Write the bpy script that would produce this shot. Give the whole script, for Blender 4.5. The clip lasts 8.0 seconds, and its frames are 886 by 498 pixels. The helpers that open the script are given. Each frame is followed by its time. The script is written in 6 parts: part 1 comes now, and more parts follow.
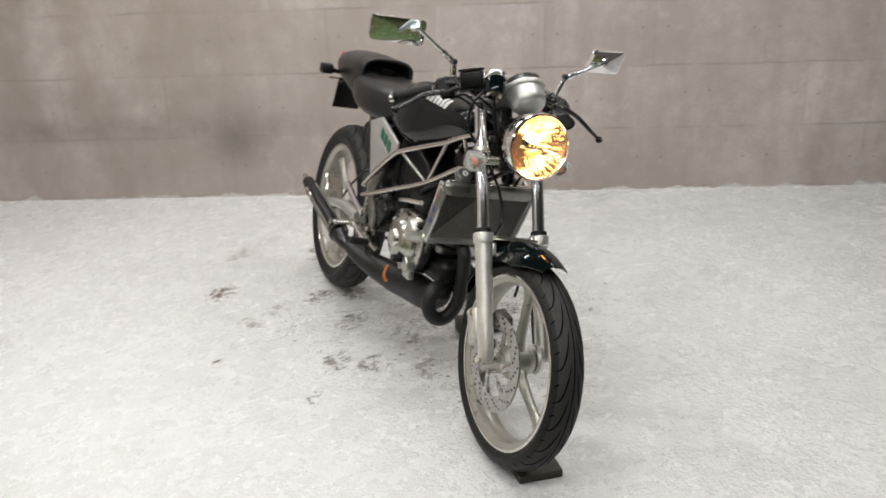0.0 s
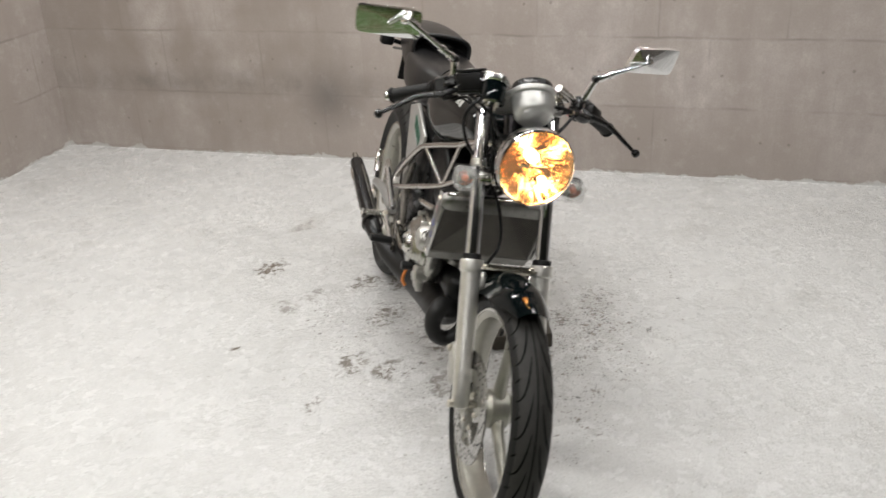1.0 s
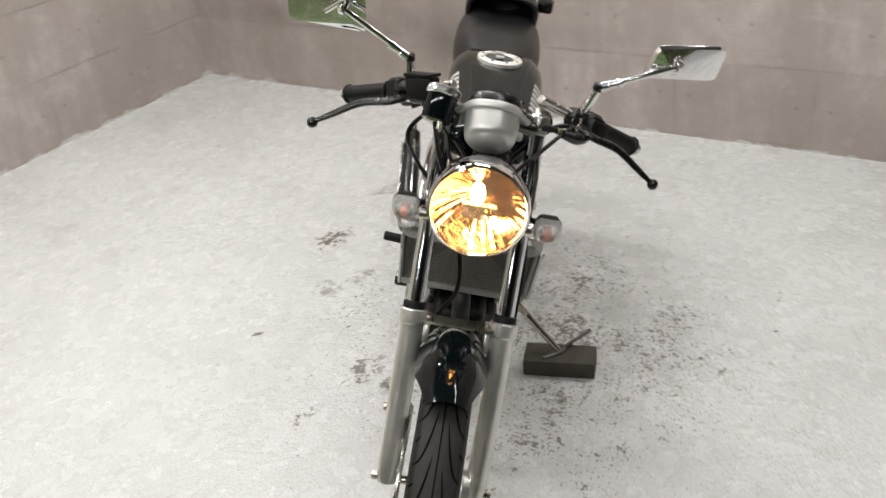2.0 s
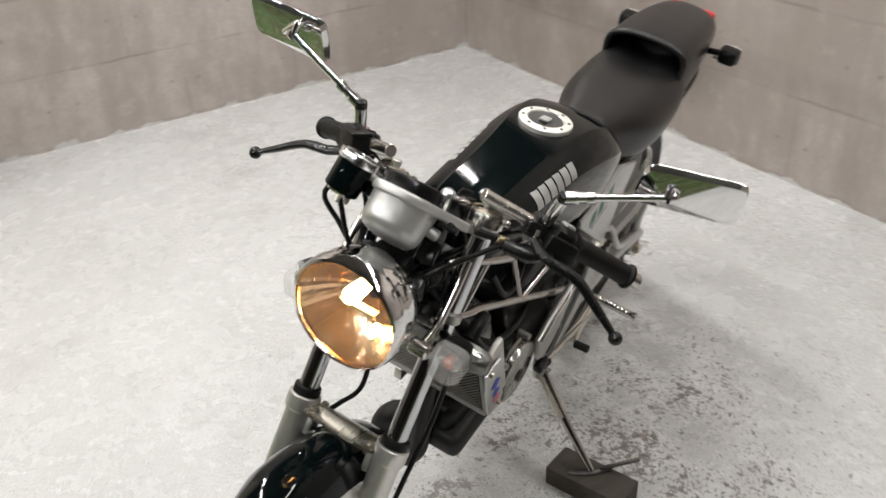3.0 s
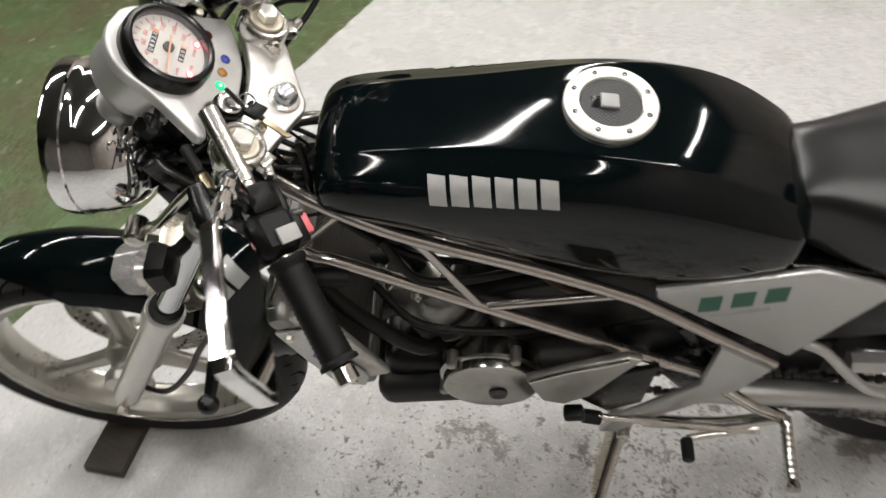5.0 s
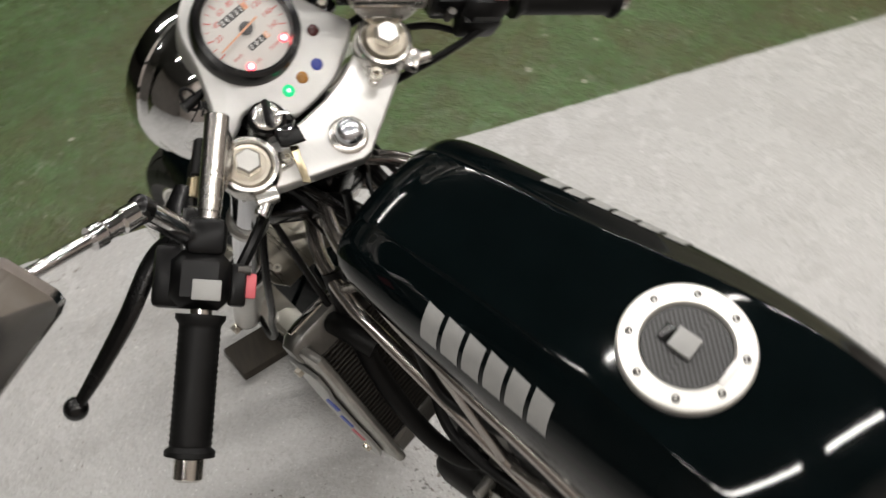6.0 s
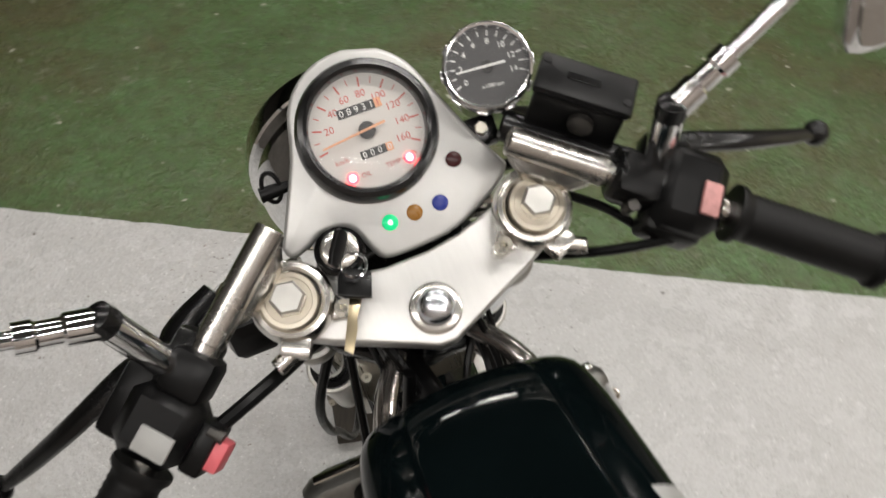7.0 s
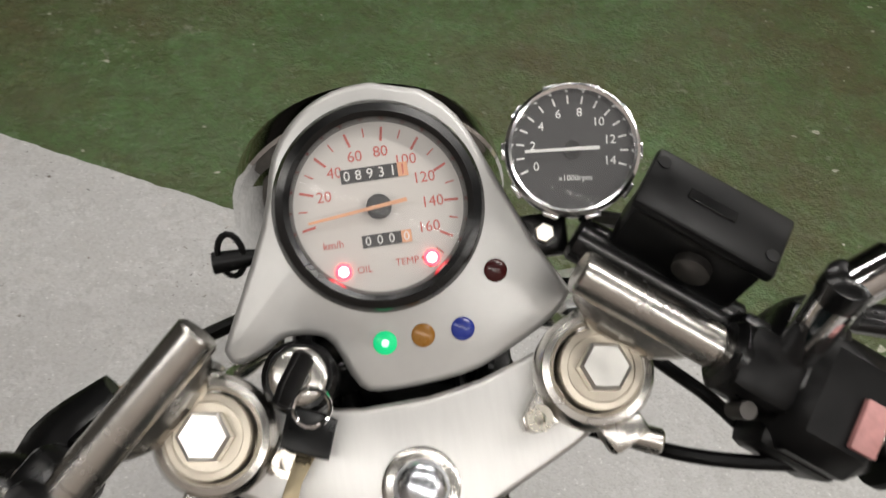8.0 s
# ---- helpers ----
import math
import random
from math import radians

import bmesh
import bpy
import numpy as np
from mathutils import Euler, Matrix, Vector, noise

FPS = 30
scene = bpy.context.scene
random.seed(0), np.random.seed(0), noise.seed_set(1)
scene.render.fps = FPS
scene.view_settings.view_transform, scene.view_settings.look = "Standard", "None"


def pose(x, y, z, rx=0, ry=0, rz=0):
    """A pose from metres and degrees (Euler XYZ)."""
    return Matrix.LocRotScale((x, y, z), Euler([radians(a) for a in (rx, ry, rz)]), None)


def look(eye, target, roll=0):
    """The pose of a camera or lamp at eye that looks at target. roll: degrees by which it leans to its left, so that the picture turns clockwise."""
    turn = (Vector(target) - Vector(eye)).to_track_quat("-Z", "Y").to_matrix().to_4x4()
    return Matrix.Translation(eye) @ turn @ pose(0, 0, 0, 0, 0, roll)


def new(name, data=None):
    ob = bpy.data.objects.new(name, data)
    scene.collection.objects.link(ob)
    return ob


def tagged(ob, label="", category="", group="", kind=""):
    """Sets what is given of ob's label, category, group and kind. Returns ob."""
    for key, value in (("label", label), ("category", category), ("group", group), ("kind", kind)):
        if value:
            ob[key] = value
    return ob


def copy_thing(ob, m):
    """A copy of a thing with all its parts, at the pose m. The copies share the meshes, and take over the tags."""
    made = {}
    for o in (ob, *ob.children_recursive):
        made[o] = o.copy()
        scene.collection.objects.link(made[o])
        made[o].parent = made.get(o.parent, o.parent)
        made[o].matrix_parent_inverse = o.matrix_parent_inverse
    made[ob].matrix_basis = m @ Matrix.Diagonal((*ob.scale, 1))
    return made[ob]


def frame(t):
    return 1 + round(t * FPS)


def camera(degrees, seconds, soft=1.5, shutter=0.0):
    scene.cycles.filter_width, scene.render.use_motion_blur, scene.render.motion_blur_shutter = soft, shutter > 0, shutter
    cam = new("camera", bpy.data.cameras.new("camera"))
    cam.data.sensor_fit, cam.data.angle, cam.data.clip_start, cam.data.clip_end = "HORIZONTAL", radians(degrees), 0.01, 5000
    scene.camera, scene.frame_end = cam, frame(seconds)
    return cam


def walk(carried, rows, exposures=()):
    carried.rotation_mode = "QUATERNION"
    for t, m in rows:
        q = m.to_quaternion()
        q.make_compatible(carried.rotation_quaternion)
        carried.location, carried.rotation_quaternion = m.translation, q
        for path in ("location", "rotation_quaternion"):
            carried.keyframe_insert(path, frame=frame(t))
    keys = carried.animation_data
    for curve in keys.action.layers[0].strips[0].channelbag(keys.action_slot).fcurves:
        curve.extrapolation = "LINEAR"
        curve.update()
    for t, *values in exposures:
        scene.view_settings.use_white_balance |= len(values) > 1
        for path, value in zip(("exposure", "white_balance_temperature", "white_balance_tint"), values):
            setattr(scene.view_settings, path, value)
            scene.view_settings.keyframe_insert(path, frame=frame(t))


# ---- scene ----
cam = camera(52.1, 8.0, 1.5, 0.4)
PATH = [
    (0, (3.405, 0.749, 1.419), (1.543, 0.664, 0.694), -1.9),
    (0.5, (3.29, 0.98, 1.462), (1.487, 0.636, 0.666), -2.0),
    (1, (2.988, 1.201, 1.5), (1.245, 0.711, 0.651), -2.5),
    (1.2, (2.857, 1.298, 1.497), (1.133, 0.771, 0.631), -3.0),
    (2.3, (2.091, 1.689, 1.54), (0.774, 0.575, 0.528), -5.0),
    (2.5, (1.943, 1.755, 1.526), (0.696, 0.55, 0.529), -3.2),
    (3, (1.568, 1.84, 1.512), (0.651, 0.382, 0.495), -2.7),
    (3.5, (1.167, 1.857, 1.503), (0.622, 0.268, 0.418), -3.2),
    (4, (0.84, 1.785, 1.468), (0.616, 0.219, 0.244), -0.9),
    (4.5, (0.569, 1.633, 1.466), (0.823, 0.141, 0.159), -2.3),
    (4.7, (0.483, 1.56, 1.443), (0.92, 0.142, 0.102), -1.1),
    (5.8, (0.322, 1.048, 1.426), (1.448, 0.366, -0.079), -2.4),
    (6, (0.327, 0.979, 1.404), (1.542, 0.438, -0.09), 0.5),
    (6.5, (0.419, 0.882, 1.373), (1.757, 0.673, -0.099), 2.1),
    (7, (0.536, 0.822, 1.335), (1.901, 0.781, -0.126), 7.1),
    (7.5, (0.638, 0.794, 1.283), (1.984, 0.951, -0.187), 12.1),
    (8, (0.719, 0.821, 1.243), (2.057, 0.886, -0.242), 15.9),
]
walk(cam, [(t, look(e, a, r)) for t, e, a, r in PATH], [(0.0, -0.04, 6460, 10), (0.5, -0.10, 6500, 10), (1.2, -0.14, 6500, 10), (2.3, -0.12, 6500, 10), (3.0, -0.17, 6500, 10), (3.5, -0.18, 6500, 10), (4.0, -0.08, 6540, 10), (4.7, -0.14, 6580, 10), (5.8, -0.62, 6660, 11), (7.5, -0.70, 6680, 11), (8.0, -0.82, 6670, 11)])

from mathutils.bvhtree import BVHTree

# ---- world and light ----
FLOOR = -0.012
world = bpy.data.worlds.new("world")
scene.world = world
world.use_nodes = True
world.node_tree.nodes["Background"].inputs[0].default_value = (0.8, 0.85, 0.9, 1)
world.node_tree.nodes["Background"].inputs[1].default_value = 0.02
LAMP_WATTS = 19.5
LAMP_COLOUR = (1.0, 0.985, 0.96)
CEILING = 2.75
# unseen battens: place along and across the bay, and a tuned brightness factor
BATTENS = [(-0.35, -0.9, 1.25), (-0.35, 0.6, 1.0), (-0.35, 2.0, 1.0), (1.15, -1.2, 1.4), (1.15, 0.35, 1.0), (1.15, 1.9, 0.55), (3.0, -1.2, 1.4), (3.0, 0.3, 1.5), (3.0, 1.9, 1.3), (5.6, 0.4, 1.0)]

# ---- materials ----


def nodes_of(name):
    m = bpy.data.materials.new(name)
    m.use_nodes = True
    t = m.node_tree
    return m, t.nodes, t.links, t.nodes["Principled BSDF"]


def noise_tex(n, l, scale, detail=4.0, rough=0.55, vec=None):
    t = n.new("ShaderNodeTexNoise")
    t.inputs["Scale"].default_value, t.inputs["Detail"].default_value, t.inputs["Roughness"].default_value = scale, detail, rough
    if vec is not None:
        l.new(vec, t.inputs["Vector"])
    return t.outputs["Fac"]


def ramp(n, l, fac, *stops):
    r = n.new("ShaderNodeValToRGB")
    while len(r.color_ramp.elements) < len(stops):
        r.color_ramp.elements.new(0.5)
    for e, (p, c) in zip(r.color_ramp.elements, stops):
        e.position = p
        e.color = (c, c, c, 1) if isinstance(c, (int, float)) else (*c, 1)
    l.new(fac, r.inputs["Fac"])
    return r.outputs["Color"]


def mixed(n, l, fac, a, b, mode="MIX"):
    m = n.new("ShaderNodeMix")
    m.data_type, m.blend_type = "RGBA", mode
    for k, v in ((0, fac), (6, a), (7, b)):
        if hasattr(v, "links"):
            l.new(v, m.inputs[k])
        else:
            m.inputs[k].default_value = v if k == 0 else (*v, 1)
    return m.outputs[2]


def maths(n, l, op, a, b=0.0, c=0.0):
    m = n.new("ShaderNodeMath")
    m.operation = op
    for k, v in enumerate((a, b, c)):
        if hasattr(v, "links"):
            l.new(v, m.inputs[k])
        else:
            m.inputs[k].default_value = v
    return m.outputs[0]


def bump(n, l, b, height, strength=0.2, distance=0.002):
    u = n.new("ShaderNodeBump")
    u.inputs["Strength"].default_value, u.inputs["Distance"].default_value = strength, distance
    l.new(height, u.inputs["Height"])
    l.new(u.outputs[0], b.inputs["Normal"])


def coords(n):
    return n.new("ShaderNodeTexCoord").outputs["Object"]


def simple(name, colour, rough, metal=0.0, vary=0.25, scale=40.0, relief=0.0, coat=0.0, spread=0.12, stretch=None, spec=0.5):
    """A surface with variation at two scales in colour and gloss."""
    m, n, l, b = nodes_of(name)
    v = coords(n)
    if stretch:
        mp = n.new("ShaderNodeMapping")
        mp.inputs["Scale"].default_value = stretch
        l.new(v, mp.inputs["Vector"])
        v = mp.outputs[0]
    fine, broad = noise_tex(n, l, scale, 5, 0.6, v), noise_tex(n, l, scale / 8, 3, 0.5, v)
    both = maths(n, l, "ADD", maths(n, l, "MULTIPLY", fine, 0.5), maths(n, l, "MULTIPLY", broad, 0.5))
    lo, hi = [c * (1 - vary) for c in colour], [min(1, c * (1 + vary)) for c in colour]
    l.new(ramp(n, l, both, (0.3, lo), (0.7, hi)), b.inputs["Base Color"])
    rr = ramp(n, l, both, (0.3, max(0.02, rough - spread)), (0.7, min(1, rough + spread)))
    l.new(rr, b.inputs["Roughness"])
    b.inputs["Metallic"].default_value = metal
    b.inputs["Coat Weight"].default_value = coat
    b.inputs["Specular IOR Level"].default_value = spec
    b.inputs["Coat Roughness"].default_value = 0.03
    if relief:
        bump(n, l, b, fine, relief, 0.001)
    return m


def glow(name, colour, strength):
    m, n, l, b = nodes_of(name)
    b.inputs["Base Color"].default_value = (*colour, 1)
    b.inputs["Emission Color"].default_value = (*colour, 1)
    b.inputs["Emission Strength"].default_value = strength
    b.inputs["Roughness"].default_value = 0.3
    return m


def clear(name, tint, rough=0.02, weight=0.06):
    """Thin clear cover: mostly see-through, with a sheen."""
    m, n, l, b = nodes_of(name)
    b.inputs["Base Color"].default_value = (*tint, 1)
    b.inputs["Roughness"].default_value = rough
    b.inputs["Alpha"].default_value = weight
    b.inputs["Specular IOR Level"].default_value = 0.5
    return m


black_paint = simple("black_paint", (0.0018, 0.0036, 0.0040), 0.06, 0.0, 0.3, 30, 0.0, 0.0, 0.02, None, 0.27)
matt_black = simple("matt_black", (0.005, 0.005, 0.0052), 0.38, 0.0, 0.3, 60, 0.05, 0.0, 0.12, None, 0.35)
black_plastic = simple("black_plastic", (0.0035, 0.0035, 0.0037), 0.36, 0.0, 0.35, 120, 0.12, 0.0, 0.12, None, 0.22)
satin_black = simple("satin_black", (0.004, 0.004, 0.0042), 0.24, 0.0, 0.3, 60, 0.03, 0.0, 0.08, None, 0.45)
rubber = simple("rubber", (0.0045, 0.0045, 0.0045), 0.5, 0.0, 0.35, 90, 0.15, 0.0, 0.12, None, 0.25)
tyre_rubber = simple("tyre_rubber", (0.0075, 0.0074, 0.0072), 0.55, 0.0, 0.4, 50, 0.2, 0.0, 0.08, None, 0.25)
tread_rubber = simple("tread_rubber", (0.026, 0.025, 0.023), 0.6, 0.0, 0.35, 50, 0.12, 0.0, 0.08, None, 0.25)
vinyl = simple("vinyl", (0.0045, 0.0045, 0.0048), 0.33, 0.0, 0.25, 180, 0.05, 0.0, 0.05, None, 0.52)
chrome = simple("chrome", (0.82, 0.82, 0.82), 0.06, 1.0, 0.05, 20, 0.0, 0.0, 0.03)
worn_chrome = simple("worn_chrome", (0.62, 0.60, 0.56), 0.16, 1.0, 0.25, 60, 0.05, 0.0, 0.1)
brushed = simple("brushed", (0.64, 0.632, 0.615), 0.43, 1.0, 0.05, 40, 0.03, 0.0, 0.04, (1.0, 9.0, 1.0))
pod_silver = simple("pod_silver", (0.55, 0.545, 0.53), 0.40, 0.6, 0.04, 140, 0.02, 0.1, 0.04)
stanchion_chrome = simple("stanchion_chrome", (0.66, 0.67, 0.70), 0.07, 1.0, 0.06, 40, 0.0, 0.0, 0.03)
dome_steel = simple("dome_steel", (0.80, 0.83, 0.88), 0.24, 1.0, 0.05, 60, 0.0, 0.0, 0.04)
nut_metal = simple("nut_metal", (0.86, 0.845, 0.80), 0.34, 1.0, 0.08, 90, 0.06, 0.0, 0.06)
ring_alloy = simple("ring_alloy", (0.86, 0.845, 0.80), 0.45, 0.85, 0.06, 60, 0.05, 0.0, 0.06)
silver_paint = simple("silver_paint", (0.5, 0.5, 0.485), 0.38, 0.7, 0.06, 80, 0.02, 0.3, 0.04)
bolt_metal = simple("bolt_metal", (0.66, 0.62, 0.54), 0.3, 1.0, 0.15, 90, 0.1, 0.0, 0.1)
cast_alloy = simple("cast_alloy", (0.5, 0.49, 0.46), 0.42, 0.85, 0.3, 70, 0.25, 0.0, 0.12)
wheel_paint = simple("wheel_paint", (0.40, 0.39, 0.345), 0.34, 0.7, 0.15, 50, 0.03, 0.2)
frame_metal = simple("frame_metal", (0.48, 0.448, 0.42), 0.24, 0.95, 0.06, 50, 0.008, 0.0, 0.05)
fork_metal = simple("fork_metal", (0.68, 0.665, 0.63), 0.34, 0.85, 0.12, 60, 0.05, 0.0, 0.08)
guard_steel = simple("guard_steel", (0.26, 0.245, 0.22), 0.4, 0.8, 0.3, 70, 0.1)
header_alloy = simple("header_alloy", (0.24, 0.236, 0.222), 0.36, 0.85, 0.25, 60, 0.12)
steel_dark = simple("steel_dark", (0.09, 0.085, 0.08), 0.45, 0.8, 0.4, 70, 0.2)
exhaust_black = simple("exhaust_black", (0.006, 0.0057, 0.0055), 0.5, 0.0, 0.5, 40, 0.15, 0.0, 0.12, None, 0.4)
red_plastic = simple("red_plastic", (0.66, 0.13, 0.15), 0.4, 0.0, 0.15)
faded_red = simple("faded_red", (0.5, 0.24, 0.23), 0.45, 0.0, 0.3, 200)
polished_case = simple("polished_case", (0.44, 0.435, 0.405), 0.2, 1.0, 0.12, 60, 0.05, 0.0, 0.07)
disc_steel = simple("disc_steel", (0.40, 0.39, 0.37), 0.27, 1.0, 0.12, 60, 0.03, 0.0, 0.06)
satin_alloy = simple("satin_alloy", (0.46, 0.45, 0.42), 0.36, 0.9, 0.15, 60, 0.06, 0.0, 0.08)
brace_gold = simple("brace_gold", (0.46, 0.43, 0.365), 0.3, 1.0, 0.12, 40, 0.05, 0.0, 0.08, (1.0, 10.0, 1.0))
polished_tube = simple("polished_tube", (0.84, 0.84, 0.85), 0.16, 1.0, 0.06, 40, 0.0, 0.0, 0.04)
dark_casting = simple("dark_casting", (0.045, 0.042, 0.038), 0.5, 0.6, 0.4, 60, 0.25)
# amber tint puts the bulb's warm light into the mirror's colour
lamp_mirror = simple("lamp_mirror", (0.66, 0.54, 0.37), 0.15, 1.0, 0.05, 20, 0.0, 0.0, 0.04)
red_lens = simple("red_lens", (0.55, 0.01, 0.015), 0.15, 0.0, 0.1, 40, 0, 0.5)
amber_bulb = simple("amber_bulb", (0.62, 0.17, 0.08), 0.3, 0.0, 0.1)
grey_key = simple("grey_key", (0.36, 0.36, 0.35), 0.45, 0.0, 0.15)
letter_silver = simple("letter_silver", (0.41, 0.41, 0.40), 0.46, 0.25, 0.15, 60)
green_ink = simple("green_ink", (0.010, 0.10, 0.058), 0.4, 0.0, 0.2)
blue_ink = simple("blue_ink", (0.03, 0.07, 0.42), 0.4)
red_ink = simple("red_ink", (0.6, 0.1, 0.14), 0.4)
white_ink = simple("white_ink", (0.78, 0.78, 0.76), 0.5, 0.0, 0.05)
dial_white = simple("dial_white", (0.60, 0.575, 0.545), 0.5, 0.0, 0.04)
dial_black = simple("dial_black", (0.014, 0.014, 0.015), 0.5, 0.0, 0.1)
dial_red = simple("dial_red", (0.5, 0.09, 0.07), 0.5, 0.0, 0.1)
needle_orange = simple("needle_orange", (0.72, 0.36, 0.2), 0.45, 0.0, 0.1)
lamp_off_red = simple("lamp_off_red", (0.05, 0.008, 0.008), 0.2, 0.0, 0.1)
lamp_amber = simple("lamp_amber", (0.35, 0.16, 0.03), 0.25, 0.0, 0.1)
lamp_blue = simple("lamp_blue", (0.03, 0.05, 0.3), 0.25, 0.0, 0.1)
lamp_green = glow("lamp_green", (0.0, 0.6, 0.22), 1.0)
lamp_core_green = glow("lamp_core_green", (0.6, 1.0, 0.75), 2.0)
lamp_core_red = glow("lamp_core_red", (1.0, 0.75, 0.72), 5.0)
lamp_red = glow("lamp_red", (1.0, 0.02, 0.04), 11.0)
filament = glow("filament", (1.0, 0.50, 0.16), 55.0)
spot_glow = glow("spot_glow", (1.0, 0.48, 0.15), 38.0)
clamp_metal = simple("clamp_metal", (0.62, 0.60, 0.565), 0.26, 1.0, 0.04, 60, 0.012, 0.0, 0.03)
cap_metal = simple("cap_metal", (0.60, 0.545, 0.455), 0.42, 0.9, 0.08, 90, 0.08, 0.0, 0.08)
glass = clear("glass", (1, 1, 1), 0.02, 0.07)
lens_clear = clear("lens_clear", (0.80, 0.79, 0.77), 0.08, 0.26)
mirror_glass = simple("mirror_glass", (0.9, 0.92, 0.9), 0.02, 1.0, 0.01, 10, 0, 0, 0.01)
brass = simple("brass", (0.5, 0.42, 0.28), 0.35, 1.0, 0.2)
brown_rubber = simple("brown_rubber", (0.06, 0.02, 0.012), 0.5)
spark_orange = simple("spark_orange", (0.6, 0.2, 0.04), 0.5)
wood = simple("wood", (0.05, 0.042, 0.032), 0.75, 0.0, 0.5, 30, 0.4, 0, 0.1, (1, 8, 8))
board_cream = simple("board_cream", (0.62, 0.58, 0.42), 0.6, 0.0, 0.06, 6)
board_alloy = simple("board_alloy", (0.6, 0.6, 0.58), 0.4, 0.7, 0.1)
tube_light = glow("tube_light", (1.0, 0.96, 0.9), 14.0)
batten_white = simple("batten_white", (0.75, 0.75, 0.73), 0.4, 0.0, 0.05)

# radiator core: fine slanted mesh of fins
radiator_core, _n, _l, _b = nodes_of("radiator_core")
_w = _n.new("ShaderNodeTexWave")
_w.bands_direction = "Z"
_w.inputs["Scale"].default_value = 60
_w.inputs["Distortion"].default_value = 1.5
_l.new(coords(_n), _w.inputs["Vector"])
_l.new(ramp(_n, _l, _w.outputs["Fac"], (0.2, (0.008, 0.007, 0.006)), (0.8, (0.042, 0.036, 0.028))), _b.inputs["Base Color"])
_b.inputs["Metallic"].default_value, _b.inputs["Roughness"].default_value = 0.4, 0.6
bump(_n, _l, _b, _w.outputs["Fac"], 0.6, 0.003)

# knurled fuel cap insert
knurl, _n, _l, _b = nodes_of("knurl")
_c = _n.new("ShaderNodeTexChecker")
_c.inputs["Scale"].default_value = 420
_l.new(coords(_n), _c.inputs["Vector"])
_l.new(ramp(_n, _l, _c.outputs["Fac"], (0.0, 0.03), (1.0, 0.075)), _b.inputs["Base Color"])
_b.inputs["Roughness"].default_value, _b.inputs["Metallic"].default_value = 0.45, 0.3


def concrete_wall_material():
    """Board-marked concrete: courses of boards in running bond, pinkish grey."""
    m, n, l, b = nodes_of("concrete_wall")
    v = coords(n)
    blotch = noise_tex(n, l, 1.1, 6, 0.62, v)
    mp = n.new("ShaderNodeMapping")
    mp.inputs["Scale"].default_value = (2.6, 2.6, 0.55)
    l.new(v, mp.inputs["Vector"])
    streak = noise_tex(n, l, 1.9, 5, 0.6, mp.outputs[0])
    mottle = noise_tex(n, l, 11, 6, 0.7, v)
    grain = noise_tex(n, l, 110, 5, 0.7, v)
    base = ramp(n, l, blotch, (0.30, (0.315, 0.272, 0.243)), (0.5, (0.455, 0.408, 0.378)), (0.70, (0.60, 0.552, 0.522)))
    base = mixed(n, l, ramp(n, l, streak, (0.40, 0.68), (0.58, 0.0)), base, (0.33, 0.285, 0.255))
    base = mixed(n, l, ramp(n, l, mottle, (0.34, 0.5), (0.58, 0.0)), base, (0.34, 0.295, 0.265))
    base = mixed(n, l, ramp(n, l, mottle, (0.56, 0.0), (0.72, 0.35)), base, (0.60, 0.56, 0.53))
    base = mixed(n, l, ramp(n, l, grain, (0.3, 0.3), (0.6, 0.0)), base, (0.26, 0.23, 0.205))
    sep = n.new("ShaderNodeSeparateXYZ")
    l.new(v, sep.inputs[0])
    line = maths(n, l, "ADD", sep.outputs[0], sep.outputs[1])
    rag = maths(n, l, "MULTIPLY", maths(n, l, "SUBTRACT", noise_tex(n, l, 5, 3, 0.6, v), 0.5), 0.02)
    up = maths(n, l, "ADD", maths(n, l, "ADD", sep.outputs[2], 3.10), rag)
    course = maths(n, l, "MODULO", maths(n, l, "FLOOR", maths(n, l, "DIVIDE", up, 0.31)), 2.0)
    shifted = maths(n, l, "ADD", line, maths(n, l, "MULTIPLY", course, 0.31))

    def cell(value, size):
        return maths(n, l, "SUBTRACT", maths(n, l, "MODULO", maths(n, l, "ADD", value, 40 * size), size), size / 2)
    du, dz = cell(shifted, 0.53), cell(up, 0.31)
    # a hole near each end of a board
    hx = maths(n, l, "SUBTRACT", maths(n, l, "ABSOLUTE", du), 0.205)
    hz = maths(n, l, "ADD", dz, maths(n, l, "MULTIPLY", maths(n, l, "SUBTRACT", noise_tex(n, l, 2.2, 1, 0.5, v), 0.5), 0.12))
    d = maths(n, l, "SQRT", maths(n, l, "ADD", maths(n, l, "MULTIPLY", hx, hx), maths(n, l, "MULTIPLY", hz, hz)))
    hole = ramp(n, l, d, (0.004, 1.0), (0.0085, 0.0))
    seam_v = ramp(n, l, maths(n, l, "SUBTRACT", 0.265, maths(n, l, "ABSOLUTE", du)), (0.0015, 1.0), (0.006, 0.0))
    seam_h = ramp(n, l, maths(n, l, "SUBTRACT", 0.155, maths(n, l, "ABSOLUTE", dz)), (0.0015, 1.0), (0.008, 0.0))
    gaps = ramp(n, l, noise_tex(n, l, 3.5, 3, 0.6, v), (0.40, 0.0), (0.62, 1.0))
    seams = maths(n, l, "MULTIPLY", maths(n, l, "MAXIMUM", maths(n, l, "MULTIPLY", seam_v, 0.3), maths(n, l, "MULTIPLY", seam_h, 0.5)), gaps)
    board = n.new("ShaderNodeTexWhiteNoise")
    board.noise_dimensions = "2D"
    ids = n.new("ShaderNodeCombineXYZ")
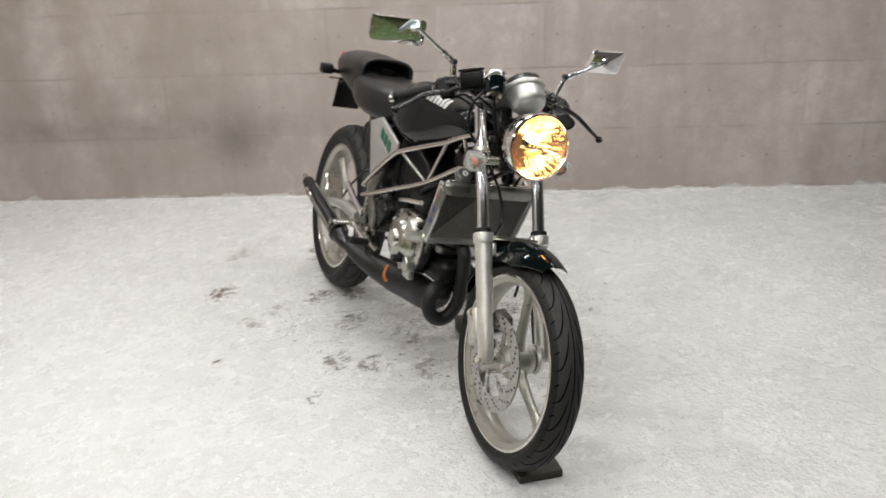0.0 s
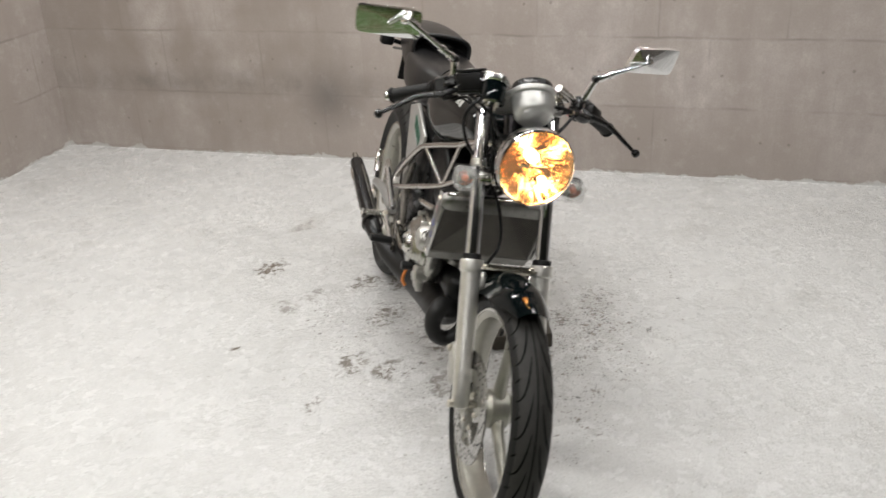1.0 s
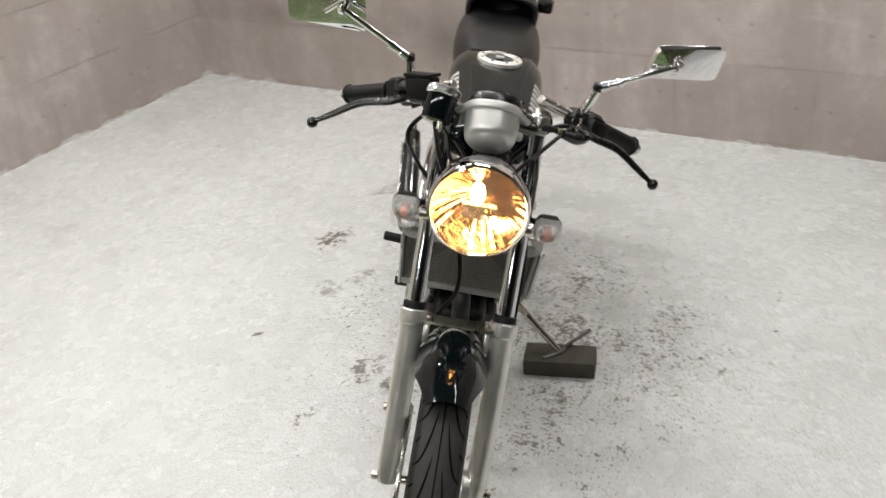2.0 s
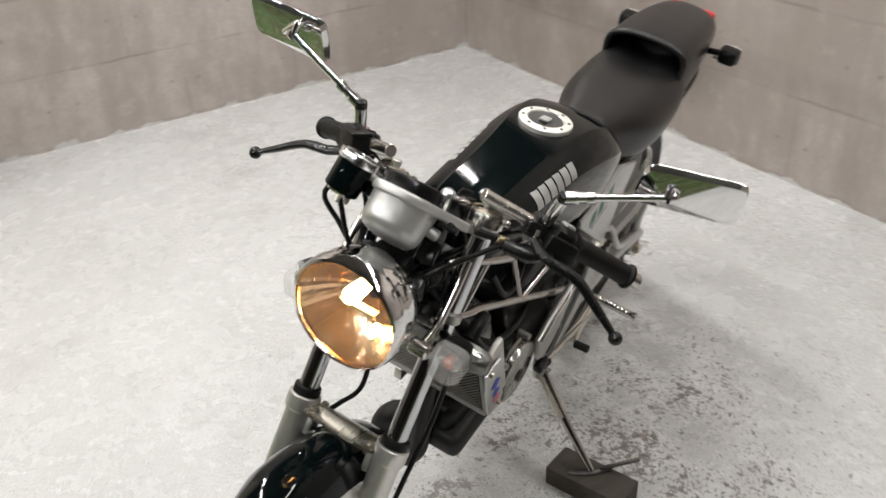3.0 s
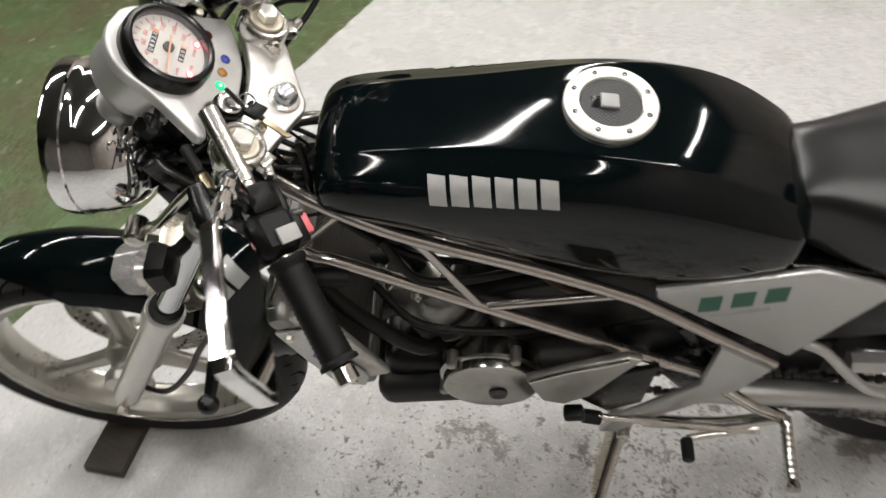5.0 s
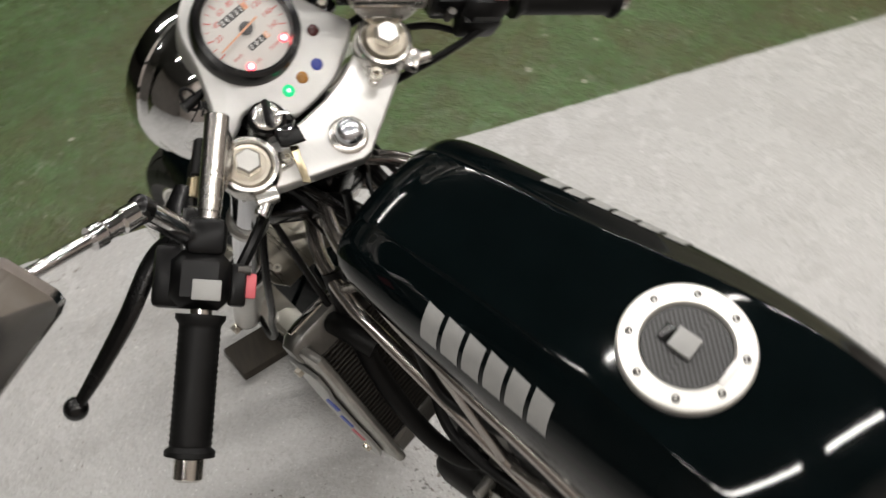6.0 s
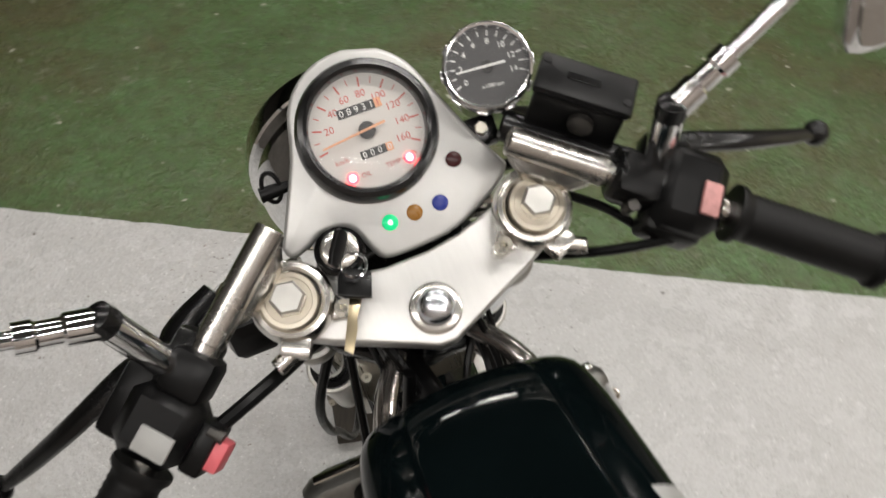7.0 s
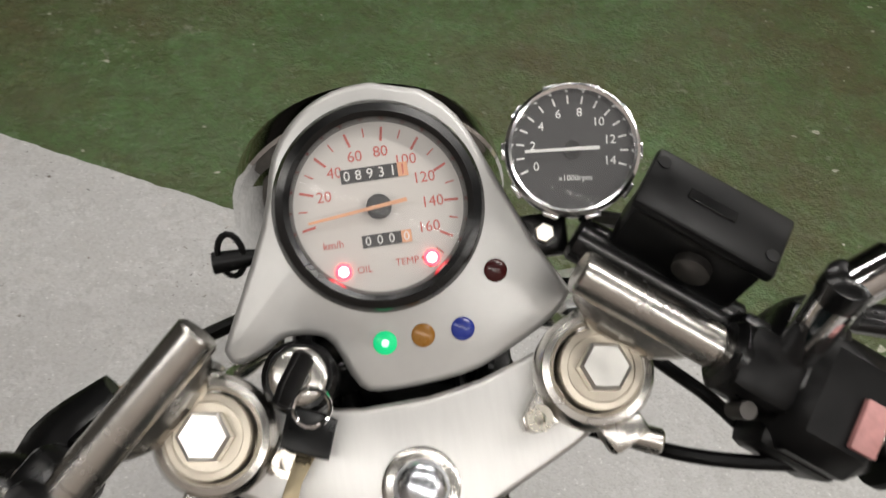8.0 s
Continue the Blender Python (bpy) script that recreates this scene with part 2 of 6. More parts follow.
    l.new(maths(n, l, "FLOOR", maths(n, l, "DIVIDE", maths(n, l, "ADD", shifted, 21.2), 0.53)), ids.inputs[0])
    l.new(maths(n, l, "FLOOR", maths(n, l, "DIVIDE", up, 0.31)), ids.inputs[1])
    l.new(ids.outputs[0], board.inputs["Vector"])
    base = mixed(n, l, ramp(n, l, board.outputs["Value"], (0.0, 0.38), (0.6, 0.0)), base, (0.31, 0.265, 0.235))
    base = mixed(n, l, seams, base, (0.16, 0.138, 0.12))
    splash = maths(n, l, "SUBTRACT", maths(n, l, "MULTIPLY", noise_tex(n, l, 7, 4, 0.65, v), 0.13), maths(n, l, "SUBTRACT", sep.outputs[2], FLOOR))
    base = mixed(n, l, maths(n, l, "MULTIPLY", ramp(n, l, splash, (0.055, 0.0), (0.060, 1.0)), 0.8), base, (0.60, 0.60, 0.585))
    base = mixed(n, l, maths(n, l, "MULTIPLY", hole, 0.45), base, (0.14, 0.12, 0.105))
    l.new(base, b.inputs["Base Color"])
    b.inputs["Roughness"].default_value = 0.75
    h = maths(n, l, "SUBTRACT", maths(n, l, "ADD", maths(n, l, "MULTIPLY", grain, 0.3), maths(n, l, "MULTIPLY", mottle, 0.3)), maths(n, l, "ADD", hole, seams))
    bump(n, l, b, h, 0.35, 0.004)
    return m, n, l, b, v, base


concrete, _n, _l, _b, _v, _base = concrete_wall_material()
# an old soot mark and a dark band on the back wall
back_concrete, _n, _l, _b, _v, _base = concrete_wall_material()
back_concrete.name = "concrete_stained"


def blob(n, l, v, centre, size, hard=0.0):
    mp = n.new("ShaderNodeMapping")
    mp.inputs["Location"].default_value = [-c / s for c, s in zip(centre, size)]
    mp.inputs["Scale"].default_value = [1 / s for s in size]
    l.new(v, mp.inputs["Vector"])
    ln = n.new("ShaderNodeVectorMath")
    ln.operation = "LENGTH"
    l.new(mp.outputs[0], ln.inputs[0])
    return ramp(n, l, ln.outputs["Value"], (hard, 1.0), (1.0, 0.0))


_rag = noise_tex(_n, _l, 6, 5, 0.65, _v)
_soot = maths(_n, _l, "MULTIPLY", blob(_n, _l, _v, (0, -0.49, 0.30), (9, 0.21, 0.21)), 0.75)
_band = maths(_n, _l, "MULTIPLY", blob(_n, _l, _v, (0, -1.0, 0.36), (9, 1.7, 0.09)), ramp(_n, _l, _rag, (0.35, 0.1), (0.65, 0.65)))
# brown stain that also paints in the wall's dimmer left side
_wash = maths(_n, _l, "MULTIPLY", blob(_n, _l, _v, (0, -1.15, 0.85), (9, 1.4, 1.4), 0.3), ramp(_n, _l, noise_tex(_n, _l, 1.7, 4, 0.6, _v), (0.3, 0.95), (0.62, 0.30)))
_base = mixed(_n, _l, _wash, _base, (0.215, 0.178, 0.15))
_base = mixed(_n, _l, maths(_n, _l, "MAXIMUM", _soot, _band), _base, (0.11, 0.098, 0.09))
_l.new(_base, _b.inputs["Base Color"])


def floor_material():
    m, n, l, b = nodes_of("painted_floor")
    v = coords(n)
    sep = n.new("ShaderNodeSeparateXYZ")
    l.new(v, sep.inputs[0])
    tilt = n.new("ShaderNodeMapping")
    tilt.inputs["Rotation"].default_value = (0.5, 0.35, 0.8)
    tilt.inputs["Location"].default_value = (3.37, 1.21, 0.53)
    l.new(v, tilt.inputs["Vector"])
    nv = tilt.outputs[0]
    broad, mid, fine = noise_tex(n, l, 1.3, 5, 0.6, nv), noise_tex(n, l, 9, 6, 0.68, nv), noise_tex(n, l, 150, 3, 0.6, nv)
    white = ramp(n, l, broad, (0.3, (0.575, 0.574, 0.566)), (0.7, (0.67, 0.67, 0.665)))
    white = mixed(n, l, ramp(n, l, mid, (0.30, 0.32), (0.52, 0.16), (0.75, 0.12)), white, (0.50, 0.495, 0.48))
    white = mixed(n, l, ramp(n, l, fine, (0.35, 0.38), (0.55, 0.0)), white, (0.44, 0.435, 0.42))
    smear = ramp(n, l, noise_tex(n, l, 3.1, 6, 0.72, nv), (0.54, 0.0), (0.70, 0.42))
    white = mixed(n, l, smear, white, (0.40, 0.39, 0.37))
    # chips and specks, thick where the work is done
    warp = n.new("ShaderNodeVectorMath")
    warp.operation = "ADD"
    wn = n.new("ShaderNodeTexNoise")
    wn.inputs["Scale"].default_value = 7
    ws = n.new("ShaderNodeVectorMath")
    ws.operation = "SCALE"
    ws.inputs["Scale"].default_value = 0.05
    l.new(nv, wn.inputs["Vector"])
    l.new(wn.outputs["Color"], ws.inputs[0])
    l.new(nv, warp.inputs[0])
    l.new(ws.outputs[0], warp.inputs[1])
    wv = warp.outputs[0]
    dirty = maths(n, l, "MAXIMUM", blob(n, l, v, (0.42, 0.72, 0), (1.0, 0.72, 1), 0.35), maths(n, l, "MAXIMUM", maths(n, l, "MULTIPLY", blob(n, l, v, (0.45, 0.1, 0), (0.85, 0.6, 1)), 0.72), maths(n, l, "MULTIPLY", blob(n, l, v, (1.7, 1.2, 0), (1.3, 1.0, 1)), 0.35)))
    patchy = maths(n, l, "MULTIPLY", maths(n, l, "SUBTRACT", noise_tex(n, l, 6, 5, 0.68, nv), 0.5), 0.44)
    here = maths(n, l, "ADD", maths(n, l, "MULTIPLY", dirty, 0.165), patchy)
    chip = ramp(n, l, maths(n, l, "ADD", noise_tex(n, l, 42, 5, 0.62, wv), here), (0.755, 0.0), (0.78, 1.0))
    speck = ramp(n, l, maths(n, l, "ADD", noise_tex(n, l, 110, 3, 0.55, wv), here), (0.742, 0.0), (0.768, 1.0))
    marks = maths(n, l, "MAXIMUM", maths(n, l, "MULTIPLY", chip, 0.78), maths(n, l, "MULTIPLY", speck, 0.62))
    stain = ramp(n, l, noise_tex(n, l, 60, 2, 0.5, nv), (0.4, (0.045, 0.04, 0.035)), (0.6, (0.15, 0.105, 0.07)))
    white = mixed(n, l, marks, white, stain)
    # oil patches and trodden dirt
    ragged = noise_tex(n, l, 30, 6, 0.76, wv)
    for c, s, k in (((0.17, -0.28), (0.15, 0.10), 1.0), ((-0.23, -0.31), (0.16, 0.09), 0.45), ((0.34, -0.03), (0.10, 0.08), 0.6), ((0.45, -0.10), (0.10, 0.09), 0.55), ((0.74, -0.15), (0.05, 0.035), 1.0), ((0.21, 0.13), (0.13, 0.10), 0.9), ((0.43, 0.26), (0.14, 0.10), 0.9),
                    ((0.76, 0.37), (0.11, 0.08), 0.9), ((0.75, 0.25), (0.12, 0.09), 0.9), ((0.97, 0.22), (0.09, 0.05), 0.9), ((0.79, 0.56), (0.14, 0.09), 0.7), ((0.17, 0.26), (0.16, 0.10), 0.8), ((0.59, 0.51), (0.10, 0.07), 0.8), ((-0.22, 0.05), (0.11, 0.07), 1.0), ((-0.31, 0.03), (0.12, 0.09), 0.9), ((0.02, 0.32), (0.16, 0.12), 0.5)):
        f = maths(n, l, "MULTIPLY", ramp(n, l, maths(n, l, "ADD", ragged, maths(n, l, "MULTIPLY", blob(n, l, v, (*c, 0), (*s, 1)), 0.20)), (0.62, 0.0), (0.68, 1.0)),
                  maths(n, l, "MULTIPLY", blob(n, l, v, (*c, 0), (*s, 1), 0.45), k * 0.92))
        white = mixed(n, l, f, white, (0.105, 0.080, 0.055))
    # dirt trodden in round the stand, with the bike's shade painted in
    grime_shade = maths(n, l, "MULTIPLY", blob(n, l, v, (0.32, 0.62, 0), (0.75, 0.5, 1), 0.3), ramp(n, l, noise_tex(n, l, 6, 6, 0.7, wv), (0.36, 0.55), (0.62, 0.05)))
    white = mixed(n, l, grime_shade, white, (0.27, 0.26, 0.24))
    # pale specks in the colour stand in for glints on the lumps
    glint = ramp(n, l, noise_tex(n, l, 190, 2, 0.5, nv), (0.65, 0.0), (0.73, 0.7))
    white = mixed(n, l, glint, white, (0.86, 0.86, 0.84))
    # green paint, worn to brown
    g1, g2 = noise_tex(n, l, 2.6, 6, 0.7, nv), noise_tex(n, l, 26, 6, 0.75, nv)
    green = ramp(n, l, g1, (0.3, (0.075, 0.120, 0.045)), (0.5, (0.097, 0.168, 0.064)), (0.72, (0.122, 0.214, 0.090)))
    rust = ramp(n, l, noise_tex(n, l, 1.5, 6, 0.72, nv), (0.44, 0.0), (0.60, 0.8))
    green = mixed(n, l, rust, green, (0.112, 0.094, 0.050))
    green = mixed(n, l, ramp(n, l, g2, (0.38, 0.5), (0.6, 0.0)), green, (0.070, 0.066, 0.032))
    green = mixed(n, l, ramp(n, l, noise_tex(n, l, 85, 4, 0.7, nv), (0.36, 0.3), (0.55, 0.0)), green, (0.05, 0.054, 0.028))
    scuff = ramp(n, l, maths(n, l, "MULTIPLY", noise_tex(n, l, 5, 4, 0.7, nv), noise_tex(n, l, 40, 3, 0.7, nv)), (0.37, 0.0), (0.42, 1.0))
    green = mixed(n, l, maths(n, l, "MULTIPLY", scuff, 0.5), green, (0.26, 0.27, 0.20))
    dots = ramp(n, l, noise_tex(n, l, 34, 1, 0.4, nv), (0.765, 0.0), (0.79, 1.0))
    green = mixed(n, l, dots, green, (0.45, 0.45, 0.36))
    wav = maths(n, l, "MULTIPLY", maths(n, l, "SUBTRACT", noise_tex(n, l, 22, 4, 0.6, nv), 0.5), 0.012)
    edge = maths(n, l, "GREATER_THAN", maths(n, l, "ADD", sep.outputs[0], wav), 1.783)
    l.new(mixed(n, l, edge, white, green), b.inputs["Base Color"])
    rr = ramp(n, l, mid, (0.25, 0.18), (0.8, 0.37))
    l.new(rr, b.inputs["Roughness"])
    lumps = noise_tex(n, l, 55, 3, 0.6, nv)
    h = maths(n, l, "ADD", maths(n, l, "MULTIPLY", fine, 0.55), maths(n, l, "ADD", maths(n, l, "MULTIPLY", lumps, 1.0), maths(n, l, "MULTIPLY", mid, 0.25)))
    bump(n, l, b, h, 1.0, 0.005)
    return m


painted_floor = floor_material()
# unseen ceiling, coloured dark to suit the dark reflections
ceiling_dark = simple("ceiling_dark", (0.06, 0.06, 0.058), 0.85, 0.0, 0.3, 3)

# ---- mesh tools ----
I4 = Matrix.Identity(4)


def part(name, bm, material, parent=None, label="", sharp=38, smooth=True, recalc=True):
    """Link a bmesh as one mesh object, under a thing or a part."""
    if recalc:
        bmesh.ops.recalc_face_normals(bm, faces=bm.faces)
    me = bpy.data.meshes.new(name)
    bm.to_mesh(me)
    bm.free()
    mats = material if isinstance(material, (list, tuple)) else [material]
    for m in mats:
        me.materials.append(m)
    if smooth:
        me.polygons.foreach_set("use_smooth", [True] * len(me.polygons))
        me.set_sharp_from_angle(angle=radians(sharp))
    ob = new(name, me)
    ob.parent = parent
    return tagged(ob, label)


def thing(name, m, label, category, group="", kind=""):
    e = new(name)
    e.matrix_world = m
    e.empty_display_size = 0.1
    return tagged(e, label, category, group, kind)


def soften(ob, levels=2):
    s = ob.modifiers.new("soft", "SUBSURF")
    s.levels = s.render_levels = levels
    return ob


def join(*bms):
    out = bmesh.new()
    for b in bms:
        me = bpy.data.meshes.new("tmp")
        b.to_mesh(me)
        b.free()
        out.from_mesh(me)
        bpy.data.meshes.remove(me)
    return out


def moved(bm, m):
    bmesh.ops.transform(bm, matrix=m, verts=bm.verts)
    return bm


def box(sx, sy, sz, m=I4, bevel=0.0, seg=2):
    bm = bmesh.new()
    bmesh.ops.create_cube(bm, size=1)
    bmesh.ops.scale(bm, vec=(sx, sy, sz), verts=bm.verts)
    if bevel:
        bmesh.ops.bevel(bm, geom=bm.edges[:], offset=bevel, segments=seg, affect="EDGES", profile=0.5)
    return moved(bm, m)


def lathe(profile, m=I4, seg=32, closed=False):
    """Turn a profile of (radius, height) about z."""
    bm = bmesh.new()
    rings = []
    for r, z in profile:
        if r < 1e-6:
            rings.append([bm.verts.new((0, 0, z))])
        else:
            rings.append([bm.verts.new((r * math.cos(2 * math.pi * k / seg), r * math.sin(2 * math.pi * k / seg), z)) for k in range(seg)])
    pairs = list(zip(rings, rings[1:]))
    if closed:
        pairs.append((rings[-1], rings[0]))
    for a, b in pairs:
        for k in range(seg):
            j = (k + 1) % seg
            if len(a) == 1 and len(b) == 1:
                continue
            if len(a) == 1:
                bm.faces.new((a[0], b[k], b[j]))
            elif len(b) == 1:
                bm.faces.new((a[k], b[0], a[j]))
            else:
                bm.faces.new((a[k], b[k], b[j], a[j]))
    return moved(bm, m)


def smooth_line(pts, per=6):
    """Points of a Catmull-Rom curve through pts."""
    p = [Vector(q) for q in pts]
    p = [p[0] * 2 - p[1]] + p + [p[-1] * 2 - p[-2]]
    out = []
    for a, b, c, d in zip(p, p[1:], p[2:], p[3:]):
        for k in range(per):
            t = k / per
            out.append(0.5 * (2 * b + (c - a) * t + (2 * a - 5 * b + 4 * c - d) * t * t + (3 * b - a - 3 * c + d) * t ** 3))
    return out + [p[-2]]


def tube(pts, radius, seg=10, curve=0, caps=True, squash=1.0):
    """Sweep a circle along pts; radius is a number or a list that is spread along the way."""
    line = smooth_line(pts, curve) if curve else [Vector(q) for q in pts]
    n = len(line)
    bm = bmesh.new()
    ref = Vector((0, 0, 1))
    if abs((line[1] - line[0]).normalized().dot(ref)) > 0.9:
        ref = Vector((1, 0, 0))
    rings = []
    for i, c in enumerate(line):
        d = (line[min(i + 1, n - 1)] - line[max(i - 1, 0)]).normalized()
        s = d.cross(ref).normalized()
        u = s.cross(d).normalized()
        ref = u
        if isinstance(radius, (int, float)):
            r = radius
        else:
            f = i / (n - 1) * (len(radius) - 1)
            k = min(int(f), len(radius) - 2)
            r = radius[k] + (radius[k + 1] - radius[k]) * (f - k)
        rings.append([bm.verts.new(c + r * (math.cos(2 * math.pi * k / seg) * s + squash * math.sin(2 * math.pi * k / seg) * u)) for k in range(seg)])
    for a, b in zip(rings, rings[1:]):
        for k in range(seg):
            j = (k + 1) % seg
            bm.faces.new((a[k], a[j], b[j], b[k]))
    if caps:
        bm.faces.new(rings[0][::-1])
        bm.faces.new(rings[-1])
    return bm


def prism(outline, depth, m=I4, bevel=0.0, seg=2):
    """A flat plate: outline of (u, v) in the plane of m, from 0 down to -depth."""
    bm = bmesh.new()
    top = [bm.verts.new((u, v, 0)) for u, v in outline]
    low = [bm.verts.new((u, v, -depth)) for u, v in outline]
    f = bm.faces.new(top)
    bm.faces.new(low[::-1])
    for k in range(len(top)):
        j = (k + 1) % len(top)
        bm.faces.new((top[k], low[k], low[j], top[j]))
    if bevel:
        bmesh.ops.recalc_face_normals(bm, faces=bm.faces)
        e = [x for x in bm.edges if len({round(v.co.z, 6) for v in x.verts}) == 1]
        bmesh.ops.bevel(bm, geom=e, offset=bevel, segments=seg, affect="EDGES", profile=0.5)
    return moved(bm, m)


def loft(sections, caps=True):
    """Skin over closed loops with equal numbers of points."""
    bm = bmesh.new()
    rings = [[bm.verts.new(p) for p in s] for s in sections]
    n = len(rings[0])
    for a, b in zip(rings, rings[1:]):
        for k in range(n):
            j = (k + 1) % n
            bm.faces.new((a[k], a[j], b[j], b[k]))
    if caps:
        bm.faces.new(rings[0][::-1])
        bm.faces.new(rings[-1])
    return bm


def axes(o, x, y, z):
    """The pose with its origin at o and the given directions for its axes."""
    m = Matrix((x, y, z)).transposed().to_4x4()
    m.translation = o
    return m


def along(a, b, roll_ref=(0, 0, 1)):
    """The pose at a whose z points to b."""
    z = (Vector(b) - Vector(a)).normalized()
    r = Vector(roll_ref)
    if abs(z.dot(r)) > 0.98:
        r = Vector((1, 0, 0))
    x = r.cross(z).normalized()
    return axes(a, x, z.cross(x), z)


def rod(a, b, r, seg=16, bevel=0.0):
    L = (Vector(b) - Vector(a)).length
    c = min(bevel, r * 0.8, L / 3)
    prof = [(0, 0), (r - c, 0), (r, c), (r, L - c), (r - c, L), (0, L)] if c else [(0, 0), (r, 0), (r, L), (0, L)]
    return lathe(prof, along(a, b), seg)


def hexagon(r, h, m=I4, chamfer=0.0):
    c = chamfer or h * 0.2
    return lathe([(0, 0), (r, 0), (r, h - c), (r * 0.85, h), (0, h)], m, 6)


def lettering(text, size, m, material, parent, name="numeral", depth=0.0002, align="CENTER"):
    cu = bpy.data.curves.new("letters", "FONT")
    cu.body, cu.size, cu.align_x, cu.align_y, cu.extrude, cu.resolution_u = text, size, align, "CENTER", depth, 3
    tmp = bpy.data.objects.new("letters", cu)
    me = bpy.data.meshes.new_from_object(tmp)
    bpy.data.objects.remove(tmp)
    bpy.data.curves.remove(cu)
    me.transform(m)
    me.materials.append(material)
    ob = new(name, me)
    ob.parent = parent
    return ob

# ---- the room: a bay that opens to an unseen garage with dark-coloured walls ----
XB, YL, YR, XF, YF, XE = -1.072, -2.031, 4.4, 11.0, 9.0, 2.0
# unseen far walls: dim light put into the colour, for dark reflections
shade_concrete = simple("shade_concrete", (0.13, 0.12, 0.11), 0.85, 0.0, 0.35, 2.5, 0.1)


def slab(name, x0, x1, y0, y1, z0, z1, material, label, category):
    return tagged(part(name, box(x1 - x0, y1 - y0, z1 - z0, pose((x0 + x1) / 2, (y0 + y1) / 2, (z0 + z1) / 2)), material), label, category, kind="structure")


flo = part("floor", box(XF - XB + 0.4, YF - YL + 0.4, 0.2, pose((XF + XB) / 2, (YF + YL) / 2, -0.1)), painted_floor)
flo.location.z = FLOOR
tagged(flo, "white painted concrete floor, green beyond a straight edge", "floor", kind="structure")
slab("wall_back", XB - 0.2, XB, YL - 0.2, YR + 0.2, FLOOR, CEILING, back_concrete, "bare concrete wall with a dark soot stain", "wall")
slab("wall_side", XB, XF, YL - 0.2, YL, FLOOR, CEILING, concrete, "bare concrete side wall with tie holes", "wall")
slab("wall_far_side", XB, XE, YR, YR + 0.2, FLOOR, CEILING, shade_concrete, "unseen side wall, coloured dark to stand for dim space", "wall")
slab("wall_return", XE - 0.2, XE, YR + 0.2, YF, FLOOR, CEILING, shade_concrete, "unseen wall, coloured dark to stand for dim space", "wall")
slab("wall_garage", XE - 0.2, XF, YF, YF + 0.2, FLOOR, CEILING, shade_concrete, "unseen wall, coloured dark to stand for dim space", "wall")
slab("wall_front", XF, XF + 0.2, YL - 0.2, YF + 0.2, FLOOR, CEILING, shade_concrete, "unseen end wall, coloured dark to stand for dim space", "wall")
slab("ceiling", XB - 0.2, XF + 0.2, YL - 0.2, YF + 0.2, CEILING, CEILING + 0.2, ceiling_dark, "unseen dark ceiling slab", "ceiling")


def batten():
    e = thing("ceiling_light", I4, "white fluorescent batten lamp on the ceiling", "lamp", "ceiling lights")
    part("housing", box(1.25, 0.07, 0.05, pose(0, 0, -0.025), 0.006), batten_white, e)
    part("tube", rod((-0.6, 0, -0.075), (0.6, 0, -0.075), 0.014, 12), tube_light, e)
    for s in (-1, 1):
        part("socket", box(0.03, 0.03, 0.05, pose(s * 0.61, 0, -0.07), 0.004), batten_white, e)
    return e


_first = batten()
for _k, (_x, _y, _share) in enumerate(BATTENS):
    _m = pose(_x, _y, CEILING, 0, 0, 90)
    if _k == 0:
        _first.matrix_world = _m
    else:
        copy_thing(_first, _m)
    _a = bpy.data.lights.new("tube_light", "AREA")
    _a.shape, _a.size, _a.size_y, _a.energy, _a.color = "RECTANGLE", 1.2, 0.04, LAMP_WATTS * _share, LAMP_COLOUR
    new("tube_lamp", _a).matrix_world = pose(_x, _y, CEILING - 0.095, 0, 0, 90)

# ---- partition screen by the side wall ----
screen = thing("partition_screen", pose(1.462, -1.70, FLOOR), "cream partition screen in an aluminium frame on feet", "partition")
part("board", box(1.5, 0.02, 1.5, pose(0.75, 0, 0.835), 0.002), board_cream, screen)
for _z in (0.07, 1.6):
    part("rail", box(1.5, 0.035, 0.035, pose(0.75, 0, _z), 0.004), board_alloy, screen)
for _x in (0.0, 1.5):
    part("post", box(0.04, 0.035, 1.6, pose(_x, 0, 0.846), 0.004), board_alloy, screen)
    part("foot", box(0.04, 0.56, 0.045, pose(_x, -0.03, 0.0235), 0.006), board_alloy, screen)

# ---- the motorcycle ----
BIKE = pose(0.0948, 0.2092, 0, -12.98, 0, 24.9)
bike = thing("motorcycle", BIKE, "black naked motorcycle leaning on its side stand, headlight lit", "motorcycle")

# steering geometry: the fork's own axes
FO = Vector((1.013, 0, 0.942))
FA, FU = Vector((0.895, 0, 0.445)).normalized(), Vector((-0.445, 0, 0.895)).normalized()
YOKE = axes(FO, FA, Vector((0, 1, 0)), FU)
PO, PA, PU = Vector((1.0546, -0.0022, 0.9248)), Vector((0.7774, 0, 0.6296)).normalized(), Vector((-0.6296, 0, 0.7774)).normalized()
POD = axes(PO, PA, Vector((0, 1, 0)), PU)


def yk(a, y, s):
    return YOKE @ Vector((a, y, s))


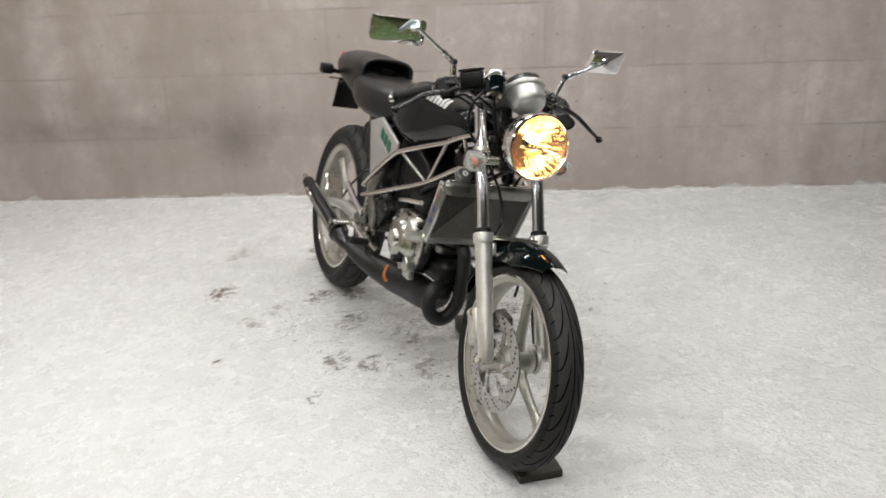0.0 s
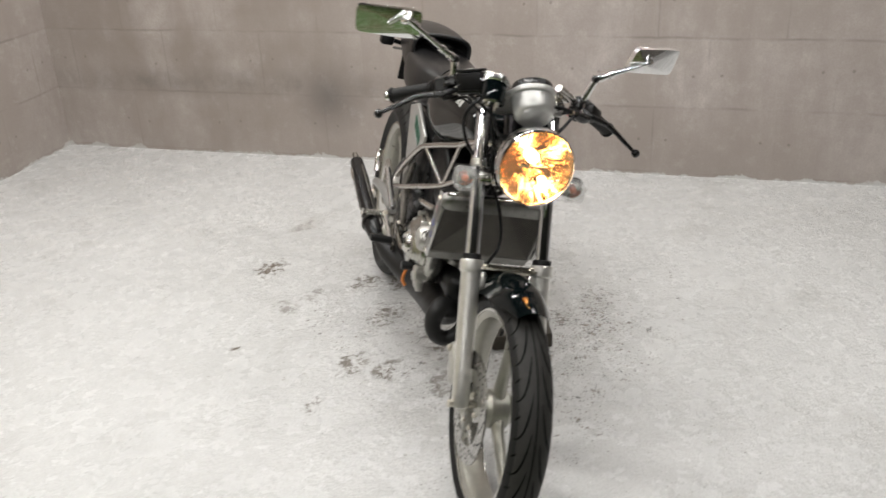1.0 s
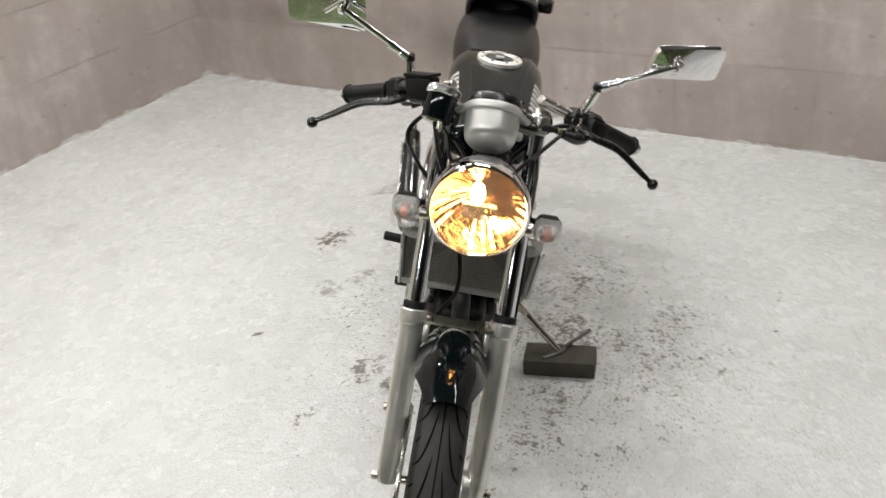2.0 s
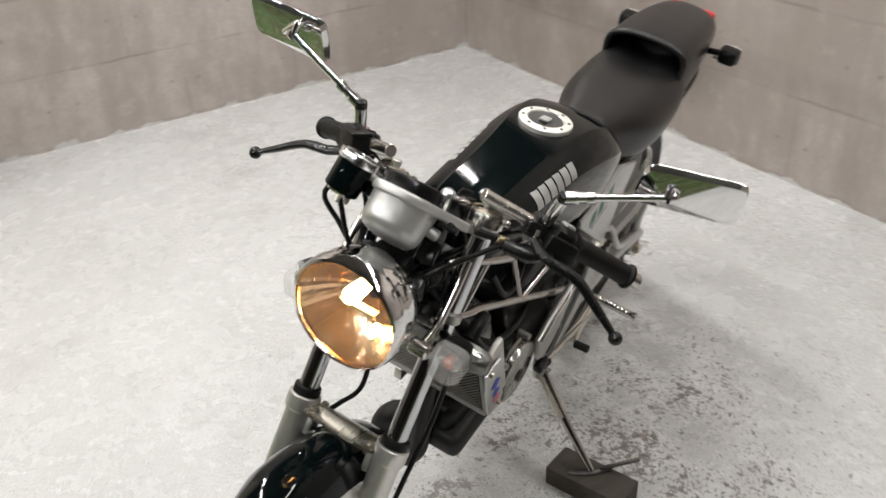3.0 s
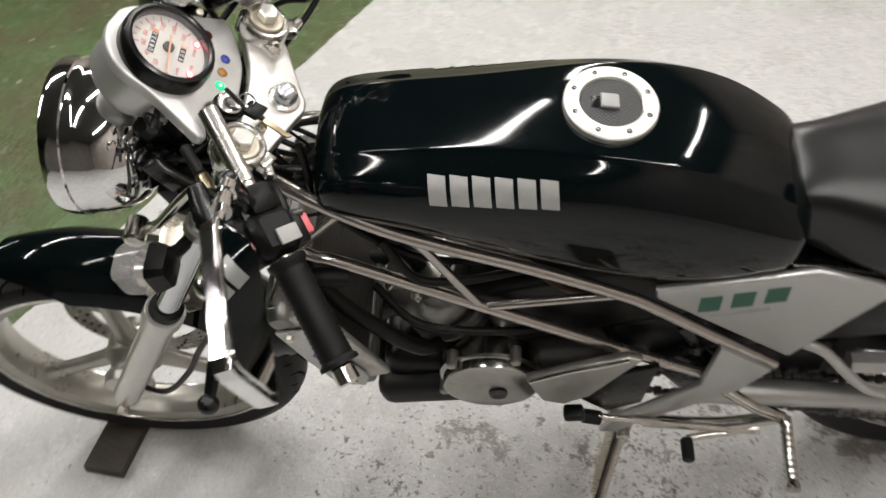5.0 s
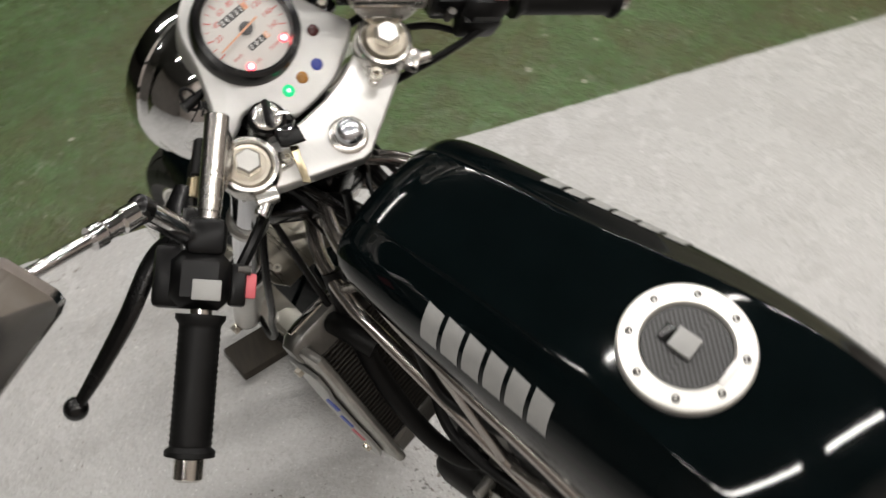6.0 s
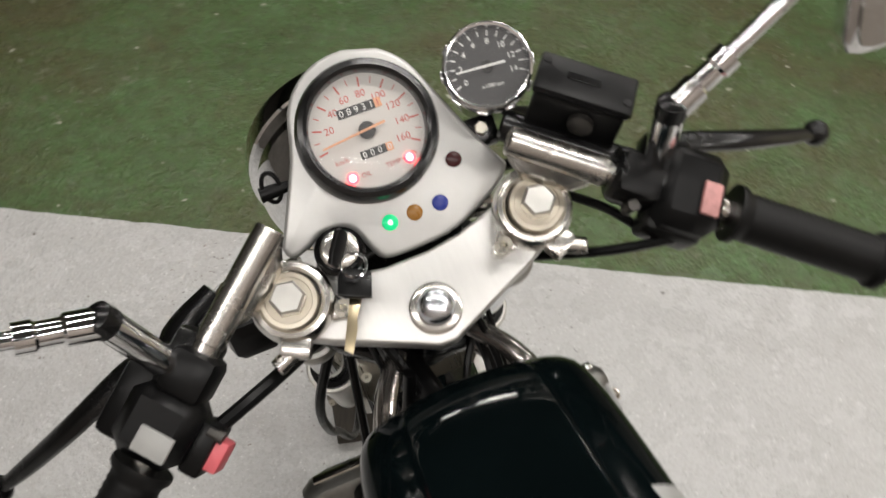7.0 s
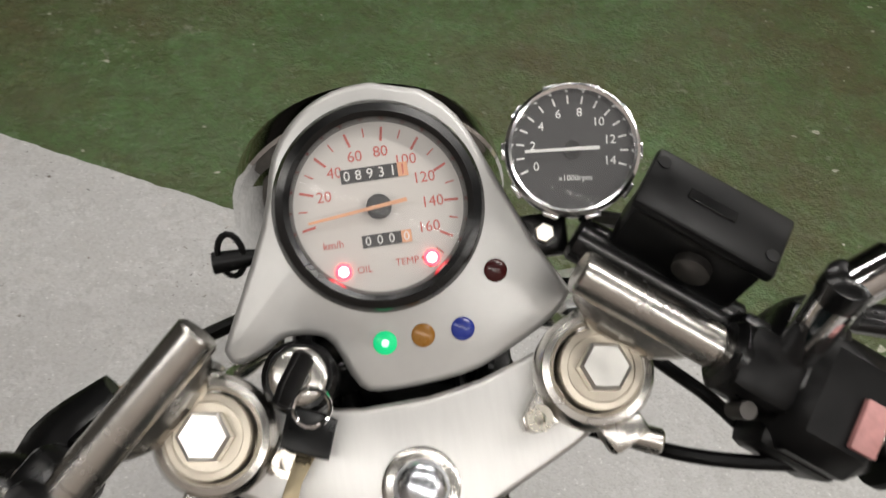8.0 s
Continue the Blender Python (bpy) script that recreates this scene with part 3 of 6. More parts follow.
# wheels
def wheel(cx, cz, R, hw, rim_r, rim_hw, spokes, turn, lug, cy=0.0):
    C = axes((cx, cy, cz), Vector((1, 0, 0)), Vector((0, 0, 1)), Vector((0, -1, 0)))
    hub_label = "three-spoke" if spokes == 3 else "five-spoke"
    w = part("wheel", lathe([(rim_r - 0.028, -rim_hw * 0.35), (rim_r - 0.022, -rim_hw * 0.8), (rim_r - 0.004, -rim_hw), (rim_r, -rim_hw + 0.004), (rim_r - 0.004, -rim_hw + 0.009),
                             (rim_r - 0.004, rim_hw - 0.009), (rim_r, rim_hw - 0.004), (rim_r - 0.004, rim_hw), (rim_r - 0.022, rim_hw * 0.8), (rim_r - 0.028, rim_hw * 0.35), (rim_r - 0.03, 0)],
                            C, 72, True), wheel_paint, bike, hub_label + " cast wheel in pale silver paint")
    prof = [(rim_r - 0.006, -rim_hw + 0.002)]
    for k in range(15):
        b = math.radians(-80 + 160 * k / 14)
        prof.append((R - hw * 0.92 + hw * 0.92 * math.cos(b) ** 0.9, hw * math.sin(b) / math.sin(math.radians(80))))
    prof.append((rim_r - 0.006, rim_hw - 0.002))
    part("tyre", lathe(prof, C, 96, True), tyre_rubber, w, "worn black road tyre with curved grooves")
    def on(a, b, lift):
        r = R - hw * 0.92 + hw * 0.92 * math.cos(b) ** 0.9 + lift
        return C @ Vector((r * math.cos(a), r * math.sin(a), hw * math.sin(b) / math.sin(math.radians(80))))
    # lighter running band, and a groove round its middle
    def band(deg, lift, depth, steps):
        ring = []
        for k in range(steps + 1):
            b = math.radians(-deg + 2 * deg * k / steps)
            ring.append((R - hw * 0.92 + hw * 0.92 * math.cos(b) ** 0.9, hw * math.sin(b) / math.sin(math.radians(80))))
        return [(r + lift, z) for r, z in ring] + [(r - depth, z) for r, z in ring[::-1]]
    part("tread_band", lathe(band(50, 0.0006, 0.002, 12), C, 96, True), tread_rubber, w, "lighter grey running band")
    part("centre_groove", lathe(band(1.6, 0.0011, 0.002, 2), C, 96, True), groove_black, w)

    # side grooves: from the shoulder inward, then along the tyre, one object each
    def groove(a0, side, line, half):
        rg = bmesh.new()
        pts = [(R * a, hw * math.radians(b)) for a, b in line]
        rows = []
        for k, (u, v) in enumerate(pts):
            (u0, v0), (u1, v1) = pts[max(0, k - 1)], pts[min(len(pts) - 1, k + 1)]
            n = math.hypot(u1 - u0, v1 - v0)
            h = half * (1 - 0.75 * abs(2 * k / (len(pts) - 1) - 1) ** 3)
            du, dv = -(v1 - v0) / n * h, (u1 - u0) / n * h
            rows.append([rg.verts.new(on(a0 + (u + f * du) / R, side * (v + f * dv) / hw, 0.0013)) for f in (1, -1)])
        for p, q in zip(rows, rows[1:]):
            rg.faces.new((p[0], p[1], q[1], q[0]))
        return part("tread_groove", rg, groove_black, w)
    long_line = [(0.34 * (q / 12) ** 2.4, 66 - 54 * (q / 12) ** 0.75) for q in range(13)]
    short_line = [(0.03 * q / 4, 66 - 20 * q / 4) for q in range(5)]
    for side in (-1, 1):
        for line, shift in ((long_line, 0.0), (short_line, 0.5)):
            first = groove(2 * math.pi * (shift + (0.25 if side > 0 else 0)) / lug, side, line, 0.0021)
            for k in range(1, lug):
                g = new("tread_groove", first.data)
                g.parent = w
                g.matrix_local = C @ pose(0, 0, 0, 0, 0, 360 * k / lug) @ C.inverted()
    for side in (-1, 1):
        z = side * (rim_hw + 0.0005)
        part("rim_edge", lathe([(rim_r - 0.007, z - side * 0.003), (rim_r - 0.007, z + side * 0.0015), (rim_r - 0.003, z + side * 0.0025), (rim_r + 0.0005, z + side * 0.001), (rim_r + 0.0005, z - side * 0.003)], C, 96, True), worn_chrome, w, "polished rim edge")
    hub = part("hub", lathe([(0, -0.045), (0.03, -0.045), (0.034, -0.03), (0.045, -0.02), (0.045, 0.02), (0.034, 0.03), (0.03, 0.045), (0, 0.045)], C, 32), wheel_paint, w)
    for k in range(spokes):
        a = 2 * math.pi * k / spokes + turn
        d, t = Vector((math.cos(a), math.sin(a), 0)), Vector((-math.sin(a), math.cos(a), 0))
        secs = []
        for r, wt, th in ((0.03, 0.05, 0.016), (0.07, 0.032, 0.014), (0.13, 0.028, 0.012), (0.18, 0.034, 0.012), (rim_r - 0.024, 0.056, 0.017)):
            loop = []
            for q in range(12):
                g = 2 * math.pi * q / 12
                loop.append(C @ (d * r + t * (wt / 2 * math.cos(g)) + Vector((0, 0, th * math.sin(g)))))
            secs.append(loop)
        part("spoke", loft(secs), wheel_paint, w)
    return w, C


groove_black = simple("groove_black", (0.002, 0.002, 0.002), 0.95, 0.0, 0.2, 40, 0.0, 0.0, 0.05, None, 0.1)
FW = (1.345, 0.28)
RW = (-0.022, 0.303)
front_wheel, CF = wheel(FW[0], FW[1], 0.28, 0.045, 0.232, 0.034, 3, 1.571, 22)
rear_wheel, CR = wheel(RW[0], RW[1], 0.316, 0.061, 0.240, 0.047, 3, 0.25, 20, -0.034)
part("valve", rod(CF @ Vector((0.20 * math.cos(1.9), 0.20 * math.sin(1.9), 0)), CF @ Vector((0.17 * math.cos(1.9), 0.17 * math.sin(1.9), 0.01)), 0.004), black_plastic, front_wheel)

# brake disc on the right side, drilled in slanting rows
DISC_Y = 0.062
disc = part("brake_disc", lathe([(0.088, DISC_Y - 0.002), (0.130, DISC_Y - 0.002), (0.130, DISC_Y + 0.002), (0.088, DISC_Y + 0.002)], CF, 72, True), disc_steel, front_wheel, "drilled steel brake disc")
_h = bmesh.new()
for _k in range(60):
    _a, _r = 2 * math.pi * _k / 60, 0.098 + 0.008 * (_k % 4)
    for _s in (0.0023, -0.0023):
        _c = [CF @ Vector((_r * math.cos(_a) + 0.0032 * math.cos(g), _r * math.sin(_a) + 0.0032 * math.sin(g), DISC_Y + _s)) for g in [2 * math.pi * q / 8 for q in range(8)]]
        _h.faces.new([_h.verts.new(p) for p in _c])
part("drilled_hole", _h, groove_black, disc)
for _k in range(6):
    _a = 2 * math.pi * _k / 6 + 0.2
    part("disc_arm", box(0.062, 0.016, 0.005, CF @ pose(0.066 * math.cos(_a), 0.066 * math.sin(_a), DISC_Y - 0.001, 0, 0, math.degrees(_a) + 25), 0.001), disc_steel, disc)
    part("disc_bolt", hexagon(0.006, 0.006, CF @ pose(0.046 * math.cos(_a), 0.046 * math.sin(_a), DISC_Y)), bolt_metal, disc)

# front fork
for s in (-1, 1):
    side = s * 0.0855
    top, axle = Vector((1.013, side, 0.942)), Vector((1.340, side, 0.285))
    d = (axle - top).normalized()
    L = (axle - top).length
    seal = top + d * 0.402
    leg = part("fork_leg", rod(top + d * 0.02, seal + d * 0.05, 0.0165, 24), stanchion_chrome, bike, "fork leg with chrome stanchion and cast silver slider")
    part("slider", lathe([(0.0, 0), (0.0255, 0), (0.0272, 0.002), (0.0272, 0.024), (0.0262, 0.027), (0.0235, 0.029), (0.0225, 0.036), (0.0225, 0.16), (0.021, 0.24), (0.021, L - 0.402 - 0.012), (0.017, L - 0.402 + 0.008), (0.0, L - 0.402 + 0.012)], along(seal, axle), 28), fork_metal, leg)
    part("dust_seal", lathe([(0.0168, -0.014), (0.022, -0.012), (0.0225, 0.002), (0.0168, 0.002)], along(seal, axle), 28, True), rubber, leg)
    part("top_nut", hexagon(0.0115, 0.0105, YOKE @ pose(0, side, -0.0095, 0, 0, 20), 0.0015), nut_metal, leg, "worn hexagon fork cap")
    part("fork_cap", lathe([(0, -0.025), (0.0186, -0.025), (0.0186, -0.0112), (0.0178, -0.0100), (0.0150, -0.0097), (0.0146, -0.0103), (0, -0.0103)], YOKE @ pose(0, side, 0), 32), cap_metal, leg)
    part("axle_bolt", hexagon(0.009, 0.012, along(axle + Vector((0, s * 0.018, 0)), axle + Vector((0, s * 0.05, 0)))), bolt_metal, leg)
    # lower clamp
    part("lower_clamp", rod(top + d * 0.168, top + d * 0.186, 0.0215, 28, 0.003), satin_alloy, leg)
    # lug for brace
    part("brace_lug", box(0.03, 0.012, 0.035, axes(seal + d * 0.045 + Vector((-0.005, -s * 0.028, 0)), FA, Vector((0, 1, 0)), FU), 0.003), fork_metal, leg)
part("front_axle", rod((1.340, -0.1, 0.285), (1.340, 0.1, 0.285), 0.0085, 16), worn_chrome, bike)
part("lower_yoke", prism([(-0.055, -0.025), (-0.055, 0.025), (-0.02, 0.07), (0.0, 0.09), (0.02, 0.075), (0.02, -0.075), (0.0, -0.09), (-0.02, -0.07)], 0.03, YOKE @ pose(0, 0, -0.155), 0.004), satin_black, bike)
# fork brace over the wheel
_sl = Vector((1.013, 0, 0.942)) - FU * 0.416 - FA * 0.002
_bm = bmesh.new()
_rows = []
for _a, _s in ((-0.046, -0.012), (-0.030, -0.002), (-0.006, 0.006), (0.004, 0.0065), (0.020, -0.001), (0.030, -0.003)):
    _w = 0.058 + 0.014 * (abs(_a + 0.008) < 0.03)
    _rows.append([[_bm.verts.new(axes(_sl, FA, Vector((0, 1, 0)), FU) @ Vector((_a, _y, _s - _t))) for _y in (-_w, -_w * 0.5, 0, _w * 0.5, _w)] for _t in (0, 0.0045)])
for _p, _q in zip(_rows, _rows[1:]):
    for _i in range(4):
        _bm.faces.new((_p[0][_i], _p[0][_i + 1], _q[0][_i + 1], _q[0][_i]))
        _bm.faces.new((_p[1][_i], _q[1][_i], _q[1][_i + 1], _p[1][_i + 1]))
    for _i in (0, 4):
        _bm.faces.new((_p[0][_i], _q[0][_i], _q[1][_i], _p[1][_i]))
for _p in (_rows[0], _rows[-1]):
    for _i in range(4):
        _bm.faces.new((_p[0][_i], _p[0][_i + 1], _p[1][_i + 1], _p[1][_i]))
brace = part("fork_brace", _bm, brace_gold, bike, "bent polished fork brace above the mudguard")
for _y in (-0.056, 0.056):
    for _a, _s in ((0.014, 0.001), (-0.020, 0.001)):
        part("brace_bolt", lathe([(0.002, 0.002), (0.0025, 0.005), (0.0055, 0.005), (0.006, 0), (0, 0)], axes(_sl, FA, Vector((0, 1, 0)), FU) @ pose(_a, _y, _s), 14), bolt_metal, brace)
# caliper, right fork leg
cal = part("brake_caliper", box(0.05, 0.05, 0.10, axes((1.262, -0.082, 0.345), Vector((0.9, 0, 0.43)), Vector((0, 1, 0)), Vector((-0.43, 0, 0.9))), 0.012, 3), cast_alloy, bike, "cast alloy brake caliper")
part("caliper_bolt", rod((1.25, -0.115, 0.38), (1.25, -0.10, 0.38), 0.008, 8), bolt_metal, cal)
part("speedo_drive", lathe([(0, 0), (0.036, 0), (0.04, 0.008), (0.036, 0.022), (0, 0.022)], axes((1.340, 0.05, 0.285), Vector((1, 0, 0)), Vector((0, 0, -1)), Vector((0, 1, 0))), 28), fork_metal, bike)

# front mudguard: a shell round the tyre
def guard_shell(cx, cz, R, a0, a1, hw, thick, steps=40):
    bm = bmesh.new()
    grid = []
    for k in range(steps + 1):
        t = k / steps
        a = math.radians(a0 + (a1 - a0) * t)
        taper = min(1.0, 0.55 + 2.4 * min(t, 1 - t))
        row = []
        for side, order in ((1, range(13)), (0, range(12, -1, -1))):
            for q in order:
                b = -1 + 2 * q / 12
                w = hw * taper * b
                drop = 0.054 * min(1.0, 0.35 + 3.2 * t) * abs(b) ** 2.6
                r = R - drop - (0 if side else thick)
                row.append(bm.verts.new((cx + r * math.cos(a), w * (1 if side else 0.97), cz + r * math.sin(a))))
        grid.append(row)
    m = len(grid[0])
    for a, b in zip(grid, grid[1:]):
        for q in range(m):
            j = (q + 1) % m
            bm.faces.new((a[q], a[j], b[j], b[q]))
    bm.faces.new(grid[0][::-1])
    bm.faces.new(grid[-1])
    return bm


mudguard = part("front_mudguard", guard_shell(FW[0], FW[1], 0.318, 72, 168, 0.064, 0.003), black_paint, bike, "glossy black front mudguard")

# top yoke
yoke = part("top_yoke", prism([(0.022, -0.079), (0.014, -0.062), (0.0055, -0.034), (0.002, -0.01), (0.002, 0.02), (0.004, 0.032), (0.010, 0.05), (0.026, 0.079), (0.018, 0.1), (-0.012, 0.104), (-0.024, 0.085), (-0.032, 0.07), (-0.055, 0.018), (-0.061, 0.006), (-0.061, -0.006), (-0.055, -0.018), (-0.032, -0.07), (-0.024, -0.085), (-0.012, -0.104), (0.018, -0.1)],
                               0.018, YOKE @ pose(0, 0, -0.03), 0.003, 3), brushed, bike, "brushed alloy top yoke")
part("stem_washer", lathe([(0, 0), (0.0175, 0), (0.0175, 0.003), (0.015, 0.0045), (0, 0.0045)], YOKE @ pose(-0.0365, 0, -0.03), 36), clamp_metal, yoke)
part("stem_nut", lathe([(0, 0), (0.0125, 0), (0.0125, 0.003), (0.0118, 0.009), (0.0095, 0.013), (0.005, 0.015), (0, 0.0155)], YOKE @ pose(-0.0365, 0, -0.0255), 36), dome_steel, yoke, "domed chrome stem nut")
for s in (-1, 1):
    part("clamp_ring", lathe([(0.0189, -0.03), (0.0265, -0.03), (0.0270, -0.020), (0.0262, -0.0150), (0.0242, -0.0118), (0.0212, -0.0110), (0.0193, -0.0122), (0.0189, -0.018)], YOKE @ pose(0, s * 0.084, 0), 48, True), clamp_metal, yoke, "polished bar clamp ring")
    _lug = [(-0.0225, s * 0.0535), (-0.0205, s * 0.0490), (-0.0155, s * 0.0485), (-0.0060, s * 0.0560), (0.0040, s * 0.0600), (-0.0060, s * 0.0740), (-0.0200, s * 0.0640)]
    part("yoke_lug", prism(_lug[::s], 0.010, YOKE @ pose(0, 0, -0.0215), 0.002), clamp_metal, yoke)
    part("cap_screw", lathe([(0.0028, 0.002), (0.0028, 0.006), (0.006, 0.006), (0.006, 0), (0, 0)], YOKE @ pose(-0.0165, s * 0.0555, -0.0205), 20), bolt_metal, yoke)
    part("pinch_bolt", rod(yk(-0.027, s * 0.088, -0.022), yk(-0.036, s * 0.108, -0.022), 0.006, 12, 0.001), clamp_metal, yoke)
    part("pinch_boss", box(0.014, 0.02, 0.014, YOKE @ pose(-0.028, s * 0.092, -0.022, 0, 0, s * -25), 0.003), clamp_metal, yoke)

# handlebars
BAR0, BAR1 = Vector((1.040, 0.083, 0.971)), Vector((0.905, 0.290, 0.852))
BAR1_R = Vector((0.913, 0.290, 0.868))


def flip(v, s):
    return Vector((v[0], v[1] * s, v[2]))


def bar_at(t, s, off=(0, 0, 0)):
    return flip(BAR0.lerp(BAR1 if s > 0 else BAR1_R, t) + Vector(off), s)


def bar_frame(t, s):
    """Axes at the bar: x outward along it, y ahead and across, z up."""
    x = (bar_at(1, s) - bar_at(0, s)).normalized()
    z = (FU - x * FU.dot(x)).normalized()
    y = z.cross(x)
    return axes(bar_at(t, s), x, y, z)


for s in (-1, 1):
    bar = part("handlebar", rod(bar_at(0.05, s), bar_at(0.985, s), 0.0085, 20), worn_chrome, bike, "clip-on handlebar with black rubber grip")
    part("bar_clamp", rod(bar_at(-0.02, s), bar_at(0.27 if s > 0 else 0.235, s), 0.0098, 28, 0.0012), clamp_metal, bar, "brushed steel clamp tube")
    if s > 0:
        part("clamp_sleeve", rod(bar_at(0.265, s), bar_at(0.335, s), 0.0090, 24), clamp_metal, bar)
    BF = bar_frame(0.10, s)
    ringc = YOKE @ Vector((0, s * 0.084, -0.021))
    secs = []
    for f, hh, ww in ((0.0, 0.0084, 0.034), (0.15, 0.0076, 0.031), (0.3, 0.0070, 0.027), (0.42, 0.0064, 0.021), (0.5, 0.0060, 0.016)):
        o = bar_at(0.10, s, (0, 0, -0.003)).lerp(ringc, f)
        u, w = BF.to_3x3().col[0], BF.to_3x3().col[2]
        secs.append([o + u * (ww * math.cos(g)) + w * (hh * math.sin(g)) for g in [2 * math.pi * q / 16 for q in range(16)]])
    part("clamp_web", loft(secs), clamp_metal, bar)
    part("riser", box(0.016, 0.014, 0.026, YOKE @ pose(0.02, s * 0.084, -0.026, 0, 0, 0), 0.004, 3), clamp_metal, bar)
    g = [(0.0, 0), (0.0195, 0), (0.0195, 0.004), (0.0165, 0.008), (0.016, 0.012)]
    Lg = (BAR1 - BAR0).length * 0.40
    for k in range(18):
        z = 0.014 + (Lg - 0.024) * k / 17
        g += [(0.0166, z), (0.0158, z + 0.0022)]
    g += [(0.017, Lg - 0.006), (0.0195, Lg - 0.004), (0.0195, Lg), (0, Lg)]
    part("grip", lathe(g, along(bar_at(0.565, s), bar_at(1, s)), 28), rubber, bar, "black rubber grip")
    part("bar_end", rod(bar_at(0.965, s), bar_at(1.035, s), 0.0115, 20, 0.002), worn_chrome, bar)
    # switch housing
    M = bar_frame(0.475 if s > 0 else 0.448, s)
    sw = part("switch_housing", box(0.046, 0.046 if s > 0 else 0.056, 0.044, M @ pose(-0.002, -0.002 if s > 0 else 0.002, -0.002), 0.009, 1), black_plastic, bar, "moulded black switch housing")
    part("switch_neck", box(0.03, 0.03, 0.034, M @ pose(-0.036, 0.0, 0.0), 0.006, 2), black_plastic, sw)
    part("switch_lower", box(0.05 if s > 0 else 0.04, 0.03 if s > 0 else 0.016, 0.03, M @ pose(-0.004, -0.024 if s > 0 else -0.020, -0.012), 0.005, 2), black_plastic, sw)
    if s > 0:
        part("dip_switch", box(0.016, 0.022, 0.004, M @ pose(0.006, 0.004, 0.0215), 0.001), grey_key, sw, "pale grey dip switch")
        part("switch_ridge", box(0.034, 0.014, 0.030, M @ pose(0.0, 0.026, -0.008), 0.003), black_plastic, sw)
        part("indicator_switch", box(0.020, 0.010, 0.020, M @ pose(0.000, 0.036, -0.006), 0.002), red_plastic, sw, "pinkish red indicator switch")
        part("rocker_pivot", rod(M @ Vector((-0.012, 0.026, 0.004)), M @ Vector((-0.012, 0.036, 0.004)), 0.004, 10), steel_dark, sw)
    else:
        part("stop_switch", box(0.012, 0.022, 0.004, M @ pose(0.008, -0.004, 0.0215), 0.001), faded_red, sw, "faded red engine stop switch")
        part("cable_guide", tube([M @ Vector((-0.01, -0.02, -0.03)), M @ Vector((-0.05, -0.012, -0.03)), yk(0.015, -0.1, -0.06), yk(0.0, -0.04, -0.09)], 0.0032, 8, 5), black_plastic, sw)
    if s < 0:
        part("perch_ring", rod(bar_at(0.245, s), bar_at(0.335, s), 0.0165, 20, 0.003), satin_black, bar)
        part("perch_block", box(0.032, 0.040, 0.026, bar_frame(0.36, s) @ pose(0, 0.014, 0.002), 0.006, 2), satin_black, bar)
        part("clamp_screw", rod(bar_frame(0.31, s) @ Vector((0, -0.019, -0.004)), bar_frame(0.31, s) @ Vector((0, -0.019, 0.010)), 0.004, 10), steel_dark, bar)
    # lever
    piv = bar_at(0.36, s, (0.026, 0.002, -0.004))
    perch = part("lever_perch", box(0.05, 0.03, 0.024, axes(bar_at(0.36, s, (0.010, 0, -0.002)), M.to_3x3().col[0], M.to_3x3().col[1], M.to_3x3().col[2]), 0.005), satin_black, bar, "black lever perch")
    part("pivot_bolt", rod(piv - FU * 0.012, piv + FU * 0.014, 0.005, 12), bolt_metal, perch)
    if s > 0:
        pa = [bar_at(0.44, s, (0.024, 0, -0.016)), bar_at(0.34, s, (0.044, 0.004, -0.022)), bar_at(0.20, s, (0.042, 0.004, -0.028))]
        part("perch_arm", tube(pa, [0.017, 0.018, 0.012], 10, 4, True, 0.7), satin_black, perch)
        part("cable_adjuster", rod(bar_at(0.22, s, (0.034, 0.004, -0.028)), bar_at(0.15, s, (0.034, 0.004, -0.030)), 0.0068, 12, 0.001), brass, perch, "brass clutch cable adjuster")
        part("adjuster_boot", rod(bar_at(0.15, s, (0.034, 0.004, -0.030)), bar_at(0.02, s, (0.036, 0.004, -0.036)), 0.0058, 12, 0.002), rubber, perch)
    ball = flip(Vector((1.031, 0.318, 0.838)), s) if s > 0 else Vector((1.044, -0.331, 0.856))
    lv = [piv, piv.lerp(ball, 0.2) + Vector((0.010, 0, 0.004)), piv.lerp(ball, 0.5) + Vector((-0.004, 0, 0.011)), piv.lerp(ball, 0.78) + Vector((-0.003, 0, 0.005)), ball]
    lever = part("lever", tube(lv, [0.0095, 0.0100, 0.0095, 0.008, 0.0055], 12, 6, True, 0.7), satin_black, bar, "black hand lever with a ball end")
    part("lever_ball", lathe([(0.0105 * math.sin(math.pi * k / 10), -0.0105 * math.cos(math.pi * k / 10)) for k in range(11)], Matrix.Translation(ball), 18), satin_black, lever)

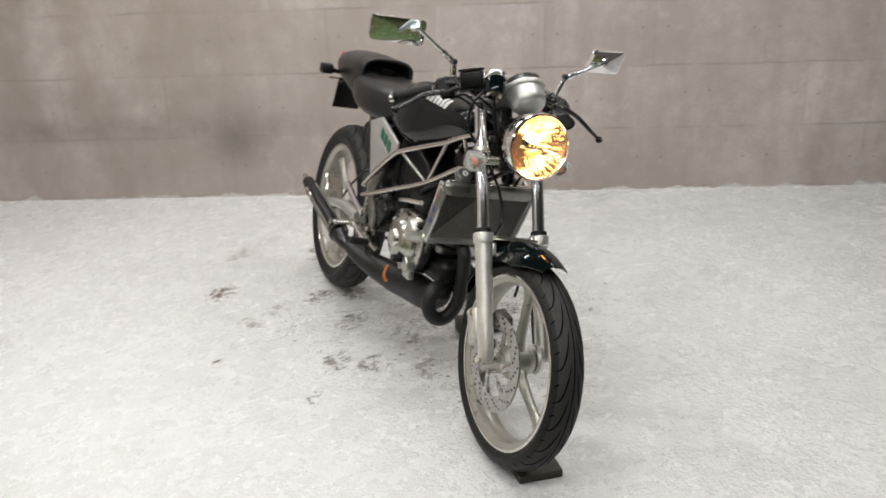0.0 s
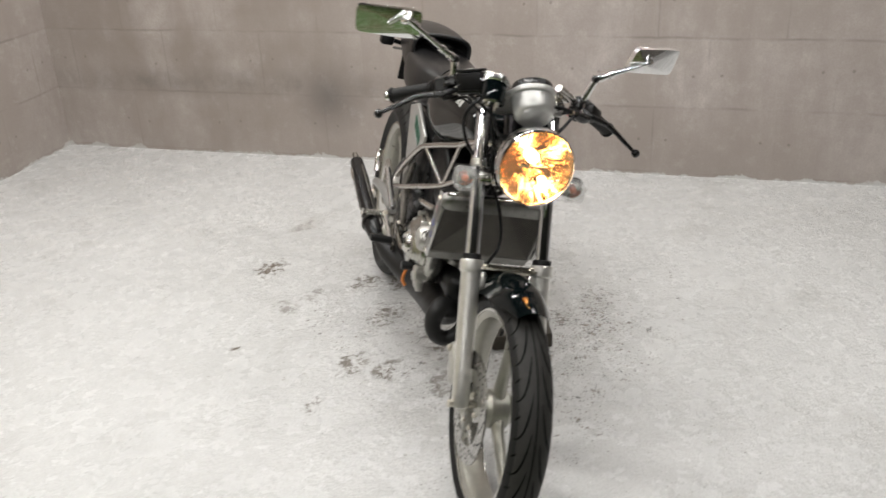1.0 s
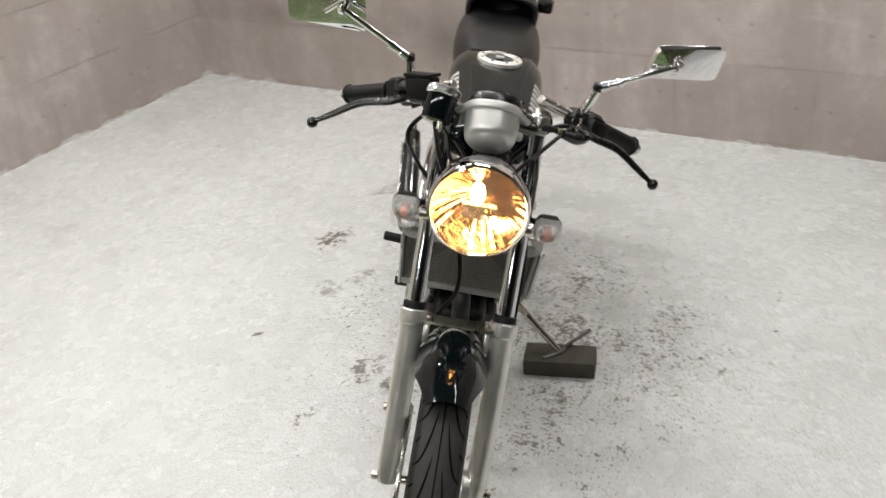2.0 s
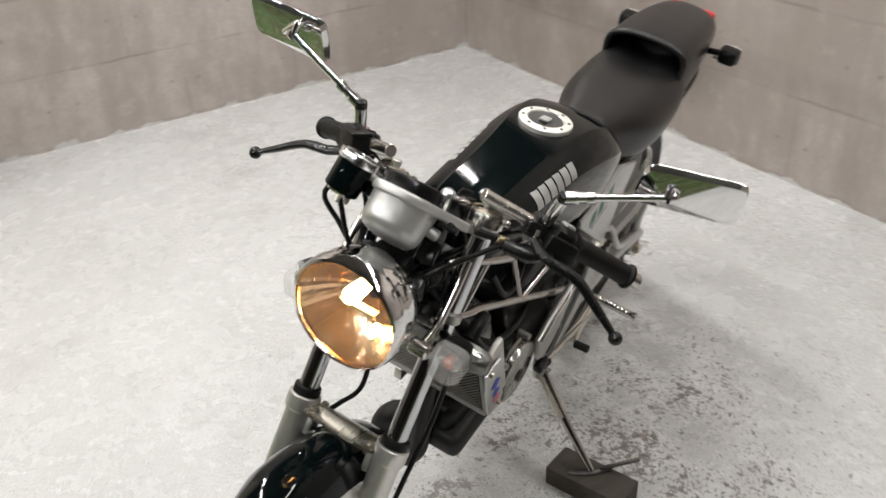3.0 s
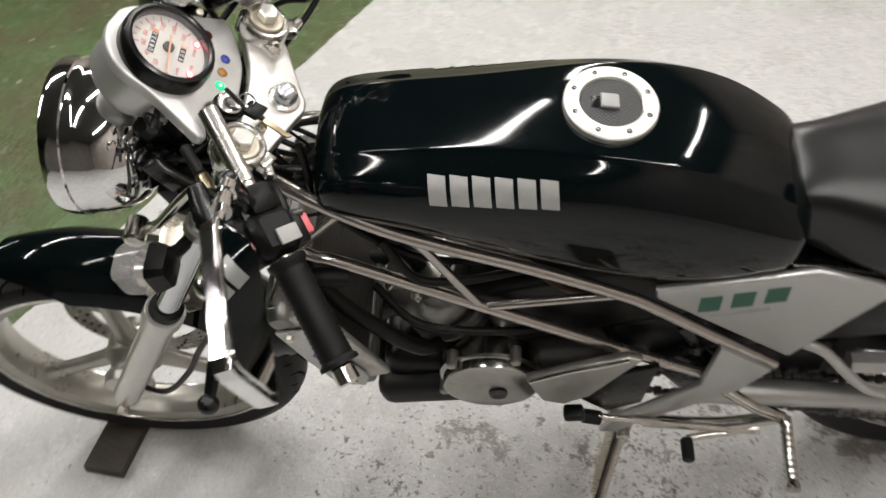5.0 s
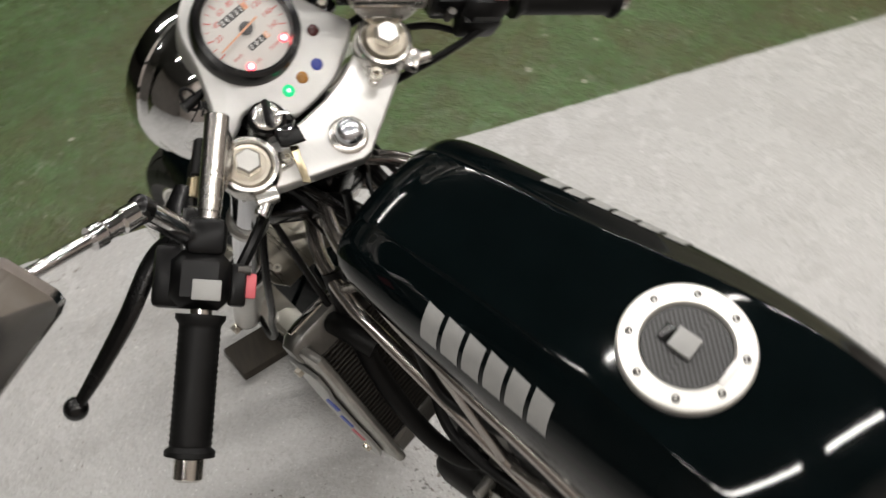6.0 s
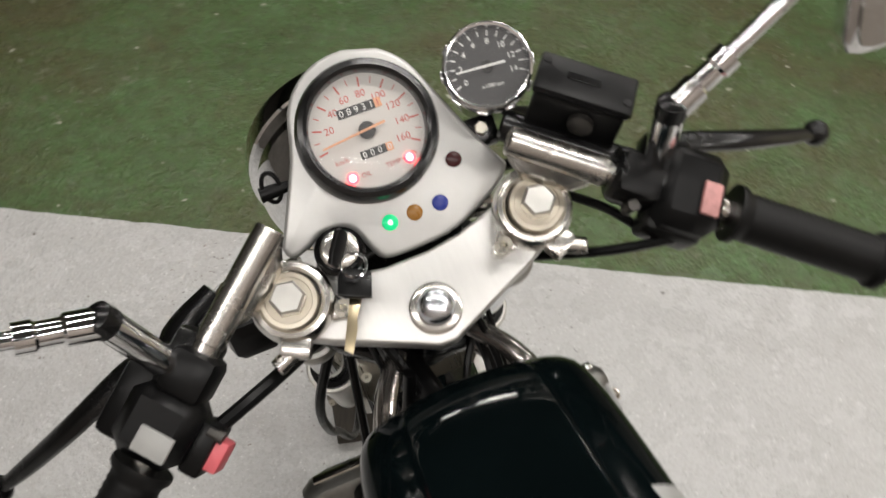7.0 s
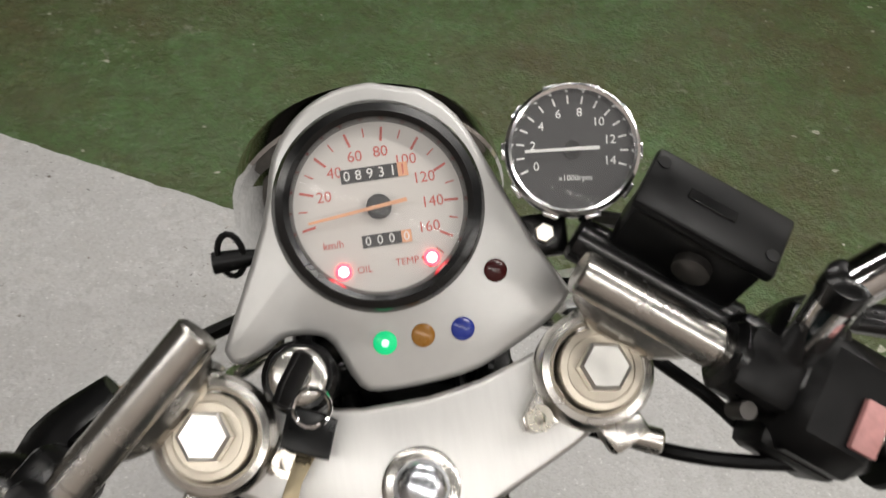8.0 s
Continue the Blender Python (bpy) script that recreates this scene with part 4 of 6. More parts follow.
# mirrors
for s, elbow, joint, quad in ((1, (1.0, 0.180, 0.996), (0.985, 0.310, 1.052), [(0.980, 0.272, 1.084), (0.945, 0.399, 1.092), (0.932, 0.399, 1.022), (0.964, 0.260, 1.021)]),
                              (-1, (0.998, -0.168, 0.994), (1.012, -0.292, 1.068), [(0.985, -0.258, 1.090), (0.972, -0.408, 1.082), (0.958, -0.402, 1.020), (0.970, -0.254, 1.021)])):
    base = bar_at(0.38, s, (0.008, 0, 0.012))
    elbow, joint = Vector(elbow), Vector(joint)
    arm = part("mirror_arm", rod(elbow.lerp(joint, 0.1), joint, 0.0052, 14), chrome, bike, "chrome mirror stem with a square mirror")
    _pl = (elbow - base).length
    part("mirror_post", lathe([(0, 0), (0.0075, 0), (0.0085, 0.006), (0.0095, 0.012), (0.0095, _pl - 0.004), (0, _pl - 0.004)], along(base, elbow), 20), chrome, arm, "chrome mirror post")
    part("post_cap", lathe([(0.0098, _pl - 0.004), (0.0102, _pl), (0.0098, _pl + 0.007), (0.006, _pl + 0.010), (0, _pl + 0.0105)], along(base, elbow), 20), satin_black, arm, "black cap of the mirror post")
    part("mirror_collar", lathe([(0, 0), (0.0095, 0), (0.0095, 0.02), (0.0075, 0.022), (0.0075, 0.034), (0.0092, 0.036), (0.0092, 0.046), (0, 0.046)], along(elbow, joint), 16), chrome, arm)
    q = [Vector(p) for p in quad]
    cen = sum(q, Vector()) / 4
    nrm = (q[1] - q[0]).cross(q[3] - q[0]).normalized()
    if nrm.x > 0:
        nrm = -nrm
    ex = (q[1] - q[0]).normalized()
    ey = nrm.cross(ex)
    MM = axes(cen, ex, ey, nrm)
    inv = MM.inverted()
    ol = [inv @ p for p in q]
    rounded = []
    for k in range(4):
        a, b, c = ol[k - 1], ol[k], ol[(k + 1) % 4]
        for t in (0.0, 0.5, 1.0):
            p0, p1 = b + (a - b).normalized() * 0.012, b + (c - b).normalized() * 0.012
            rounded.append(((1 - t) ** 2 * p0 + 2 * t * (1 - t) * b + t * t * p1).to_2d())
    hb = bmesh.new()
    rim_v = [hb.verts.new(MM @ Vector((p.x, p.y, 0.004))) for p in rounded]
    low_v = [hb.verts.new(MM @ Vector((p.x * 0.985, p.y * 0.985, -0.006))) for p in rounded]
    # four facets meet where the stem is screwed in
    tip = ol[0].lerp(ol[1], 0.27) + (ol[3] - ol[0]) * 0.55
    apex = hb.verts.new(MM @ Vector((tip.x, tip.y, -0.022 if s > 0 else -0.016)))
    hb.faces.new(rim_v)
    for k in range(len(rounded)):
        j = (k + 1) % len(rounded)
        hb.faces.new((rim_v[k], low_v[k], low_v[j], rim_v[j]))
        hb.faces.new((low_v[k], apex, low_v[j]))
    head = part("mirror_head", hb, chrome, arm, "chrome-backed square mirror", 13)
    part("mirror_rim", prism([p * 1.0 for p in rounded], 0.004, MM @ pose(0, 0, 0.0075), 0.001), chrome, head)
    part("mirror_face", prism([p * 0.9 for p in rounded], 0.002, MM @ pose(0, 0, 0.009)), mirror_glass, head)
    part("mirror_knuckle", lathe([(0, 0), (0.008, 0), (0.01, 0.008), (0.008, 0.016), (0, 0.018)], along(joint, joint.lerp(cen, 0.6)), 16), chrome, arm)
    part("mirror_bracket", tube([joint, joint + Vector((-0.008, 0, 0.016)), cen - nrm * 0.012], 0.0055, 10, 4), chrome, arm)

# brake fluid reservoir on the right bar
_rx = (yk(0.0395, -0.162, 0.024) - yk(0.0765, -0.118, 0.024)).normalized()
_ru = Vector((-0.12, -0.06, 0.99))
_ru = (_ru - _rx * _ru.dot(_rx)).normalized()
RM = axes(yk(0.0535, -0.1385, 0.024), _rx, _ru.cross(_rx), _ru) @ Matrix.Scale(1.12, 4)
res = part("brake_reservoir", box(0.054, 0.026, 0.036, RM @ pose(0, 0, -0.023), 0.003), black_plastic, bike, "black brake fluid reservoir with screwed lid")
part("reservoir_lid", box(0.058, 0.029, 0.006, RM @ pose(0, 0, -0.0015), 0.002), black_plastic, res)
for u, v in ((-0.025, 0.008), (0.025, -0.006)):
    part("lid_screw", lathe([(0, 0), (0.0026, 0), (0.0026, 0.0008), (0, 0.001)], RM @ pose(u, v, 0.0012), 16), matt_black, res)
part("embossed_bar", box(0.020, 0.0050, 0.001, RM @ pose(-0.002, 0.001, 0.0016), 0.0004, 1), satin_black, res)
part("sight_glass", lathe([(0, 0), (0.0075, 0), (0.0075, 0.004), (0.006, 0.005), (0, 0.005)], axes(RM @ Vector((0.004, -0.0135, -0.017)), RM.to_3x3().col[0], RM.to_3x3().col[2], -RM.to_3x3().col[1]), 20), steel_dark, res)
part("master_cylinder", rod(RM @ Vector((-0.04, -0.012, -0.042)), RM @ Vector((0.035, -0.012, -0.042)), 0.011, 16, 0.002), satin_black, res)
part("brake_hose", tube([RM @ Vector((-0.04, 0.0, -0.042)), (1.105, -0.145, 0.90), (1.080, -0.125, 0.83), (1.085, -0.070, 0.765), (1.115, -0.025, 0.69), (1.145, -0.012, 0.61), (1.170, -0.040, 0.565), (1.205, -0.070, 0.52), (1.255, -0.080, 0.40)], 0.0042, 8, 6), black_plastic, bike)

# instrument pod
pod_line = [(0.1205, -0.004), (0.1188, 0.014), (0.110, 0.0315), (0.093, 0.0455), (0.0623, 0.055), (0.016, 0.0775), (0.0075, 0.0805), (0.001, 0.076), (0.004, 0.063), (0.0095, 0.053), (0.0088, 0.040), (0.003, 0.0315), (-0.0180, 0.0225),
            (-0.0225, 0.008), (-0.0208, -0.0265), (-0.0135, -0.048), (-0.0015, -0.0715), (0.0088, -0.0815), (0.0155, -0.0795), (0.0358, -0.0690), (0.0750, -0.0530), (0.0995, -0.0420), (0.1140, -0.0268), (0.1195, -0.014)]
pod = part("instrument_pod", prism([(p.x, p.y) for p in smooth_line([(u, v, 0) for u, v in pod_line[-2:] + pod_line + pod_line[:2]], 3)[6:-9]], 0.014, POD @ pose(0, 0, 0.0), 0.0035, 3), pod_silver, bike, "satin silver instrument pod with a white speedometer")
CC = POD @ pose(0.0618, 0.0005, 0, 0, -14, 0)
GC = POD @ pose(0.0620, 0.0008, 0.009) @ Matrix.Scale(1.022, 4)
part("cup_collar", lathe([(0.040, -0.034), (0.0445, -0.012), (0.0445, -0.002), (0, -0.002), (0, -0.034)], POD @ pose(0.0618, 0.0005, 0), 40), silver_paint, pod)
part("gauge_cup", lathe([(0, -0.070), (0.030, -0.070), (0.0385, -0.0675), (0.0430, -0.062), (0.0450, -0.056), (0.0478, -0.026), (0.0492, -0.012), (0, -0.012)], CC, 48), silver_paint, pod, "brushed silver gauge cup")
part("cup_boss", rod(CC @ Vector((-0.022, 0.034, -0.030)), CC @ Vector((-0.030, 0.056, -0.030)), 0.0085, 18, 0.002), silver_paint, pod)
part("boss_screw", rod(CC @ Vector((-0.0295, 0.0545, -0.030)), CC @ Vector((-0.0305, 0.0575, -0.030)), 0.0045, 12), steel_dark, pod)
part("gauge_ring", lathe([(0.0375, -0.010), (0.0375, 0.006), (0.0385, 0.0098), (0.041, 0.011), (0.0445, 0.010), (0.0465, 0.005), (0.0470, -0.010)], GC, 64, True), satin_black, pod, "black gauge bezel")
dial = part("speedometer_dial", lathe([(0, 0.0005), (0.0378, 0.0005), (0.0378, -0.003), (0, -0.003)], GC, 48), dial_white, pod, "white speedometer dial with red figures")
ROLL = 0.01


def dial_pose(r, deg, z, turn=None):
    """On the dial: deg clockwise from the top as the rider sees it."""
    a = math.radians(deg) + ROLL
    p = Vector((r * math.cos(a), -r * math.sin(a), z))
    t = math.degrees(ROLL) if turn is None else turn
    return GC @ Matrix.Translation(p) @ pose(0, 0, 0, 0, 0, -90 - t)


for k in range(0, 19):
    deg = -100 + 13.75 * k
    big = k % 2 == 0
    ln, wd = (0.0062, 0.0011) if big else (0.004, 0.0006)
    part("tick", box(wd, ln, 0.0003, dial_pose(0.0352 - ln / 2, deg, 0.0007, deg + math.degrees(ROLL))), dial_red, dial)
for k, txt in enumerate(("20", "40", "60", "80", "100", "120", "140", "160")):
    deg = -100 + 27.5 * (k + 1)
    lettering(txt, 0.0068, dial_pose(0.0243 if len(txt) == 2 else 0.0238, deg, 0.0006), dial_red, dial)
DT = GC @ pose(0, 0, 0, 0, 0, -90 - math.degrees(ROLL))
part("odometer_window", box(0.0285, 0.0062, 0.0004, DT @ pose(-0.0005, 0.0150, 0.0007)), dial_black, dial)
part("odometer_tenth", box(0.0045, 0.0062, 0.0004, DT @ pose(0.0128, 0.0150, 0.0009)), needle_orange, dial)
for k, c in enumerate("08931"):
    lettering(c, 0.0062, DT @ pose(-0.0120 + 0.0051 * k, 0.0149, 0.0010), white_ink, dial)
lettering("1", 0.0062, DT @ pose(0.0128, 0.0149, 0.0012), dial_red, dial)
part("trip_window", box(0.0220, 0.0055, 0.0004, DT @ pose(0.0015, -0.0145, 0.0007)), dial_black, dial)
part("trip_tenth", box(0.0045, 0.0055, 0.0004, DT @ pose(0.0102, -0.0145, 0.0009)), needle_orange, dial)
for k in range(3):
    lettering("0", 0.0056, DT @ pose(-0.0068 + 0.0052 * k, -0.0146, 0.0010), white_ink, dial)
lettering("0", 0.0056, DT @ pose(0.0102, -0.0146, 0.0012), white_ink, dial)
lettering("km/h", 0.0046, DT @ pose(-0.0222, -0.0141, 0.0006), dial_red, dial, "lettering")
lettering("OIL", 0.0044, DT @ pose(-0.0102, -0.0266, 0.0006), dial_red, dial, "lettering")
lettering("TEMP", 0.0044, DT @ pose(0.0088, -0.0256, 0.0006), dial_red, dial, "lettering")
for u, v in ((-0.0195, -0.0262), (0.0198, -0.0256)):
    part("warning_lamp", lathe([(0, 0.0005), (0.0037, 0.0005), (0.0033, 0.0016), (0, 0.0018)], DT @ pose(u, v, 0), 20), lamp_red, dial, "lit red warning lamp")
    part("lamp_core", lathe([(0, 0.0018), (0.0024, 0.0017), (0.0020, 0.0022), (0, 0.0023)], DT @ pose(u, v, 0), 14), lamp_core_red, dial)
part("needle_hub", lathe([(0, 0), (0.0056, 0), (0.0056, 0.003), (0.004, 0.004), (0, 0.004)], GC @ pose(0, 0, 0.0006), 24), dial_black, dial)
part("needle", prism([(-0.0009, -0.0125), (0.0009, -0.0125), (0.0006, 0.0315), (-0.0006, 0.0315)], 0.0012, dial_pose(0, 0, 0.0062, -95.5), 0.0), needle_orange, dial, "orange speedometer needle")
part("gauge_glass", lathe([(0, 0.0095), (0.02, 0.0092), (0.0385, 0.008)], GC, 48), glass, pod)
for a, y, m, z in ((0.0, 0.0078, lamp_green, ""), (0.0006, -0.0101, lamp_amber, ""), (0.0006, -0.0287, lamp_blue, ""), (0.0248, -0.0481, lamp_off_red, "")):
    part("indicator_lamp", lathe([(0, 0.0), (0.0055, 0.0), (0.0055, 0.0006), (0.0046, 0.0014), (0, 0.0018)], POD @ pose(a, y, 0.0), 24), m, pod, {"lamp_green": "lit green neutral lamp", "lamp_amber": "amber indicator lamp", "lamp_blue": "blue main beam lamp", "lamp_off_red": "dark unlit lamp"}[m.name])
part("lamp_core", lathe([(0, 0.0017), (0.0018, 0.0016), (0.0014, 0.0021), (0, 0.0022)], POD @ pose(0.0, 0.0078, 0.0), 14), lamp_core_green, pod)
part("reset_stalk", tube([POD @ Vector((0.049, 0.050, -0.0187)), POD @ Vector((0.049, 0.082, -0.0187))], [0.0035, 0.0035, 0.005, 0.0055], 12, 3), black_plastic, pod)
part("stalk_loop", tube([POD @ Vector((0.0514 + 0.010 * math.sin(g), 0.073 + 0.006 * math.cos(g), -0.016 + 0.004 * math.sin(g))) for g in [2 * math.pi * q / 16 for q in range(17)]], 0.0016, 6), black_plastic, pod)

# small rev counter
TC = POD @ pose(0.0728, -0.0887, 0.0165, 0, -14, 0) @ pose(0, 0, 0, -9) @ pose(-0.0003, -0.0004, -0.0039, 0, 19, 0) @ Matrix.Scale(1.015, 4)
tach = part("rev_counter", lathe([(0, -0.052), (0.0245, -0.052), (0.0262, -0.049), (0.0268, -0.006), (0, -0.006)], TC, 40), black_paint, bike, "small round rev counter with a chrome bezel")
part("bezel", lathe([(0.0262, -0.004), (0.0262, 0.004), (0.0270, 0.0058), (0.0284, 0.0064), (0.0298, 0.0052), (0.0303, 0.002), (0.0300, -0.006), (0.0275, -0.008)], TC, 56, True), polished_tube, tach, "chrome bezel")
for k in range(10):
    part("bezel_tab", box(0.0028, 0.0075, 0.004, TC @ pose(0, 0, 0, 0, 0, 36 * k + 11) @ pose(0.0303, 0, -0.002), 0.0008), polished_tube, tach)
tdial = part("rev_dial", lathe([(0, 0), (0.0265, 0), (0.0265, -0.003), (0, -0.003)], TC, 40), dial_black, tach)
part("rev_glass", lathe([(0, 0.0052), (0.015, 0.005), (0.0268, 0.004)], TC, 40), glass, tach)


def tach_pose(r, deg, z, turn=None):
    a = math.radians(deg)
    return TC @ Matrix.Translation(Vector((r * math.cos(a), -r * math.sin(a), z))) @ pose(0, 0, 0, 0, 0, -90 - (6 if turn is None else turn))


for k in range(15):
    deg = -108 + 15.75 * k
    part("tick", box(0.0008, 0.0036, 0.0003, tach_pose(0.0232, deg, 0.0002, deg)), white_ink, tdial)
    if k % 2 == 0:
        lettering(str(k), 0.0055, tach_pose(0.0175, deg, 0.0002), white_ink, tdial)
lettering("x1000rpm", 0.0036, TC @ pose(-0.0125, 0.0, 0.0002, 0, 0, -96), white_ink, tdial, "lettering")
part("rev_hub", lathe([(0, 0), (0.0042, 0), (0.004, 0.003), (0, 0.003)], TC @ pose(0, 0, 0.0002), 20), satin_black, tdial)
part("rev_needle", prism([(-0.0008, -0.012), (0.0008, -0.012), (0.0006, 0.021), (-0.0006, 0.021)], 0.001, tach_pose(0, 0, 0.0045, -86), 0), white_ink, tdial, "white needle")
part("rev_bracket", box(0.02, 0.03, 0.02, TC @ pose(-0.034, 0.02, -0.03), 0.003), satin_black, tach)
part("rev_bolt", hexagon(0.005, 0.006, TC @ pose(-0.034, 0.016, -0.019)), bolt_metal, tach)
for k in (-0.012, 0.012):
    part("rev_stud", rod(TC @ Vector((k, 0.010, -0.052)), TC @ Vector((k, 0.010, -0.066)), 0.0042, 10, 0.001), bolt_metal, tach)
part("rev_base", lathe([(0, -0.056), (0.018, -0.056), (0.021, -0.052), (0, -0.051)], TC, 32), worn_chrome, tach)

# ignition lock with key
lock = part("ignition_lock", lathe([(0, -0.03), (0.0165, -0.03), (0.0165, -0.005), (0.0145, -0.003), (0.0145, -0.004), (0, -0.004)], YOKE @ pose(0.0185, 0.0445, -0.008), 32), satin_black, bike, "ignition lock with the key in it")
part("lock_barrel", lathe([(0, 0), (0.0125, 0), (0.0125, 0.0025), (0.0105, 0.004), (0.006, 0.004), (0.005, 0.003), (0, 0.003)], YOKE @ pose(0.0185, 0.0445, -0.010), 28), clamp_metal, lock, "worn steel lock face")
part("key_head", prism([(-0.012, -0.004), (-0.012, 0.004), (-0.004, 0.006), (0.010, 0.006), (0.012, 0.003), (0.012, -0.003), (0.010, -0.006), (-0.004, -0.006)], 0.004, YOKE @ pose(0.016, 0.044, 0.004, 62, 0, -35), 0.001), black_plastic, lock)
ring = part("key_ring", tube([YOKE @ Vector((0.004 + 0.008 * math.cos(a), 0.040 + 0.008 * math.sin(a), -0.001)) for a in [2 * math.pi * k / 14 for k in range(15)]], 0.001, 6), chrome, lock)
part("spare_key_head", prism([(-0.009, -0.0105), (0.008, -0.0105), (0.010, -0.006), (0.010, 0.008), (0.006, 0.011), (-0.007, 0.011), (-0.009, 0.006)], 0.005, YOKE @ pose(-0.006, 0.043, -0.006, 6, 8, -20), 0.0015), black_plastic, lock, "black plastic key head")
part("spare_key_blade", prism([(-0.036, -0.003), (-0.034, 0.003), (0, 0.004), (0, -0.004), (-0.012, -0.0025), (-0.02, -0.0036)], 0.002, YOKE @ pose(-0.014, 0.046, -0.012, 4, 6, -28), 0.0003), brass, lock, "worn brass key blade")

# headlight: chrome bowl, faceted reflector, lit bulb, added hot spot, clear lens
HC = axes((1.231, 0, 0.833), Vector((0, 1, 0)), Vector((-0.03, 0, 1)).normalized(), Vector((1, 0, 0.03)).normalized())
head = part("headlight", lathe([(0.084, 0.010), (0.0865, 0.004), (0.0865, -0.014), (0.0845, -0.018), (0.0850, -0.022), (0.0832, -0.036), (0.0785, -0.053), (0.0695, -0.068), (0.055, -0.080), (0.034, -0.088), (0.0, -0.091)], HC, 56), chrome, bike, "round chrome headlight, lit orange")
part("headlight_bezel", lathe([(0.0805, 0.006), (0.0805, 0.012), (0.083, 0.0155), (0.0865, 0.013), (0.0885, 0.006), (0.0885, -0.008), (0.086, -0.010)], HC, 56, True), chrome, head, "chrome headlight rim")
_rf = bmesh.new()
_rings, _n = [], 60
_rr = random.Random(3)
_fl = [_rr.uniform(-0.0009, 0.0009) for q in range(_n)]
for k in range(19):
    r = 0.012 + 0.069 * k / 18
    z = -0.062 + 0.066 * (r / 0.081) ** 2
    _rings.append([_rf.verts.new((r * math.cos(2 * math.pi * q / _n), r * math.sin(2 * math.pi * q / _n), z + (0.0010 * (q % 2) + _fl[q]) * (k / 18) + _rr.uniform(-0.00022, 0.00022))) for q in range(_n)])
for a, b in zip(_rings, _rings[1:]):
    for k in range(_n):
        _rf.faces.new((a[k], a[(k + 1) % _n], b[(k + 1) % _n], b[k]))
part("reflector", moved(_rf, HC), lamp_mirror, head, "faceted mirror reflector", smooth=False)
part("bulb", lathe([(0, 0.016), (0.007, 0.014), (0.012, 0.007), (0.0135, -0.002), (0.011, -0.03), (0, -0.04)], HC @ pose(-0.006, 0.018, -0.014), 20), filament, head, "glowing headlight bulb")
# added glow stands in for the bulb's reflection low in the mirror
part("reflected_spot", lathe([(0, 0.009), (0.009, 0.005), (0.011, -0.004), (0.008, -0.02), (0, -0.02)], HC @ pose(0.030, -0.034, -0.020) @ Matrix.Scale(0.8, 4), 16), spot_glow, head)
part("bulb_shield", prism([(-0.03, -0.004), (0.03, -0.004), (0.03, 0.002), (-0.03, 0.002)], 0.012, HC @ pose(0, -0.006, -0.02)), chrome, head)
part("headlight_lens", lathe([(0, 0.026), (0.03, 0.0245), (0.055, 0.019), (0.073, 0.011), (0.0815, 0.006)], HC, 48), glass, head, "clear domed headlight lens")
for s in (-1, 1):
    part("headlight_bracket", tube([(1.16, s * 0.087, 0.775), (1.135, s * 0.094, 0.80), (1.10, s * 0.094, 0.845), (1.07, s * 0.09, 0.875)], 0.006, 10), worn_chrome, head)
    part("bracket_boss", rod((1.17, s * 0.072, 0.775), (1.17, s * 0.104, 0.775), 0.013, 18, 0.003), worn_chrome, head)
    IL = axes((1.150, s * 0.131, 0.766), Vector((0, 1, 0)), Vector((0.15, 0, 1)).normalized(), Vector((1, 0, -0.15)).normalized())
    ind = part("front_indicator", loft([[IL @ Vector((w * a, w * b * 0.95, z)) for a, b in ((-1, -0.7), (-0.7, -1), (0.7, -1), (1, -0.7), (1, 0.7), (0.7, 1), (-0.7, 1), (-1, 0.7))] for w, z in ((0.010, -0.032), (0.019, -0.028), (0.0235, -0.014), (0.0240, -0.008))]), black_plastic, bike, "black boxy indicator with a clear lens and orange bulb")
    part("indicator_lens", loft([[IL @ Vector((w * a, w * b * 0.95, z)) for a, b in ((-1, -0.7), (-0.7, -1), (0.7, -1), (1, -0.7), (1, 0.7), (0.7, 1), (-0.7, 1), (-1, 0.7))] for w, z in ((0.0245, -0.0078), (0.0248, 0.010), (0.0240, 0.025), (0.020, 0.032), (0.012, 0.034))]), lens_clear, ind, "clear indicator lens")
    part("indicator_reflector", lathe([(0, -0.005), (0.016, -0.0045), (0.021, 0.006), (0.0195, 0.006), (0.015, -0.002), (0, -0.003)], IL, 20), worn_chrome, ind)
    part("indicator_bulb", lathe([(0, 0.018), (0.006, 0.015), (0.0085, 0.008), (0.007, -0.002), (0, -0.002)], IL, 16), amber_bulb, ind)
    part("indicator_stalk", tube([(1.145, s * 0.125, 0.765), (1.12, s * 0.105, 0.765), (1.11, s * 0.09, 0.765)], 0.008, 10), black_plastic, ind)

# fuel tank
def tank_loop(x, zc, cw, cz, sw, sz, bw, bz):
    lip = max(0.0, min(1.0, (0.945 - x) / 0.07))
    bw += 0.25 * (sw - bw)
    half = [(0.0, zc), (cw * 0.55, zc - 0.0015), (cw * 0.965, cz + 0.0006 + 0.0011 * lip), (cw * 1.0, cz + 0.0008 * lip), (cw * (1.08 - 0.05 * lip), cz - 0.0030 + 0.0008 * lip), ((cw + sw) / 2 + 0.019, (cz + sz) / 2 + 0.005), (sw, sz - 0.018), (sw * 0.5 + bw * 0.5 + 0.004, sz * 0.45 + bz * 0.55), (bw, bz), (bw * 0.6, bz - 0.004)]
    return [(x, y, z) for y, z in half] + [(x, -y, z) for y, z in half[::-1] if y > 0]


